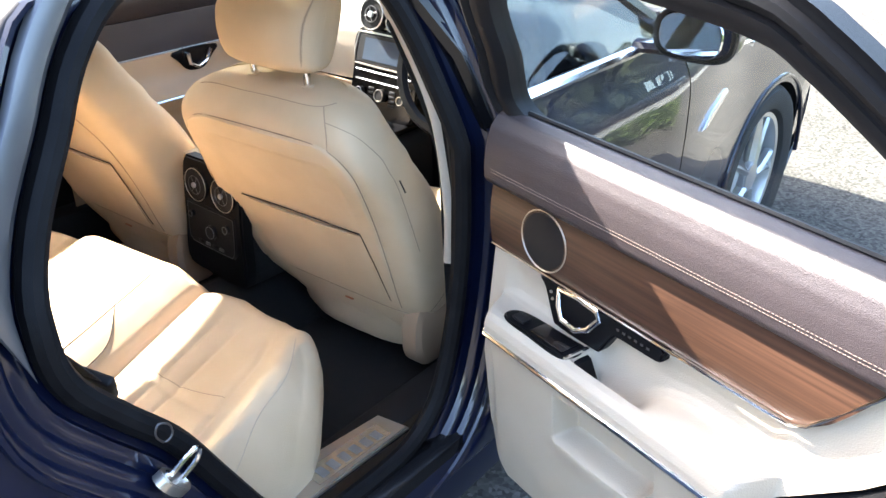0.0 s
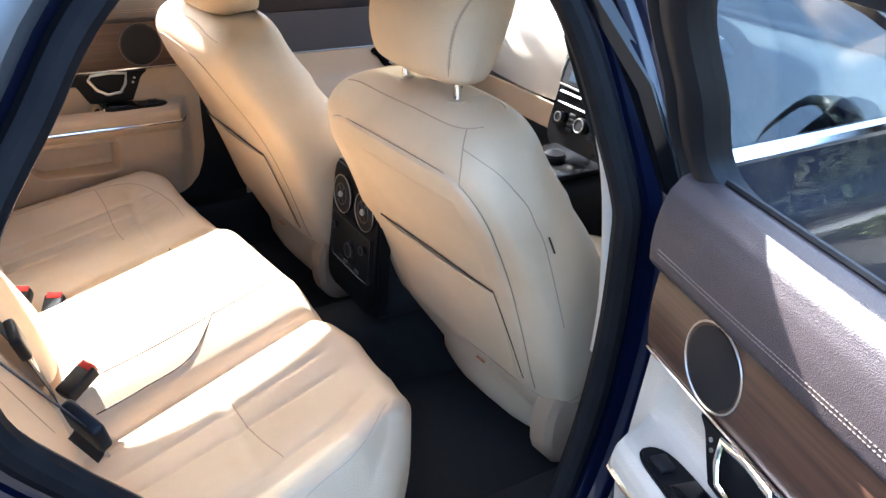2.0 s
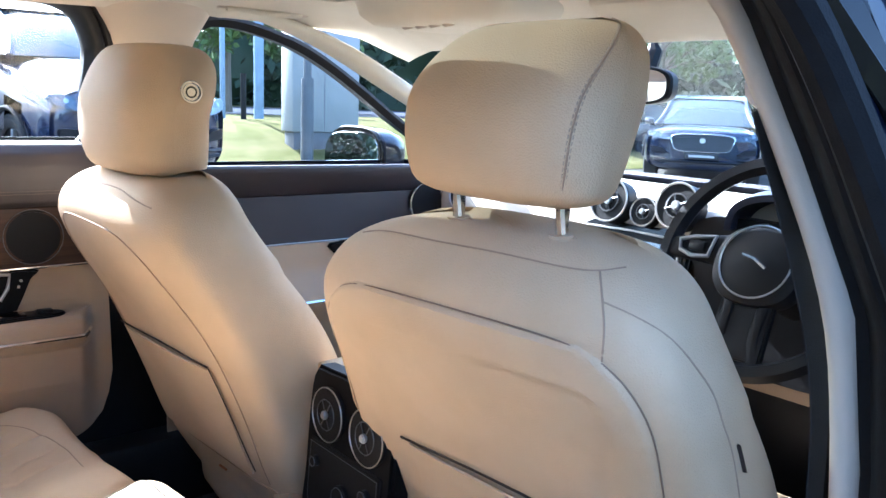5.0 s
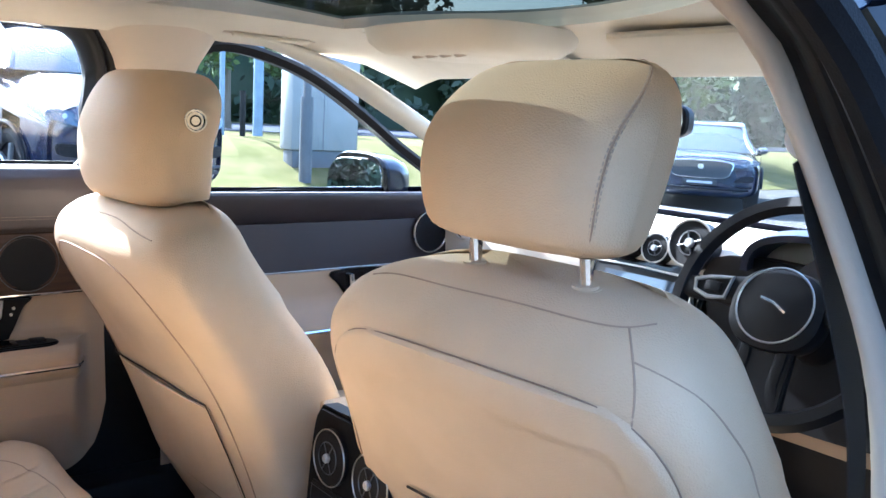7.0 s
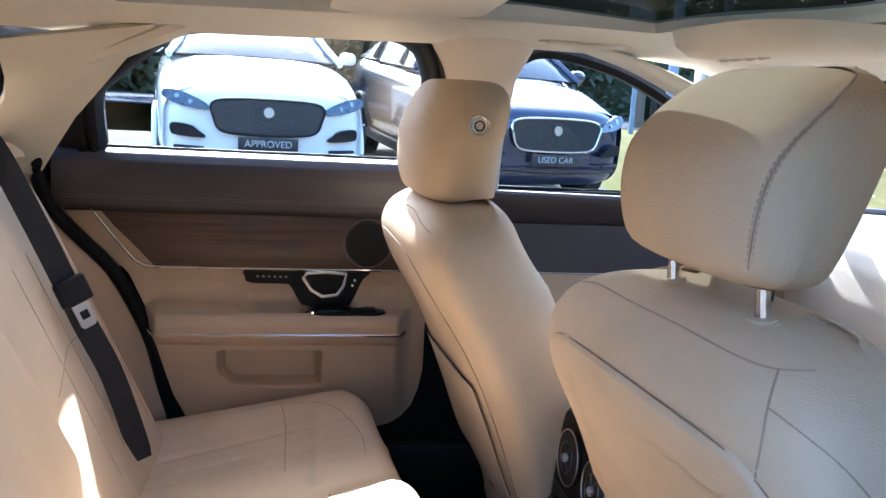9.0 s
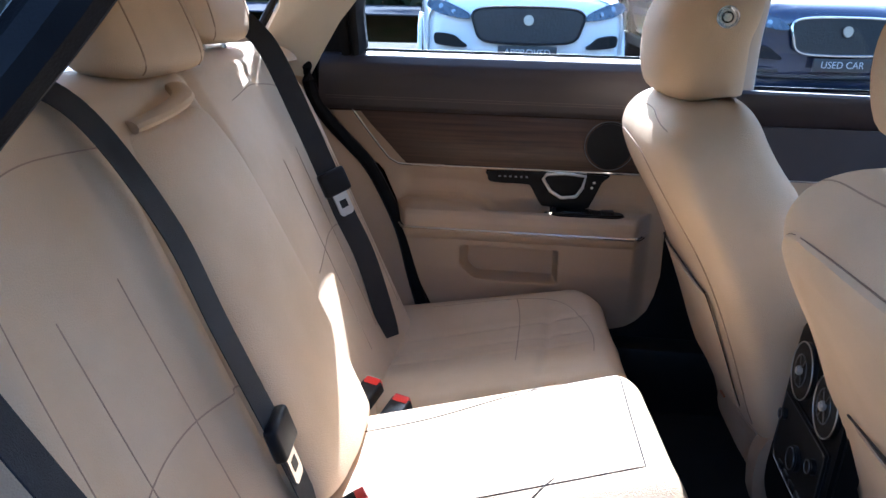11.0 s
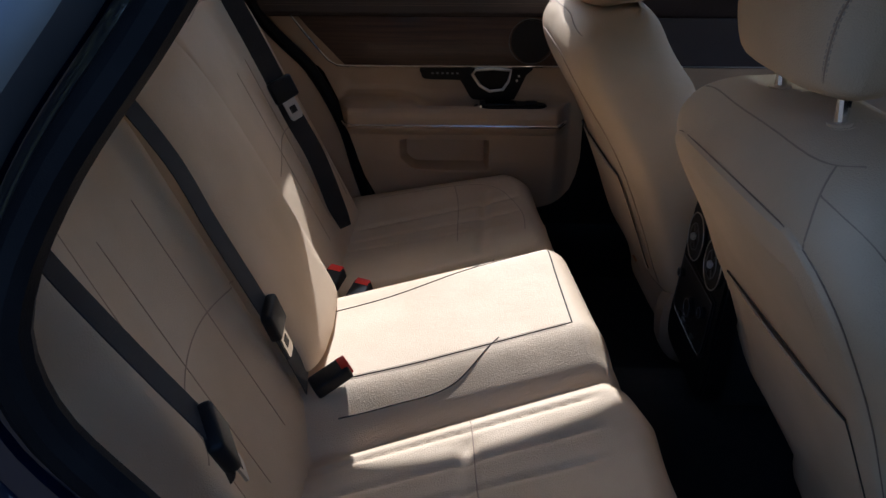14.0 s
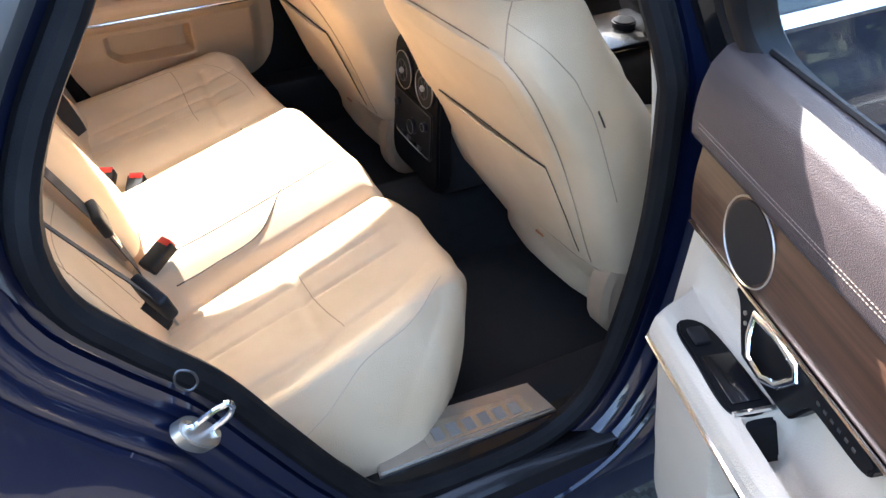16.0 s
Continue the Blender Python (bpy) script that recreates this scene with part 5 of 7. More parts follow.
    put("bright_line", tube([Vector((X - 0.0135, y, z)) for y, z in ((0.012, 0.836), (-0.2, 0.835), (-0.4, 0.834), (-0.57, 0.834), (-0.606, 0.836), (-0.628, 0.848), (-0.655, 0.88), (-0.69, 0.925), (-0.716, 0.96))], 0.0028, 6), CHROME, "thin bright line under the veneer")
    put("dark_gap", tube([Vector((X - 0.008, y, 0.957)) for y in (0.015, -0.2, -0.5, -0.77)], 0.004, 6), GROOVE)
    # loudspeaker
    put("speaker_grille", disc((X - 0.01, -0.125, 0.898), (1, 0, 0), 0.054, 0.012, 40, 0.004), SATIN, "round black loudspeaker grille")
    put("speaker_ring", ring_of((X - 0.016, -0.125, 0.898), (1, 0, 0), 0.055, 0.0014 if not closed else 0.0009, 44), STEEL if not closed else DIM_STEEL, "thin chrome ring")
    # handle pod
    pod = prism(outline([(-0.125, 0.832), (-0.135, 0.81), (-0.158, 0.758), (-0.172, 0.749), (-0.26, 0.75), (-0.275, 0.76), (-0.296, 0.795), (-0.31, 0.80), (-0.385, 0.802), (-0.396, 0.815), (-0.39, 0.832), (-0.26, 0.833)], 80), lambda a, b, e: Vector((X - e, a, b)), -0.03, 0.014, 0.004)
    hp = put("handle_pod", pod, POD, "black handle surround")
    put("pull_handle", tube([Vector((X - e, a, b)) for a, b, e in ((-0.172, 0.826, 0.016), (-0.178, 0.8, 0.022), (-0.192, 0.78, 0.026), (-0.225, 0.776, 0.026), (-0.25, 0.79, 0.024), (-0.268, 0.816, 0.018), (-0.26, 0.827, 0.016), (-0.215, 0.83, 0.014))], 0.0055 if not closed else 0.0038, 8, closed=True, flat=0.7, up=(1, 0, 0)), CHROME if not closed else STEEL, "chrome pull handle", hp)
    for k in range(6):
        put("letter_bar", box(X - 0.0147, X - 0.0135, -0.371 + 0.0125 * k, -0.3655 + 0.0125 * k, 0.8155, 0.8195), DIM_STEEL, "", hp)
    for z in (0.8, 0.812):
        put("lock_button", disc((X - 0.014, -0.152 - (0.812 - z) * 0.4, z), (1, 0, 0), 0.003, 0.004, 10), STEEL, "", hp)
    # armrest switch panel
    sw = prism(outline([(-0.082, 0.694), (-0.088, 0.715), (-0.12, 0.728), (-0.22, 0.735), (-0.245, 0.734), (-0.243, 0.684), (-0.15, 0.681), (-0.1, 0.682)], 44), lambda a, b, e: Vector((b, a, e)), 0.735, 0.75, 0.003)
    swp = put("switch_panel", sw, POD, "black window switch panel")
    put("window_switch", box(0.69, 0.712, -0.135, -0.105, 0.75, 0.757, 0.003), SATIN, "", swp)
    put("ashtray_lid", box(0.688, 0.726, -0.235, -0.155, 0.75, 0.753, 0.0012), BLACK, "", swp)
    put("switch_edge", tube([Vector((x, -0.247, 0.7485)) for x in (0.684, 0.71, 0.736)], 0.0035, 6), CHROME, "", swp)
    put("panel_end", prism([(-0.247, 0.744), (-0.262, 0.738), (-0.284, 0.7), (-0.247, 0.7)], lambda a, b, e: Vector((e, a, b)), 0.69, 0.734, 0.003), POD, "", swp)
    # bright strip on the armrest's face, map pocket below
    put("armrest_strip", tube([Vector((X - lining_point(9.0 / 23, y)[0] - 0.001, y, 0.703)) for y in [-0.032 - 0.562 * i / 60 for i in range(61)]], 0.0046, 8), CHROME, "chrome strip along the armrest")
    put("strip_shadow_gap", tube([Vector((X - lining_point(7.6 / 23, y)[0] - 0.0, y, 0.6945)) for y in [-0.032 - 0.562 * i / 60 for i in range(61)]], 0.0022, 6), GROOVE)
    # glass, inner frame and outer skin
    win = [(-0.035, 1.075), (-0.022, 1.2), (-0.03, 1.29), (-0.09, 1.345), (-0.3, 1.352), (-0.5, 1.335), (-0.565, 1.305), (-0.67, 1.222), (-0.69, 1.195), (-0.692, 1.105), (-0.675, 1.076), (-0.4, 1.07)]
    loop = outline(win, 90)

    def wx(b):
        return 0.775 - 0.46 * (b - 1.07)

    g = put("window_glass", prism(outline(win, 40), lambda a, b, e: Vector((wx(b) + e, a, b)), 0.012, 0.016), PANE)
    g.visible_shadow = False
    fr = [[Vector((wx(b) + e, a, b)) for a, b in grow(loop, w)] for w, e in ((-0.006, 0.02), (-0.008, -0.004), (0.004, -0.026 if closed else -0.016), (0.014, -0.03 if closed else -0.02), (0.022, -0.028 if closed else -0.018), (0.026, -0.022 if closed else -0.008), (0.03, -0.028 if closed else -0.016), (0.04, -0.03 if closed else -0.022), (0.049, -0.028 if closed else -0.018), (0.052, -0.014 if closed else -0.004), (0.06, -0.012 if closed else -0.002), (0.066, -0.004), (0.06, 0.04), (0.02, 0.046), (-0.004, 0.034), (-0.006, 0.02))]
    put("window_frame", skin(fr, caps=False), SATIN, "black window frame")
    put("glass_strip", tube([Vector((wx(1.07) - 0.002, y, 1.089)) for y in (-0.03, -0.2, -0.45, -0.69)], 0.0045, 6), SATIN, "black strip at the foot of the glass")
    qt = prism([(-0.692, 1.05), (-0.692, 1.21), (-0.6, 1.295), (-0.56, 1.335), (-0.6, 1.34), (-0.8, 1.16), (-0.86, 1.05), (-0.86, 1.03)], lambda a, b, e: Vector((wx(b) + e, a, b)), -0.014, 0.01)
    put("quarter_trim", qt, SATIN, "black triangular trim")
    skin_out = sheet(lambda u, v: Vector((0.862 - 0.03 * (2 * v - 1) ** 2 - 0.02 * max(0.0, v - 0.85) / 0.15 - 0.02 * (1 - soft_step(0.0, 0.05, u)), cell(0.31 + 0.76 * v, u) + 0.004, 0.29 + 0.775 * v)), 40, 20, 0.004)
    put("outer_skin", skin_out, PAINT, "dark blue outer skin")
    edge = []
    for z in [0.3 + 0.76 * i / 20 for i in range(21)]:
        y1 = lerp_list(z, front) + 0.003
        edge.append([Vector((0.748, y1, z)), Vector((0.77, y1 + 0.006, z)), Vector((0.83, y1 + 0.006, z)), Vector((0.852, y1, z))])
    put("front_edge", skin(edge, closed=False), PAINT)
    edge = []
    for z in [0.3 + 0.76 * i / 30 for i in range(31)]:
        y0 = lerp_list(z, rear) - 0.003
        edge.append([Vector((0.748, y0, z)), Vector((0.765, y0 - 0.025, z)), Vector((0.82, y0 - 0.03, z)), Vector((0.855, y0, z))])
    put("rear_edge", skin(edge, closed=False), BLACK, "black sealed rear edge with latch")
    put("door_gasket", tube([Vector((0.757, lerp_list(z, rear) - 0.02, z)) for z in [0.4 + 0.66 * i / 30 for i in range(31)]], 0.01, 8), RUBBER)
    put("bottom_edge", box(0.75, 0.855, -0.33, -0.08, 0.292, 0.334, 0.01), PAINT)
    return d


SHUT_LEFT = Matrix.Diagonal((-1, 1, 1, 1))
HINGE = Matrix.Translation((0.712, 0.171, 0)) @ Matrix.Rotation(radians(74.9), 4, "Z") @ Matrix.Translation((-0.712, -0.171, 0))
rear_door("open rear door lined in ivory leather and walnut", HINGE, False)
rear_door("closed rear door with cream lining and brown pad", SHUT_LEFT, True)


def left_front_door():
    d = thing("front_door", "closed front passenger door with brown pad and cream lining", "car door", at=(-0.75, 0.6, 0.4))
    X = -0.75

    def put(name, bm, mat, lab=""):
        return inside(part(name, bm, mat, None, lab), d)

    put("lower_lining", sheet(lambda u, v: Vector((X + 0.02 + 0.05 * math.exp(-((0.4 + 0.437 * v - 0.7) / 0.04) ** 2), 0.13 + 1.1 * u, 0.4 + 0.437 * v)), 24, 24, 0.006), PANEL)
    put("veneer_panel", sheet(lambda u, v: Vector((X + 0.008, 0.13 + 1.1 * u, 0.84 + 0.115 * v)), 8, 4, 0.006), BROWN, "dark brown veneer panel")
    put("upper_pad", sheet(lambda u, v: Vector((X + 0.004 + 0.045 * math.sin(min(3.14 * v * 0.62, 3.14)) ** 0.8 - 0.08 * max(0.0, v - 0.72), 0.13 + 1.15 * u, 0.952 + (0.082 - 0.012 * u) * min(v / 0.8, 1.0) ** 0.85)), 24, 16, 0.006), BROWN, "dark leather upper pad")
    put("bright_line", tube([Vector((X + 0.014, y, 0.838)) for y in (0.13, 0.5, 1.2)], 0.0016, 6), STEEL)
    put("armrest_strip", tube([Vector((X + 0.075, y, 0.7)) for y in (0.42, 0.6, 0.8)], 0.004, 6), CHROME)
    put("speaker_grille", disc((X + 0.018, 0.86, 0.92), (1, 0, 0), 0.055, 0.012, 36, 0.004), SATIN, "round black loudspeaker grille")
    put("speaker_ring", ring_of((X + 0.025, 0.86, 0.92), (1, 0, 0), 0.056, 0.0026, 40), CHROME, "thin chrome ring")
    put("handle_pod", prism(outline([(0.55, 0.834), (0.57, 0.80), (0.6, 0.768), (0.66, 0.765), (0.7, 0.8), (0.72, 0.834)], 30), lambda a, b, e: Vector((X + e, a, b)), -0.01, 0.035, 0.004), BLACK, "black handle surround")
    put("pull_handle", tube([Vector((X + 0.042, a, b)) for a, b in ((0.6, 0.826), (0.605, 0.79), (0.635, 0.775), (0.67, 0.79), (0.69, 0.826))], 0.0065, 8), CHROME, "chrome pull handle")

    def wx(b):
        return -0.775 + 0.46 * (b - 1.06)

    win = outline([(0.155, 1.035), (0.15, 1.2), (0.17, 1.3), (0.23, 1.335), (0.36, 1.318), (0.5, 1.27), (0.72, 1.155), (0.94, 1.018), (0.5, 1.024)], 70)
    g = put("window_glass", prism(win[::2], lambda a, b, e: Vector((wx(b) - e, a, b)), 0.012, 0.016), PANE)
    g.visible_shadow = False
    put("window_frame", skin([[Vector((wx(b) - e, a, b)) for a, b in grow(win, w)] for w, e in ((-0.004, 0.02), (-0.006, 0.004), (0.008, -0.002), (0.016, 0.004), (0.016, 0.04), (-0.004, 0.036), (-0.004, 0.02))], caps=False), SATIN, "black window frame")
    return d


left_front_door()


# ---- centre console ----
console = thing("centre_console", "black and cream centre console with rear air vents", "console", at=(0, 0.5, 0.4))
# the body takes the carpet's black so that it sinks into the footwell's shade
inside(part("body", skin([[Vector((w * c, y, 0.42 + h * (0.5 + 0.5 * s))) for c, s in (sq(6.2832 * k / 32, 0.4) for k in range(32))] for y, w, h in ((0.155, 0.11, 0.33), (0.17, 0.115, 0.34), (0.5, 0.13, 0.34), (0.62, 0.13, 0.26), (0.85, 0.14, 0.27))]), CARPET, None, "console sides blackened to stand in for shade"), console)
inside(part("armrest_lid", skin([[Vector((w * c, y, 0.745 + 0.025 * s)) for c, s in (sq(6.2832 * k / 28, 0.5) for k in range(28))] for y, w in ((0.15, 0.1), (0.16, 0.12), (0.3, 0.125), (0.46, 0.12), (0.48, 0.1))]), LEATHER, None, "cream leather armrest lid"), console)
tiltm = Matrix.Translation((0.022, 0.135, 0.605)) @ Matrix.Rotation(radians(-4), 4, "X")
fascia = inside(part("rear_fascia", prism(outline([(-0.11, 0.15), (-0.118, 0.0), (-0.115, -0.13), (0.0, -0.14), (0.115, -0.13), (0.118, 0.0), (0.11, 0.15), (0.06, 0.168), (-0.06, 0.168)], 50), lambda a, b, e: Vector((a, -e, b)), -0.02, 0.012, 0.006), POD, None, "black rear console panel", tiltm), console)


def under(o, p):
    o.parent = p
    return o


for vx in (-0.05, 0.058):
    v = inside(part("air_vent", disc((vx, -0.014, 0.1), (0, 1, 0), 0.043, 0.012, 40, 0.003), SATIN, None, "round air vent", tiltm), console)
    under(part("vent_ring", ring_of((vx, -0.02, 0.1), (0, 1, 0), 0.0425, 0.0011, 44), STEEL, None, "thin silver ring", tiltm), v)
    under(part("inner_ring", ring_of((vx, -0.022, 0.1), (0, 1, 0), 0.024, 0.0009, 36), DIM_STEEL, None, "", tiltm), v)
    under(part("vent_hub", disc((vx, -0.024, 0.1), (0, 1, 0), 0.007, 0.008, 16, 0.002), ALLOY, None, "", tiltm), v)
    for a in (0.5, 2.6):
        under(part("vane", tube([Vector((vx + 0.024 * f * math.sin(a), -0.022, 0.1 + 0.024 * f * math.cos(a))) for f in (-1, 0, 1)], 0.001, 6), DIM_STEEL, None, "", tiltm), v)
PANEL_EDGE = outline([(-0.085, 0.05), (-0.094, 0.046), (-0.098, 0.036), (-0.098, -0.045), (-0.09, -0.06), (-0.07, -0.068), (0.07, -0.068), (0.09, -0.06), (0.098, -0.045), (0.098, 0.036), (0.094, 0.046), (0.085, 0.05)], 60)
ctl = inside(part("climate_panel", prism([(q[0], q[1]) for q in PANEL_EDGE], lambda a, b, e: Vector((a, -e, b)), 0.01, 0.018, 0.003), SATIN, None, "black climate control panel", tiltm), console)
under(part("panel_line", tube([Vector((a, -0.018, b)) for a, b in grow(PANEL_EDGE, -0.006)], 0.0008, 5, closed=True, up=(0, 1, 0)), DIM_STEEL, None, "", tiltm), ctl)
for kx, kz, kr in ((-0.07, 0.018, 0.009), (0.008, -0.012, 0.019), (0.07, 0.014, 0.011)):
    kb = under(part("knob", disc((kx, -0.022, kz), (0, 1, 0), kr, 0.012, 26, 0.003), SATIN, None, "", tiltm), ctl)
    under(part("knob_ring", ring_of((kx, -0.028, kz), (0, 1, 0), kr * 0.85, 0.001, 26), DIM_STEEL, None, "", tiltm), ctl)
for k in range(4):
    under(part("button", box(-0.052 + 0.028 * k, -0.034 + 0.028 * k, -0.021, -0.017, -0.056, -0.048, 0.001), DIM_STEEL if k % 2 else SATIN, None, "", tiltm), ctl)
inside(part("selector_plate", box(-0.1, 0.1, 0.55, 0.84, 0.685, 0.705, 0.006), BLACK, None, "gloss black selector plate"), console)
inside(part("gear_selector", disc((0.0, 0.7, 0.712), (0, 0, 1), 0.03, 0.02, 30, 0.004), SATIN, None, "black rotary gear selector"), console)

# ---- dashboard ----
dash = thing("dashboard", "pale leather dashboard with round vents and screen", "dashboard", at=(0, 1.1, 0.6))
PROF = [(1.46, 0.985), (1.3, 1.0), (1.1, 1.01), (0.97, 1.012), (0.9, 1.0), (0.865, 0.97), (0.855, 0.93), (0.86, 0.86), (0.875, 0.8), (0.885, 0.76)]


def dash_x(u):
    return -0.72 + 1.44 * u


inside(part("upper_dash", sheet(lambda u, v: (lambda q: Vector((dash_x(u), q[0] + 0.05 * abs(2 * u - 1) ** 3, q[1] + 0.035 * math.exp(-((dash_x(u) + 0.0) / 0.2) ** 2) * math.exp(-((q[0] - 0.9) / 0.12) ** 2) + 0.06 * math.exp(-((dash_x(u) - 0.36) / 0.13) ** 2) * math.exp(-((q[0] - 0.95) / 0.1) ** 2))))((lerp_list(v, [(i / 9, p[0]) for i, p in enumerate(PROF)]), lerp_list(v, [(i / 9, p[1]) for i, p in enumerate(PROF)]))), 60, 40, 0.008), DASH_TOP), dash)
inside(part("lower_dash", sheet(lambda u, v: Vector((dash_x(u), 0.885 + 0.01 * v, 0.76 - 0.08 * v)), 20, 4, 0.008), PANEL, None, "tan lower dashboard"), dash)
inside(part("knee_panel", sheet(lambda u, v: Vector((dash_x(u), 0.897 + 0.1 * v * v, 0.68 - 0.3 * v)), 20, 8, 0.008), SATIN, None, "black knee panel"), dash)
inside(part("screen_shelf", sheet(lambda u, v: Vector((-0.7 + 1.4 * u, 1.46 - 0.07 * v, 0.99 + 0.028 * v)), 20, 4, 0.01), NAVY_LEATHER, None, "dark strip at the foot of the windscreen"), dash)


def dash_vent(x, y, z, r, clock=False):
    ax = (0.05, -1, 0.25)
    v = inside(part("clock" if clock else "air_vent", disc((x, y, z), ax, r, 0.04, 40, 0.004), SATIN, None, "small analogue clock" if clock else "round air vent"), dash)
    d = Vector(ax).normalized()
    under(part("vent_ring", ring_of(Vector((x, y, z)) + d * 0.022, ax, r * 0.97, r * 0.05, 40), STEEL, None, "silver ring"), v)
    under(part("inner_ring", ring_of(Vector((x, y, z)) + d * 0.022, ax, r * 0.5, r * 0.035, 32), DIM_STEEL), v)
    under(part("vent_hub", disc(Vector((x, y, z)) + d * 0.024, ax, r * 0.2, 0.01, 18, 0.002), ALLOY), v)
    for a in (0.4, 1.97):
        q = Vector((0, 0, 1)).rotation_difference(d)
        under(part("hand" if clock else "vane", tube([Vector((x, y, z)) + d * 0.024 + q @ Vector((r * 0.52 * f * math.cos(a), r * 0.52 * f * math.sin(a), 0)) for f in (-1, 0, 1)], r * 0.035, 5), DIM_STEEL), v)


dash_vent(-0.075, 0.845, 1.0, 0.046)
dash_vent(0.006, 0.855, 0.985, 0.03, True)
dash_vent(0.09, 0.845, 1.008, 0.046)
dash_vent(-0.63, 0.92, 0.95, 0.046)
dash_vent(0.62, 0.92, 0.97, 0.046)
stack = Matrix.Translation((-0.02, 0.825, 0.83)) @ Matrix.Rotation(radians(-14), 4, "X")
inside(part("centre_fascia", prism(outline([(-0.13, 0.12), (-0.135, 0.0), (-0.12, -0.13), (0.0, -0.15), (0.12, -0.13), (0.135, 0.0), (0.13, 0.12), (0.0, 0.13)], 50), lambda a, b, e: Vector((a, -e, b)), -0.06, 0.01, 0.006), BLACK, None, "gloss black centre stack", stack), dash)
scr = inside(part("screen_frame", prism([(-0.122, 0.022), (0.122, 0.022), (0.115, 0.112), (-0.115, 0.112)], lambda a, b, e: Vector((a, -e, b)), 0.01, 0.018, 0.004), SATIN, None, "", stack), dash)
under(part("screen", prism([(-0.09, 0.034), (0.09, 0.034), (0.086, 0.1), (-0.086, 0.1)], lambda a, b, e: Vector((a, -e, b)), 0.018, 0.0195), SCREEN, None, "dark touch screen", stack), scr)
under(part("screen_edge", tube([Vector((a, -0.018, b)) for a, b in ((-0.122, 0.02), (-0.125, 0.06), (-0.116, 0.114), (0.0, 0.117), (0.116, 0.114), (0.125, 0.06), (0.122, 0.02), (0.0, 0.018))], 0.0028, 6, closed=True, up=(0, 1, 0)), STEEL, None, "", stack), scr)
for z, r in ((0.002, 0.006), (-0.026, 0.005)):
    inside(part("bright_bar", tube([Vector((a, -0.012, z)) for a in (-0.112, 0.0, 0.112)], r, 8, flat=0.6), SATIN_METAL, None, "", stack), dash)
for kx, kr in ((-0.085, 0.014), (0.0, 0.02), (0.085, 0.014)):
    dial = inside(part("dial", disc((kx, -0.016, -0.062), (0, 1, 0), kr, 0.018, 28, 0.003), SATIN, None, "black dial with a silver ring", stack), dash)
    under(part("dial_ring", ring_of((kx, -0.0255, -0.062), (0, 1, 0), kr * 0.88, 0.0016, 28), STEEL, None, "", stack), dial)
for k in range(4):
    for sx in (-1, 1):
        inside(part("switch", box(sx * 0.043 - 0.012, sx * 0.043 + 0.012, -0.014, -0.01, -0.09 + 0.013 * k, -0.081 + 0.013 * k, 0.002), SATIN, None, "", stack), dash)
hood = skin([[Vector((0.36 + w * c, y, 0.985 + h * s)) for c, s in (sq(3.1416 * k / 24, 0.7) for k in range(25))] for y, w, h in ((0.8, 0.15, 0.075), (0.84, 0.16, 0.082), (0.95, 0.155, 0.07))], closed=False)
bmesh.ops.solidify(hood, geom=hood.faces[:], thickness=0.012)
inside(part("instrument_hood", hood, NAVY_LEATHER, None, "dark hood over the instruments"), dash)
inside(part("instrument_surround", prism(outline([(0.13, 0.99), (0.14, 0.86), (0.16, 0.74), (0.4, 0.72), (0.6, 0.76), (0.64, 0.9), (0.6, 0.98), (0.36, 1.0)], 40), lambda a, b, e: Vector((a, e, b)), 0.84, 0.88, 0.008), SATIN, None, "black panel round the instruments"), dash)
inside(part("instrument_glass", disc((0.36, 0.835, 0.955), (0, -1, 0.2), 0.075, 0.01, 36), SCREEN), dash)

# ---- steering wheel ----
sw = thing("steering_wheel", "black leather steering wheel with silver spoke switches", "steering wheel", at=(0.335, 0.72, 0.95))
swm = Matrix.Translation((0.335, 0.715, 0.95)) @ Matrix.Rotation(radians(66), 4, "X")
inside(part("rim", ring_of((0, 0, 0), (0, 0, 1), 0.178, 0.0165, 60), SATIN, None, "black leather rim", swm), sw)
inside(part("hub", skin([[Vector((a * c, a * 0.88 * s - 0.005, z)) for c, s in (sq(6.2832 * k / 36, 0.8) for k in range(36))] for z, a in ((-0.05, 0.05), (-0.03, 0.07), (0.0, 0.078), (0.015, 0.074), (0.022, 0.06))]), SATIN, None, "", swm), sw)
inside(part("hub_ring", ring_of((0, 0, 0.0225), (0, 0, 1), 0.061, 0.0018, 40), ALLOY, None, "", swm), sw)
inside(part("lower_panel", prism([(-0.045, -0.05), (-0.05, -0.16), (0.05, -0.16), (0.045, -0.05)], lambda a, b, e: Vector((a, b, e)), -0.006, 0.006, 0.003), SATIN, None, "", swm), sw)
inside(part("emblem", tube([Vector((-0.022, 0.008, 0.025)), Vector((0.0, 0.003, 0.026)), Vector((0.022, -0.01, 0.025))], 0.0035, 6), CHROME, None, "small chrome emblem", swm), sw)
for sx in (-1, 1):
    spoke = skin([[Vector((sx * (0.06 + 0.115 * f), 0.015 - 0.01 * f + 0.028 * (1 - 0.35 * f) * s, 0.012 * c)) for c, s in (sq(6.2832 * k / 16, 0.7) for k in range(16))] for f in (0, 0.3, 0.7, 1.0)])
    sp = inside(part("spoke", spoke, SATIN, None, "", swm), sw)
    under(part("switch_bezel", tube([Vector((sx * a, b, 0.014)) for a, b in ((0.085, 0.032), (0.125, 0.026), (0.15, 0.018), (0.145, 0.0), (0.12, -0.008), (0.09, -0.004))], 0.004, 6, closed=True), ALLOY, None, "silver switch surround", swm), sp)
    under(part("switch_pad", box(min(sx * 0.1, sx * 0.13), max(sx * 0.1, sx * 0.13), 0.002, 0.02, 0.01, 0.017, 0.003), SATIN, None, "", swm), sp)
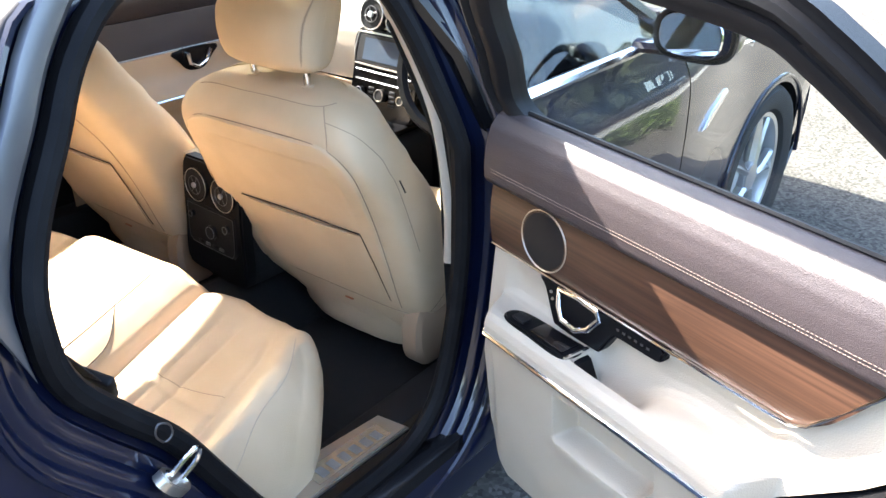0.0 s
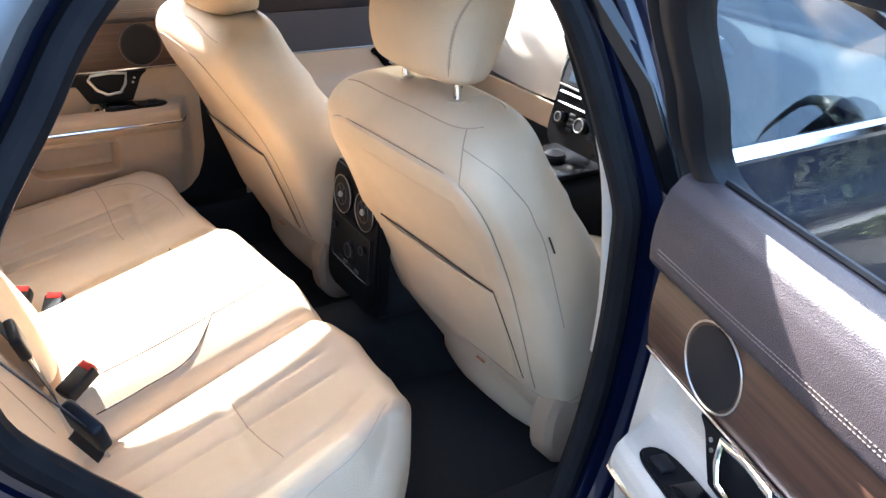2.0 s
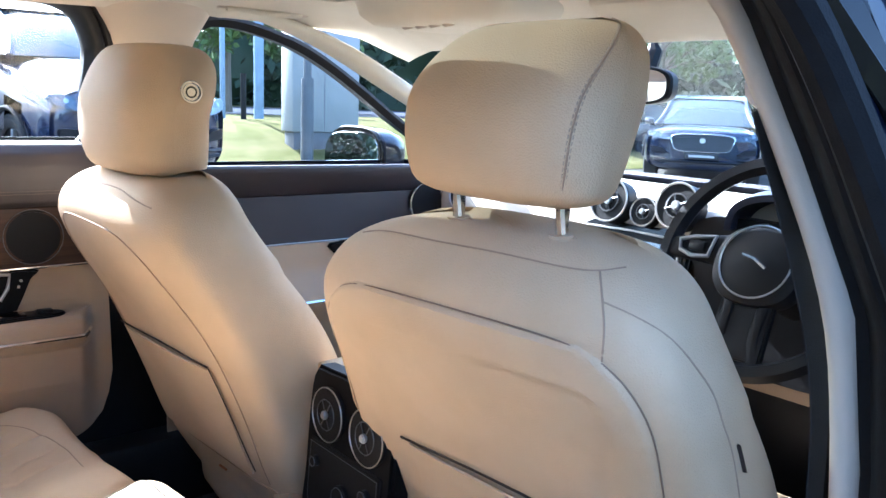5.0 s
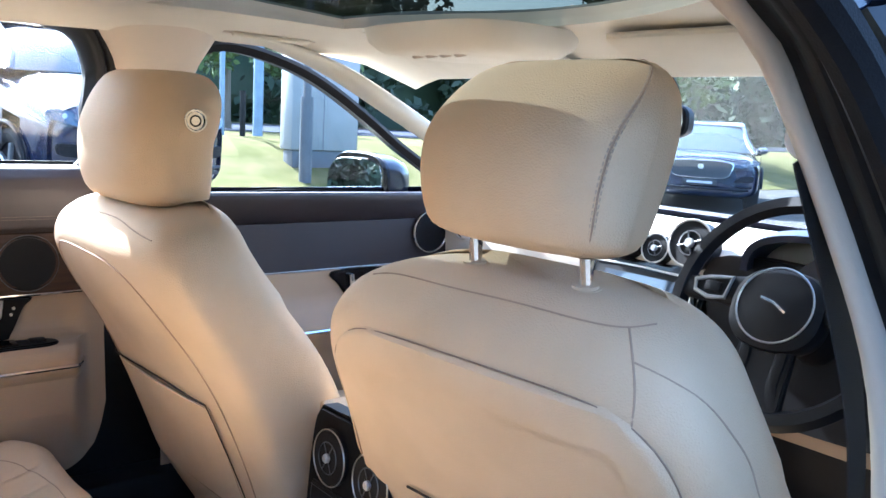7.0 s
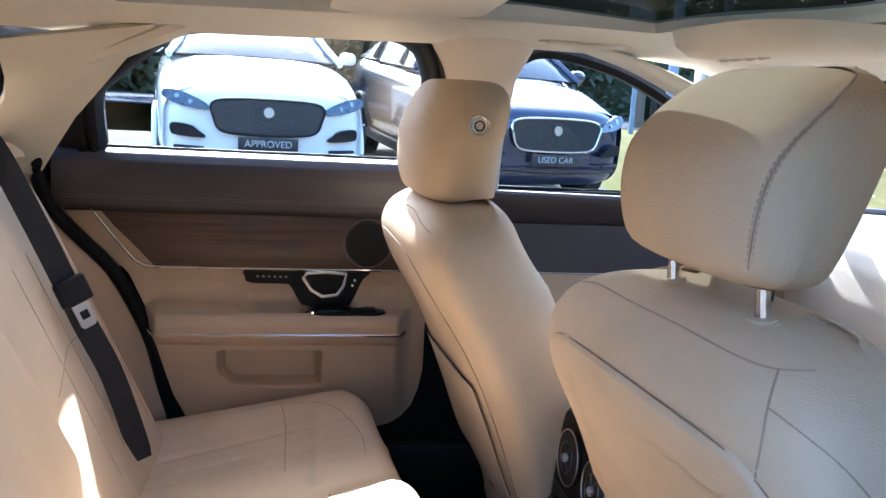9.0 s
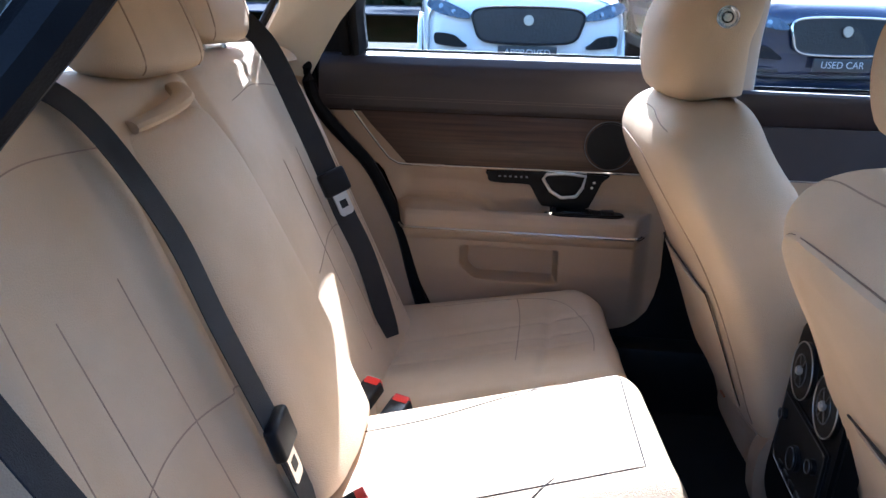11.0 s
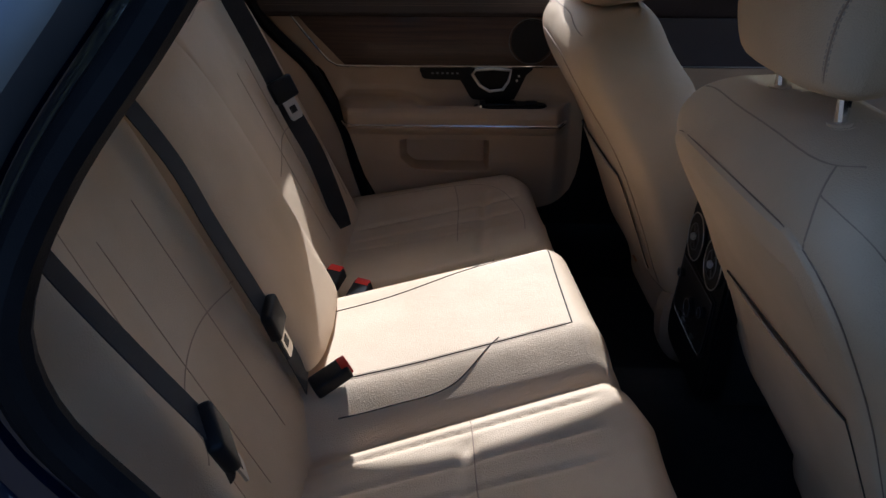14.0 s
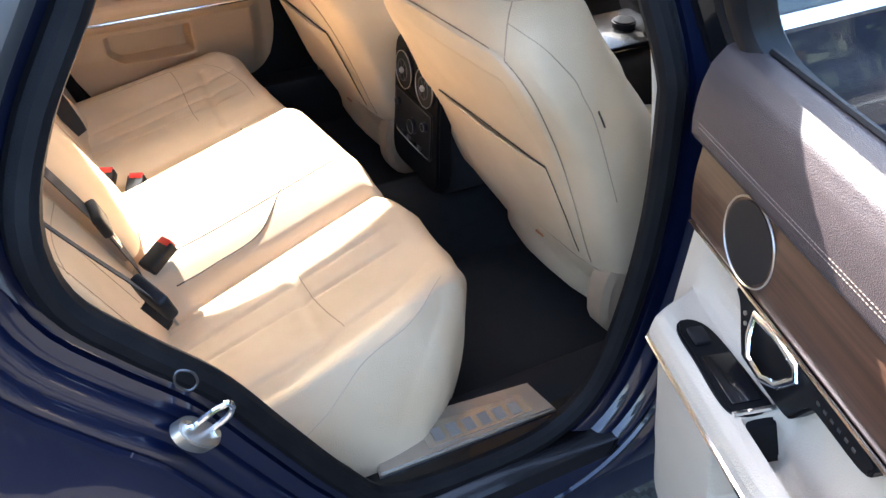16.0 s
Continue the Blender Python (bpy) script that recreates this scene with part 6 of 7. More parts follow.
for sx in (-1, 1):
    inside(part("lower_spoke", tube([Vector((sx * 0.03, -0.06, 0.005)), Vector((sx * 0.028, -0.12, 0.004)), Vector((sx * 0.04, -0.172, 0))], 0.011, 8, flat=0.5), SATIN, None, "", swm), sw)
inside(part("column", tube([Vector((0, 0, -0.04)), Vector((0, 0, -0.2))], 0.05, 14), SATIN, None, "", swm), sw)

# ---- overhead: console, visors, mirror, grab handle ----
oc = thing("overhead_console", "cream overhead console with reading lamp buttons", "overhead console", at=(-0.2, 0.5, 1.36))
inside(part("housing", skin([[Vector((-0.2 + w * c, 0.5 + 0.75 * w * s, z)) for c, s in (sq(6.2832 * k / 32, 0.6) for k in range(32))] for z, w in ((1.375, 0.2), (1.35, 0.19), (1.333, 0.165), (1.328, 0.12))]), HEADLINING), oc)
for k in range(4):
    inside(part("lamp_button", disc((-0.27 + 0.04 * k, 0.44, 1.331), (0, 0.3, -1), 0.013, 0.01, 20, 0.002), TRIM), oc)
for sx in (-1, 1):
    vz = thing("sun_visor", "folded cream cloth sun visor under the roof", "sun visor", "sun visors", at=(sx * 0.3, 0.64, 1.33))
    inside(part("flap", skin([[Vector((sx * (0.08 + 0.44 * f), 0.62 + 0.075 * c, 1.337 - 0.025 * c + 0.009 * s)) for c, s in (sq(6.2832 * k / 20, 0.5) for k in range(20))] for f in (0, 0.03, 0.97, 1.0)]), HEADLINING), vz)
    inside(part("hinge_rod", tube([Vector((sx * 0.06, 0.69, 1.325)), Vector((sx * 0.53, 0.69, 1.325))], 0.006, 8), TRIM), vz)
im = thing("rear_view_mirror", "black rear-view mirror hanging from the windscreen", "mirror", at=(0.06, 0.74, 1.27))
inside(part("housing", skin([[Vector((0.02 + 0.1 * f * c, 0.72 + d + 0.022 * c, 1.235 + 0.036 * f * s)) for c, s in (sq(6.2832 * k / 32, 0.6) for k in range(32))] for d, f in ((-0.008, 0.97), (-0.003, 1.0), (0.02, 0.95), (0.035, 0.6))]), SATIN), im)
inside(part("mirror_glass", skin([[Vector((0.02 + 0.092 * c, 0.711 + d + 0.0205 * c, 1.235 + 0.031 * s)) for c, s in (sq(6.2832 * k / 32, 0.6) for k in range(32))] for d in (0.0, -0.002)]), MIRROR, None, "mirror glass"), im)
inside(part("stem", tube([Vector((0.055, 0.745, 1.25)), Vector((0.055, 0.765, 1.3)), Vector((0.055, 0.76, 1.345))], 0.016, 8), SATIN), im)
for sx, gy in ((-1, -0.42), (-1, 0.28)):
    gh = thing("grab_handle", "folded cream grab handle above the window", "grab handle", "grab handles", at=(sx * 0.55, gy, 1.37))
    inside(part("bar", tube([Vector((sx * 0.555, gy - 0.09, 1.372)), Vector((sx * 0.54, gy - 0.08, 1.357)), Vector((sx * 0.535, gy, 1.352)), Vector((sx * 0.54, gy + 0.08, 1.357)), Vector((sx * 0.555, gy + 0.09, 1.372))], 0.0065, 8), HEADLINING), gh)
    for e in (-0.088, 0.088):
        inside(part("mount", box(sx * 0.55 - 0.012, sx * 0.55 + 0.012, gy + e - 0.012, gy + e + 0.012, 1.355, 1.385, 0.004), TRIM), gh)
belt_b = thing("front_seat_belt", "dark front seat belt hanging on the centre pillar", "seat belt", at=(0.66, 0.22, 1.2))
inside(part("strap", strap([Vector((0.606, 0.19, 1.2)), Vector((0.645, 0.275, 0.95)), Vector((0.65, 0.3, 0.7)), Vector((0.65, 0.32, 0.45))], 0.046, (1, 0.1, 0)), BELT), belt_b)
inside(part("anchor", disc((0.612, 0.184, 1.215), (0.5, -1.0, 0.2), 0.02, 0.02, 24, 0.006), TRIM, None, "cream belt anchor cover"), belt_b)


# ---- surroundings: parked cars, street furniture, trees ----
WHITE_PAINT = material("white car paint", (0.86, 0.86, 0.85), 0.25, coat=1.0, second=(0.83, 0.83, 0.82), scale=1)
NAVY_PAINT = material("deep blue car paint", (0.012, 0.022, 0.055), 0.22, metal=0.3, coat=1.0, second=(0.014, 0.026, 0.065), scale=1)
GREY_PAINT = material("dark grey car paint", (0.045, 0.05, 0.06), 0.25, metal=0.4, coat=1.0, second=(0.05, 0.055, 0.065), scale=1)
DARK_GLASS = material("car window glass", (0.03, 0.045, 0.055), 0.14, coat=0.3, second=(0.035, 0.05, 0.06))
LAMP_GLASS = material("headlamp glass", (0.1, 0.12, 0.14), 0.2, metal=0.6, coat=0.7, second=(0.04, 0.052, 0.068), scale=22)
LENS = material("headlamp lens", (0.3, 0.33, 0.36), 0.1, metal=0.7, coat=1.0)
PLATE = material("dark plate", (0.02, 0.022, 0.024), 0.4)
LETTER = material("silver lettering", (0.5, 0.5, 0.5), 0.4)
MESH = material("black grille mesh", (0.03, 0.03, 0.032), 0.35, metal=0.5, bump=1.0, grain=40, tex="CELLS")


def parked_car(label, paint, m, words="", tall=1.0, lift=0.0):
    """A car whose nose is at its origin and looks along +x: shell, cabin, lamps, grille, plate, mirrors, wheels."""
    c = thing("parked_car", label, "car", "parked cars")
    c.matrix_world = m

    def rise(x):
        """How much higher a tall car's bonnet and waist run."""
        return lift * soft_step(-0.05, -1.15, x)

    def put(name, bm, mat, lab="", up=None):
        for v in bm.verts:
            v.co.z *= tall
        return under(part(name, bm, mat, None, lab), up or c)

    st = [(0.0, 0.36, 0.8, 0.62), (-0.05, 0.29, 0.9, 0.78), (-0.14, 0.26, 0.965, 0.87), (-0.32, 0.25, 0.995, 0.925), (-0.7, 0.25, 1.02, 0.955), (-1.2, 0.25, 1.045, 0.965), (-2.4, 0.25, 1.1, 0.97), (-3.8, 0.26, 1.12, 0.955), (-4.4, 0.3, 1.08, 0.9), (-4.62, 0.4, 0.95, 0.76)]
    rings = []
    for x, z0, z1, w in dense(st, 34):
        ring = []
        z1 += rise(x)
        for k in range(40):
            a, b = sq(6.2832 * k / 40 + 0.0785, 0.42)
            crown = 0.03 * (1 - abs(a)) if b > 0 else 0
            ring.append(Vector((x - 0.1 * abs(a) ** 4 * (1 if x > -0.2 else 0), w * a * (1 - 0.05 * max(b, 0) ** 3), (z0 + z1) / 2 + (z1 - z0) / 2 * b + crown)))
        rings.append(ring)
    shell = skin(rings)
    for ay in (-0.86, -3.72):
        bmesh.ops.delete(shell, geom=[f for f in shell.faces if abs(f.calc_center_median().y) > 0.8 and math.hypot(f.calc_center_median().x - ay, f.calc_center_median().z - 0.37) < 0.36], context="FACES")
    put("body", shell, paint)
    cab = [(-1.1, 1.06, 0.86, 0.84), (-1.3, 1.2, 0.87, 0.74), (-1.55, 1.37, 0.88, 0.68), (-1.85, 1.54, 0.88, 0.635), (-2.1, 1.6, 0.88, 0.62), (-2.7, 1.635, 0.88, 0.61), (-3.4, 1.6, 0.87, 0.6), (-3.95, 1.48, 0.85, 0.58), (-4.3, 1.25, 0.82, 0.6), (-4.45, 1.08, 0.78, 0.7)]
    sill_z = 1.05 + lift
    cab = [(x, zt + lift * (1 - 0.7 * soft_step(1.1, 1.6, zt)), wb, wt) for x, zt, wb, wt in cab]
    put("windows", skin([[Vector((x, -wb, sill_z)), Vector((x, -(wb * 0.55 + wt * 0.45), sill_z + (zt - sill_z) * 0.5)), Vector((x, -wt, zt - 0.03)), Vector((x, -wt * 0.7, zt)), Vector((x, 0, zt + 0.01)), Vector((x, wt * 0.7, zt)), Vector((x, wt, zt - 0.03)), Vector((x, wb * 0.55 + wt * 0.45, sill_z + (zt - sill_z) * 0.5)), Vector((x, wb, sill_z))] for x, zt, wb, wt in cab]), DARK_GLASS, "dark windows")
    put("roof", skin([[Vector((x, y * wt, zt + 0.012 + 0.012 * (1 - abs(y) ** 2))) for y in (-1.0, -0.8, -0.4, 0, 0.4, 0.8, 1.0)] for x, zt, wb, wt in cab[3:8]], closed=False), paint)
    for sy in (-1, 1):
        put("screen_pillar", tube([Vector((x, sy * (wt + 0.005), zt - 0.02)) for x, zt, wb, wt in cab[:5]], 0.035, 8), paint)
        put("roof_rail", tube([Vector((x, sy * (wt + 0.01), zt - 0.01)) for x, zt, wb, wt in cab[3:9]], 0.03, 8), paint)
        for px in (-2.35, -3.45):
            put("door_pillar", tube([Vector((px - 0.1 * f, sy * (0.885 - 0.265 * f), 1.07 + lift + (0.52 - 0.7 * lift) * f)) for f in (0, 0.5, 1)], 0.035, 6), SATIN)
        put("door_line", tube([Vector((-1.5, sy * 0.975, z)) for z in (0.4, 0.7, 1.0)], 0.006, 5), SATIN)
        put("sill_moulding", box(-3.3, -1.25, min(sy * 0.93, sy * 0.985), max(sy * 0.93, sy * 0.985), 0.26, 0.38, 0.02), SATIN)
        mir = put("door_mirror", skin([[Vector((-1.42 + d, sy * (0.985 + 0.09 * f * a), 1.1 + lift + 0.065 * f * b)) for a, b in (sq(6.2832 * k / 20, 0.7) for k in range(20))] for d, f in ((-0.03, 0.9), (0.0, 1.0), (0.05, 0.9), (0.09, 0.4))]), paint)
        put("mirror_foot", tube([Vector((-1.42, sy * 0.86, 1.03 + lift)), Vector((-1.41, sy * 0.97, 1.05 + lift))], 0.03, 6), SATIN, "", mir)
        def lamp_x(a, b):
            return 0.024 - 0.19 * (abs(a) / 0.87) ** 3 - 0.55 * max(0.0, b - 0.82)

        hl = put("headlamp", prism(outline([(sy * 0.52, 0.8), (sy * 0.535, 0.85), (sy * 0.65, 0.905), (sy * 0.78, 0.945), (sy * 0.885, 0.94), (sy * 0.9, 0.885), (sy * 0.8, 0.835), (sy * 0.64, 0.805)], 40), lambda a, b, e: Vector((lamp_x(a, b) + e, a, b)), -0.05, 0.012, 0.004), LAMP_GLASS, "swept clear headlamp")
        for q, b, r in ((0.775, 0.893, 0.03), (0.665, 0.855, 0.022)):
            put("lamp_lens", disc((lamp_x(q, b) + 0.002, sy * q, b), (1, sy * 0.45, 0.4), r, 0.02, 20, 0.008), LENS, "", hl)
        put("lower_intake", prism(outline([(sy * 0.54, 0.56), (sy * 0.6, 0.615), (sy * 0.66, 0.655), (sy * 0.82, 0.665), (sy * 0.835, 0.6), (sy * 0.79, 0.565)], 30), lambda a, b, e: Vector((0.04 - 0.19 * (abs(a) / 0.87) ** 3 + e, a, b)), -0.05, 0.006, 0.003), SATIN, "black lower air intake")
        put("fog_bar", tube([Vector((0.05 - 0.19 * (q / 0.87) ** 3, sy * q, 0.47)) for q in (0.56, 0.68, 0.8)], 0.026, 6, flat=0.6), SATIN, "black lower intake slot")
    GRILLE = [(-0.49, 0.86), (-0.475, 0.74), (-0.42, 0.635), (-0.24, 0.605), (0.24, 0.605), (0.42, 0.635), (0.475, 0.74), (0.49, 0.86), (0.29, 0.905), (-0.29, 0.905)]
    g = put("grille", prism(outline(GRILLE, 60), lambda a, b, e: Vector((0.035 - 0.06 * abs(a) ** 2 - 0.25 * max(0, b - 0.78) + e, a, b)), -0.04, 0.0, 0.004), MESH, "black mesh grille")
    put("grille_surround", tube([Vector((0.037 - 0.06 * abs(a) ** 2 - 0.25 * max(0, b - 0.78), a, b)) for a, b in outline(GRILLE, 60)], 0.011, 6, closed=True, up=(1, 0, 0)), CHROME if paint is not WHITE_PAINT else SATIN, "", g)
    put("badge", disc((0.03, 0, 0.8), (1, 0, 0.1), 0.045, 0.02, 24, 0.004), STEEL, "round silver badge", g)
    pl = put("plate", box(0.03, 0.05, -0.265, 0.265, 0.47, 0.58, 0.004), PLATE, "dark dealer plate")
    if words:
        cu = bpy.data.curves.new("lettering", "FONT")
        cu.body, cu.size, cu.align_x, cu.align_y, cu.extrude = words, 0.085, "CENTER", "CENTER", 0.001
        cu.materials.append(LETTER)
        fo = new("lettering", cu)
        fo.parent = pl
        fo.matrix_local = Matrix.Translation((0.052, 0, 0.525 * tall)) @ Matrix.Rotation(radians(90), 4, "Z") @ Matrix.Rotation(radians(90), 4, "X")
    else:
        put("plate_marks", box(0.05, 0.052, -0.2, 0.2, 0.505, 0.545), LETTER, "", pl)
    put("bumper_blade", tube([Vector((0.05 - 0.19 * (abs(y) / 0.87) ** 3, y, 0.42)) for y in [-0.75 + 0.1 * k for k in range(16)]], 0.03, 8, flat=0.7), SATIN)
    for sy in (-1, 1):
        put("bonnet_crease", tube([Vector((x, sy * y, z)) for x, y, z in ((-0.14, 0.42, 0.968 + rise(-0.14)), (-0.5, 0.52, 1.01 + rise(-0.5)), (-1.05, 0.6, 1.04 + rise(-1.05)))], 0.008, 5), paint)
    for ax in (-0.86, -3.72):
        for sy in (-1, 1):
            prof = [(0.0, 0.245), (0.02, 0.27), (0.03, 0.33), (0.01, 0.37), (-0.18, 0.37), (-0.2, 0.3)]
            ty = skin([[Vector((ax + r * math.cos(a), sy * (0.93 + d), 0.37 / tall + r * math.sin(a) / tall)) for d, r in prof] for a in [6.2832 * i / 32 for i in range(33)]], closed=False)
            w = put("wheel", ty, TYRE)
            put("rim", disc((ax, sy * 0.9, 0.37 / tall), (0, 1, 0), 0.25, 0.02, 28), SATIN, "", w)
            for s in range(5):
                a = 6.2832 * s / 5
                put("spoke", tube([Vector((ax + r * math.cos(a + q), sy * 0.935, (0.37 + r * math.sin(a + q)) / tall)) for r, q in ((0.03, 0), (0.14, 0.05), (0.245, 0.12))], 0.03, 6, flat=0.5), ALLOY, "", w)
            put("arch_lip", tube([Vector((ax + 0.41 * math.cos(a), sy * 0.972, 0.37 / tall + 0.41 * math.sin(a))) for a in [0.1 + 2.95 * i / 20 for i in range(21)]], 0.022, 6), paint if paint is WHITE_PAINT else SATIN)
    return c


def facing(x, y, deg, z=0.0, s=1.0, pitch=0.0):
    return Matrix.Translation((x, y, z)) @ Matrix.Rotation(radians(deg), 4, "Z") @ Matrix.Rotation(radians(pitch), 4, "Y") @ Matrix.Scale(s, 4)


WHITE_SPOT = facing(-6.6, -0.5, 8, 0.165, 1.02, 3.0)
BLUE_SPOT = facing(-6.95, 2.35, 11, 0.1, 1.03, 4.5)
parked_car("white sport utility car with black grille, parked facing", WHITE_PAINT, WHITE_SPOT, "APPROVED", 1.02, 0.18)
parked_car("deep blue sport utility car on the asphalt", NAVY_PAINT, BLUE_SPOT, "USED CAR", 1.05, 0.15)
parked_car("blue saloon car parked nose-on beyond the bonnet", NAVY_PAINT, facing(-6.6, 11.2, -58), "", 0.92)
parked_car("dark grey saloon car parked side-on near the lawn", GREY_PAINT, facing(-13.9, 13.4, 222), "", 0.9)
parked_car("dark grey car parked behind the open door", GREY_PAINT, facing(5.5, 8.5, -100), "", 0.92)

for spot, y0, y1 in ((WHITE_SPOT, -2.0, 1.45), (BLUE_SPOT, -1.35, 1.6)):
    bay = part("parking_bay", box(-5.4, 0.35, y0, y1, -0.75, 0.0, 0.03), GROUND, None, "", spot)
    tagged(bay, "sloping raised asphalt parking bay with a kerb", "parking bay", kind="structure")
STONE = material("painted grey cabinet", (0.27, 0.27, 0.26), 0.7, second=(0.23, 0.23, 0.22), scale=2, bump=0.3, grain=60)
POLE = material("grey painted pole", (0.1, 0.105, 0.115), 0.5, bump=0.2, grain=80)
BLUE_POLE = material("blue-grey column", (0.2, 0.27, 0.36), 0.55)


def bank(x, y):
    """Height of the grass bank that rises away from the yard."""
    start = -9.4 - 9.0 * (1 - soft_step(3.7, 4.4, y))
    return 0.72 * soft_step(start, start - 3.6, x)


bm = sheet(lambda u, v: Vector((-9.3 - 46 * u, -60 + 160 * v, 0.012 + bank(-9.3 - 46 * u, -60 + 160 * v))), 60, 161)
lawn2 = part("grass_bank", bm, GRASS)
tagged(lawn2, "dry yellow-green grass bank rising from the yard", "lawn", kind="structure")
bm = sheet(lambda u, v: Vector((-17.0 - 11 * u, -60 + 160 * v, 0.745)), 3, 20, 0.03)
tagged(part("road", bm, ROAD), "blue-grey road along the top of the bank", "road", kind="structure")

cab = thing("utility_cabinet", "tall pale grey utility cabinet on the grass", "cabinet", at=(-11.4, 6.7, bank(-11.4, 6.7)))
inside(part("case", box(-11.4, -11.0, 6.12, 7.42, 0.62, 2.4, 0.02), STONE), cab)
inside(part("plinth", box(-11.36, -11.05, 6.17, 7.37, 0.2, 0.64, 0.01), POLE, None, "dark plinth"), cab)
inside(part("door_gap", box(-11.0, -10.995, 6.72, 6.73, 0.65, 2.35), POLE), cab)


def post(label, x, y, h, r, mat, wide=None, sign=False, cat="post"):
    z = bank(x, y)
    p = thing("post", label, cat, at=(x, y, z))
    inside(part("shaft", tube([Vector((x, y, z - 0.05)), Vector((x, y, z + h * 0.5)), Vector((x, y, z + h))], r, 12), mat), p)
    if wide:
        inside(part("base_case", tube([Vector((x, y, z - 0.05)), Vector((x, y, z + wide)), Vector((x, y, z + wide + 0.05))], r * 1.6, 12), mat), p)
    if sign:
        inside(part("sign_plate", box(x - 0.02, x + 0.02, y - 0.25, y + 0.25, z + h - 0.05, z + h + 0.2, 0.005), STONE), p)
    inside(part("cap", disc((x, y, z + h), (0, 0, 1), r * 1.15, 0.04, 14, 0.01), mat), p)
    return p


post("dark grey lamp post with a wider base, on grass", -10.4, 6.05, 5.5, 0.065, POLE, 1.3)
post("slim grey sign post on the grass bank", -14.0, 6.26, 2.2, 0.05, BLUE_POLE, None, True)
post("broad blue-grey column on the grass bank", -14.0, 7.02, 4.0, 0.1, BLUE_POLE)
post("short black bollard with a round head on grass", -13.6, 6.5, 0.85, 0.055, SATIN, None, False, "bollard")

# two leaf greens: sunlight is mixed into the brighter, shade into the darker
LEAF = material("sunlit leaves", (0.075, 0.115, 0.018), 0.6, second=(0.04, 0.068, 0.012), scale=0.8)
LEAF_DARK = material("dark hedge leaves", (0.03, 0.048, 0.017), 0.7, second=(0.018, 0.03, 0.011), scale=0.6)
BARK = material("grey bark", (0.14, 0.11, 0.08), 0.9, bump=1.0, grain=30)


def leaves(clumps, count, size, seed):
    """Many small leaf blades scattered through a list of clumps (x, y, z, radius)."""
    rnd = np.random.default_rng(seed)
    which = rnd.integers(0, len(clumps), count)
    base = np.array(clumps, float)[which]
    d = rnd.normal(size=(count, 3))
    d /= np.linalg.norm(d, axis=1)[:, None]
    at = base[:, :3] + d * (base[:, 3] * rnd.random(count) ** 0.4)[:, None] * np.array([1, 1, 0.8])
    a = rnd.normal(size=(count, 3))
    a /= np.linalg.norm(a, axis=1)[:, None]
    b = np.cross(a, rnd.normal(size=(count, 3)))
    b /= np.linalg.norm(b, axis=1)[:, None]
    s = size * (0.6 + 0.8 * rnd.random(count))[:, None]
    v = np.stack([at - a * s, at + b * s * 0.45, at + a * s, at - b * s * 0.45], 1).reshape(-1, 3)
    me = bpy.data.meshes.new("leaves")
    me.from_pydata(v.tolist(), [], [(4 * i, 4 * i + 1, 4 * i + 2, 4 * i + 3) for i in range(count)])
    return me


def tree(label, x, y, h, spread, seed, count=2600, size=0.13):
    rnd = random.Random(seed)
    z = bank(x, y)
    t = thing("tree", label, "tree", "trees", at=(x, y, z))
    rings = [[Vector((x + r * math.cos(a) + 0.1 * f, y + r * math.sin(a), z - 0.1 + h * 0.7 * f)) for a in [6.2832 * k / 10 for k in range(10)]] for f, r in ((0, 0.2), (0.1, 0.15), (0.5, 0.11), (1, 0.04))]
    trunk = skin(rings)
    clumps = []
    for k in range(11):
        a, f = rnd.uniform(0, 6.28), rnd.uniform(0.35, 0.95)
        p0 = Vector((x + 0.1 * f, y, z + h * 0.65 * f))
        p1 = p0 + Vector((math.cos(a), math.sin(a), rnd.uniform(0.2, 0.7))) * spread * rnd.uniform(0.5, 1.0)
        lim = tube([p0, p0.lerp(p1, 0.5) + Vector((0, 0, 0.15)), p1], 0.035, 6)
        me = bpy.data.meshes.new("limb")
        lim.to_mesh(me)
        lim.free()
        trunk.from_mesh(me)
        bpy.data.meshes.remove(me)
        clumps += [(*p1, rnd.uniform(0.5, 0.9)), (*p0.lerp(p1, 0.6), rnd.uniform(0.4, 0.7))]
    inside(part("trunk", trunk, BARK), t)
    me = leaves(clumps, count, size, seed)
    me.materials.append(LEAF)
    cr = new("crown", me)
    inside(cr, t)


rnd = random.Random(4)
clumps = []
for k in range(300):
    y = -45 + 130 * rnd.random()
    clumps.append((-29 - 5 * rnd.random(), y, 0.8 + 6.6 * rnd.random() * (0.7 + 0.3 * math.sin(y * 0.35)), 0.9 + 0.9 * rnd.random()))
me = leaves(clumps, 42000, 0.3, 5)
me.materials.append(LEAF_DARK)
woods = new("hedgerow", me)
tagged(woods, "tall dark green hedgerow beyond the road", "hedge", kind="stuff")
# a plain dark sheet behind the leaves stands in for the hedgerow's inner shade
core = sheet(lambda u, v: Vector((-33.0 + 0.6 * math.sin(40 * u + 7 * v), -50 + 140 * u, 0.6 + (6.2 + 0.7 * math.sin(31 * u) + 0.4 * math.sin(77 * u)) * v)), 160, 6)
tagged(part("hedge_shade_sheet", core, LEAF_DARK), "dark sheet standing in for shade inside the hedgerow", "hedge", kind="stuff")
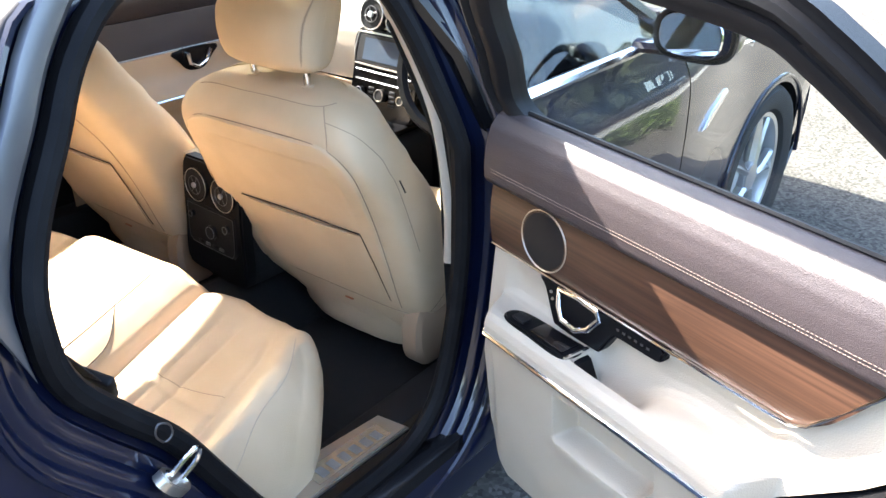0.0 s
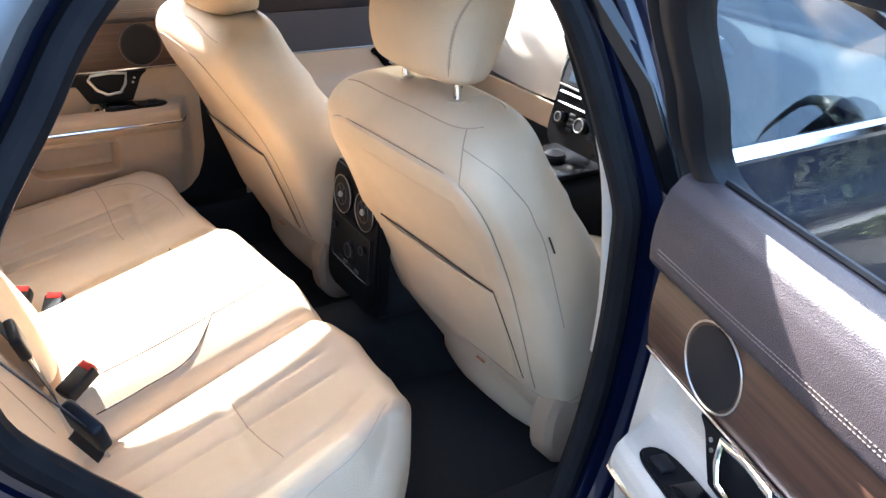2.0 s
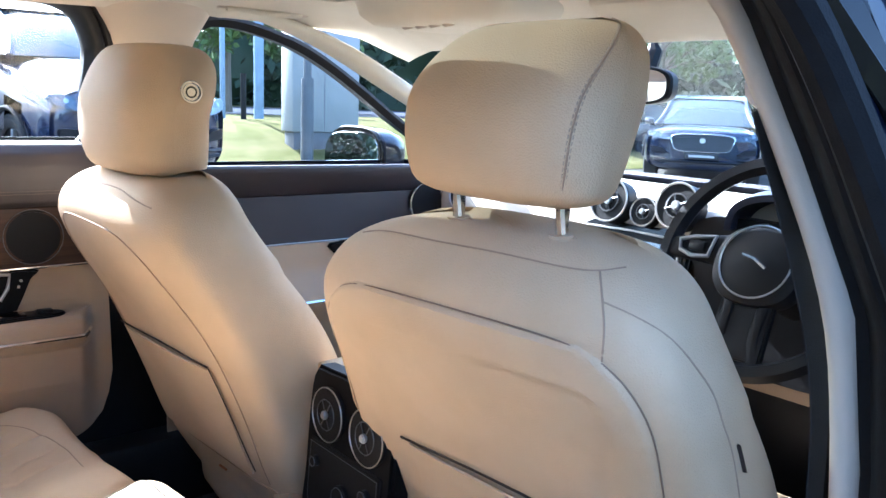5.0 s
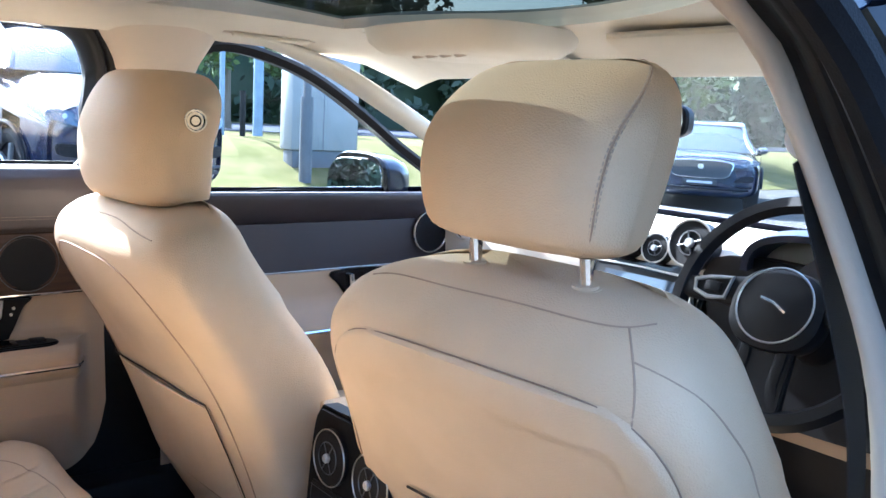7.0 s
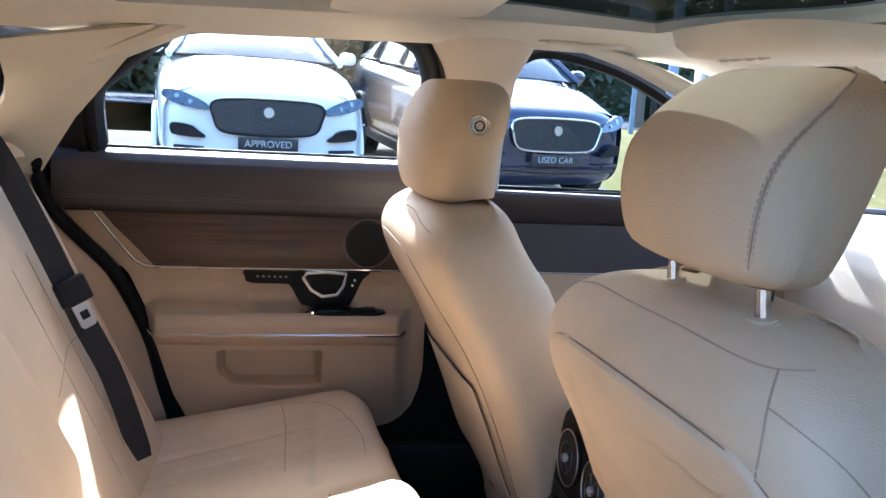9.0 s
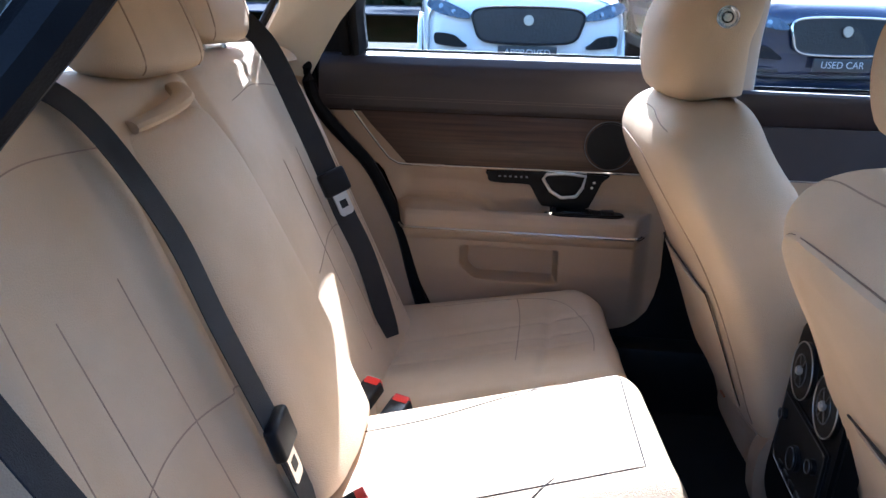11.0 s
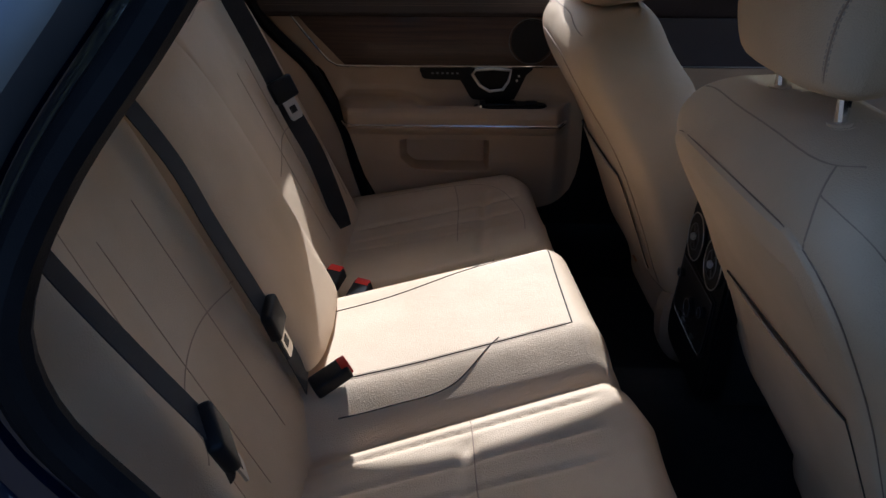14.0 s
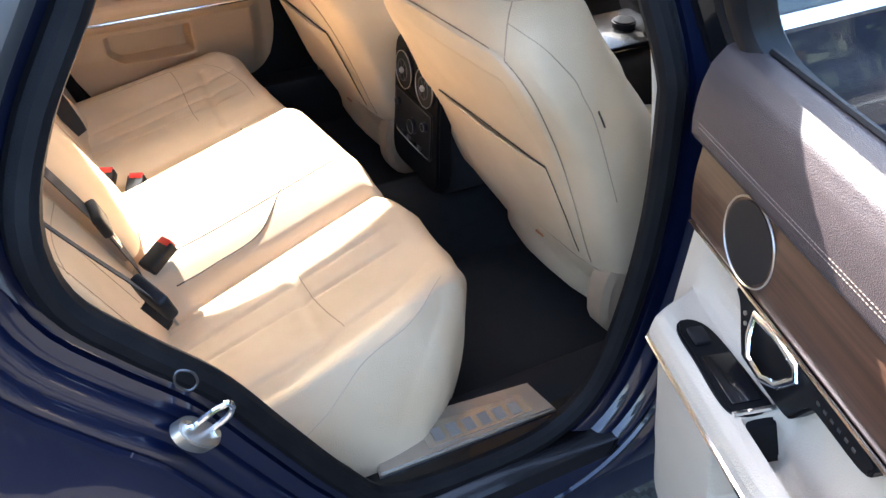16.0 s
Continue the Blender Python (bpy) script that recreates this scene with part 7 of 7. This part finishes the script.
for k, (x, y, h, s, n) in enumerate(((-19, 8.6, 5.0, 1.7, 2600), (-22, 12.5, 5.5, 2.0, 2200), (-24, -3.5, 5.5, 2.2, 2200), (-14, 20, 6.0, 2.4, 2600), (-4, 26, 6.5, 2.6, 2600), (4, 28, 6.0, 2.6, 2600), (-27, -12, 6.0, 2.5, 2000))):
    tree("leafy roadside tree with a sunlit green crown", x, y, h, s, 20 + k, n)
clumps = [(-30 + 70 * rnd.random(), 33 + 4 * rnd.random(), 0.5 + 4.2 * rnd.random(), 1.2) for _ in range(160)]
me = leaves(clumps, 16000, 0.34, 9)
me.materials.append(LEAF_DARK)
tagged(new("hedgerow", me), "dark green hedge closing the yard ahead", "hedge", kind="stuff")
# unseen hedge and trees, added on the near side to darken the paint's reflections
clumps = [(11.5 + 1.2 * rnd.random(), -22 + 52 * rnd.random(), 0.3 + 1.7 * rnd.random(), 0.55) for _ in range(150)]
me = leaves(clumps, 13000, 0.16, 12)
me.materials.append(LEAF)
tagged(new("hedgerow", me), "unseen green hedge added along the near edge of the yard", "hedge", kind="stuff")
# the same kind of dark sheet, as shade between the near hedge's leaves
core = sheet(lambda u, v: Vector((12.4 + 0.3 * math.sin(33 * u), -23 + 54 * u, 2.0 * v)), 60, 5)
tagged(part("hedge_shade_sheet", core, LEAF_DARK), "dark sheet standing in for shade inside the near hedge", "hedge", kind="stuff")
for k, (x, y, h, s) in enumerate(((14.5, -4, 6.0, 2.6), (15.0, 4.5, 6.5, 2.6), (14.5, 13, 6.0, 2.6), (9, -17, 6.0, 2.6), (-2, -20, 6.5, 2.8))):
    tree("leafy roadside tree with a sunlit green crown", x, y, h, s, 60 + k, 1800, 0.16)

# unseen taller hedge, added on the open side of the yard for dark reflections
rnd = random.Random(11)
clumps = [(5 + 22 * f, 15.5 + 2 * rnd.random(), 0.4 + 4.4 * rnd.random() * (0.75 + 0.25 * math.sin(26 * f)), 0.8 + 0.5 * rnd.random()) for f in [rnd.random() for _ in range(120)]]
clumps += [(9.5 + 2.2 * rnd.random(), -16 + 31 * f, 0.4 + 3.4 * rnd.random() * (0.75 + 0.25 * math.sin(30 * f)), 0.8 + 0.6 * rnd.random()) for f in [rnd.random() for _ in range(170)]]
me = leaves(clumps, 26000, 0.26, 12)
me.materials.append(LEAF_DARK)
tagged(new("hedgerow", me), "unseen tall dark hedge added beside the yard for reflections", "hedge", kind="stuff")
bed = part("path", box(3.0, 4.6, 4.0, 14.5, -0.02, 0.05, 0.015), STONE)
tagged(bed, "pale concrete path along the yard", "path", kind="structure")
me = leaves([(2.2 + 0.22 * math.cos(a), 3.25 + 0.28 * math.sin(a), 0.16 + 0.1 * (k % 2), 0.2) for k, a in enumerate([0.7 * k for k in range(9)])], 2200, 0.035, 31)
me.materials.append(LEAF)
tagged(new("shrub", me), "low yellow-green shrub in the yard beside the car", "shrub", kind="stuff")
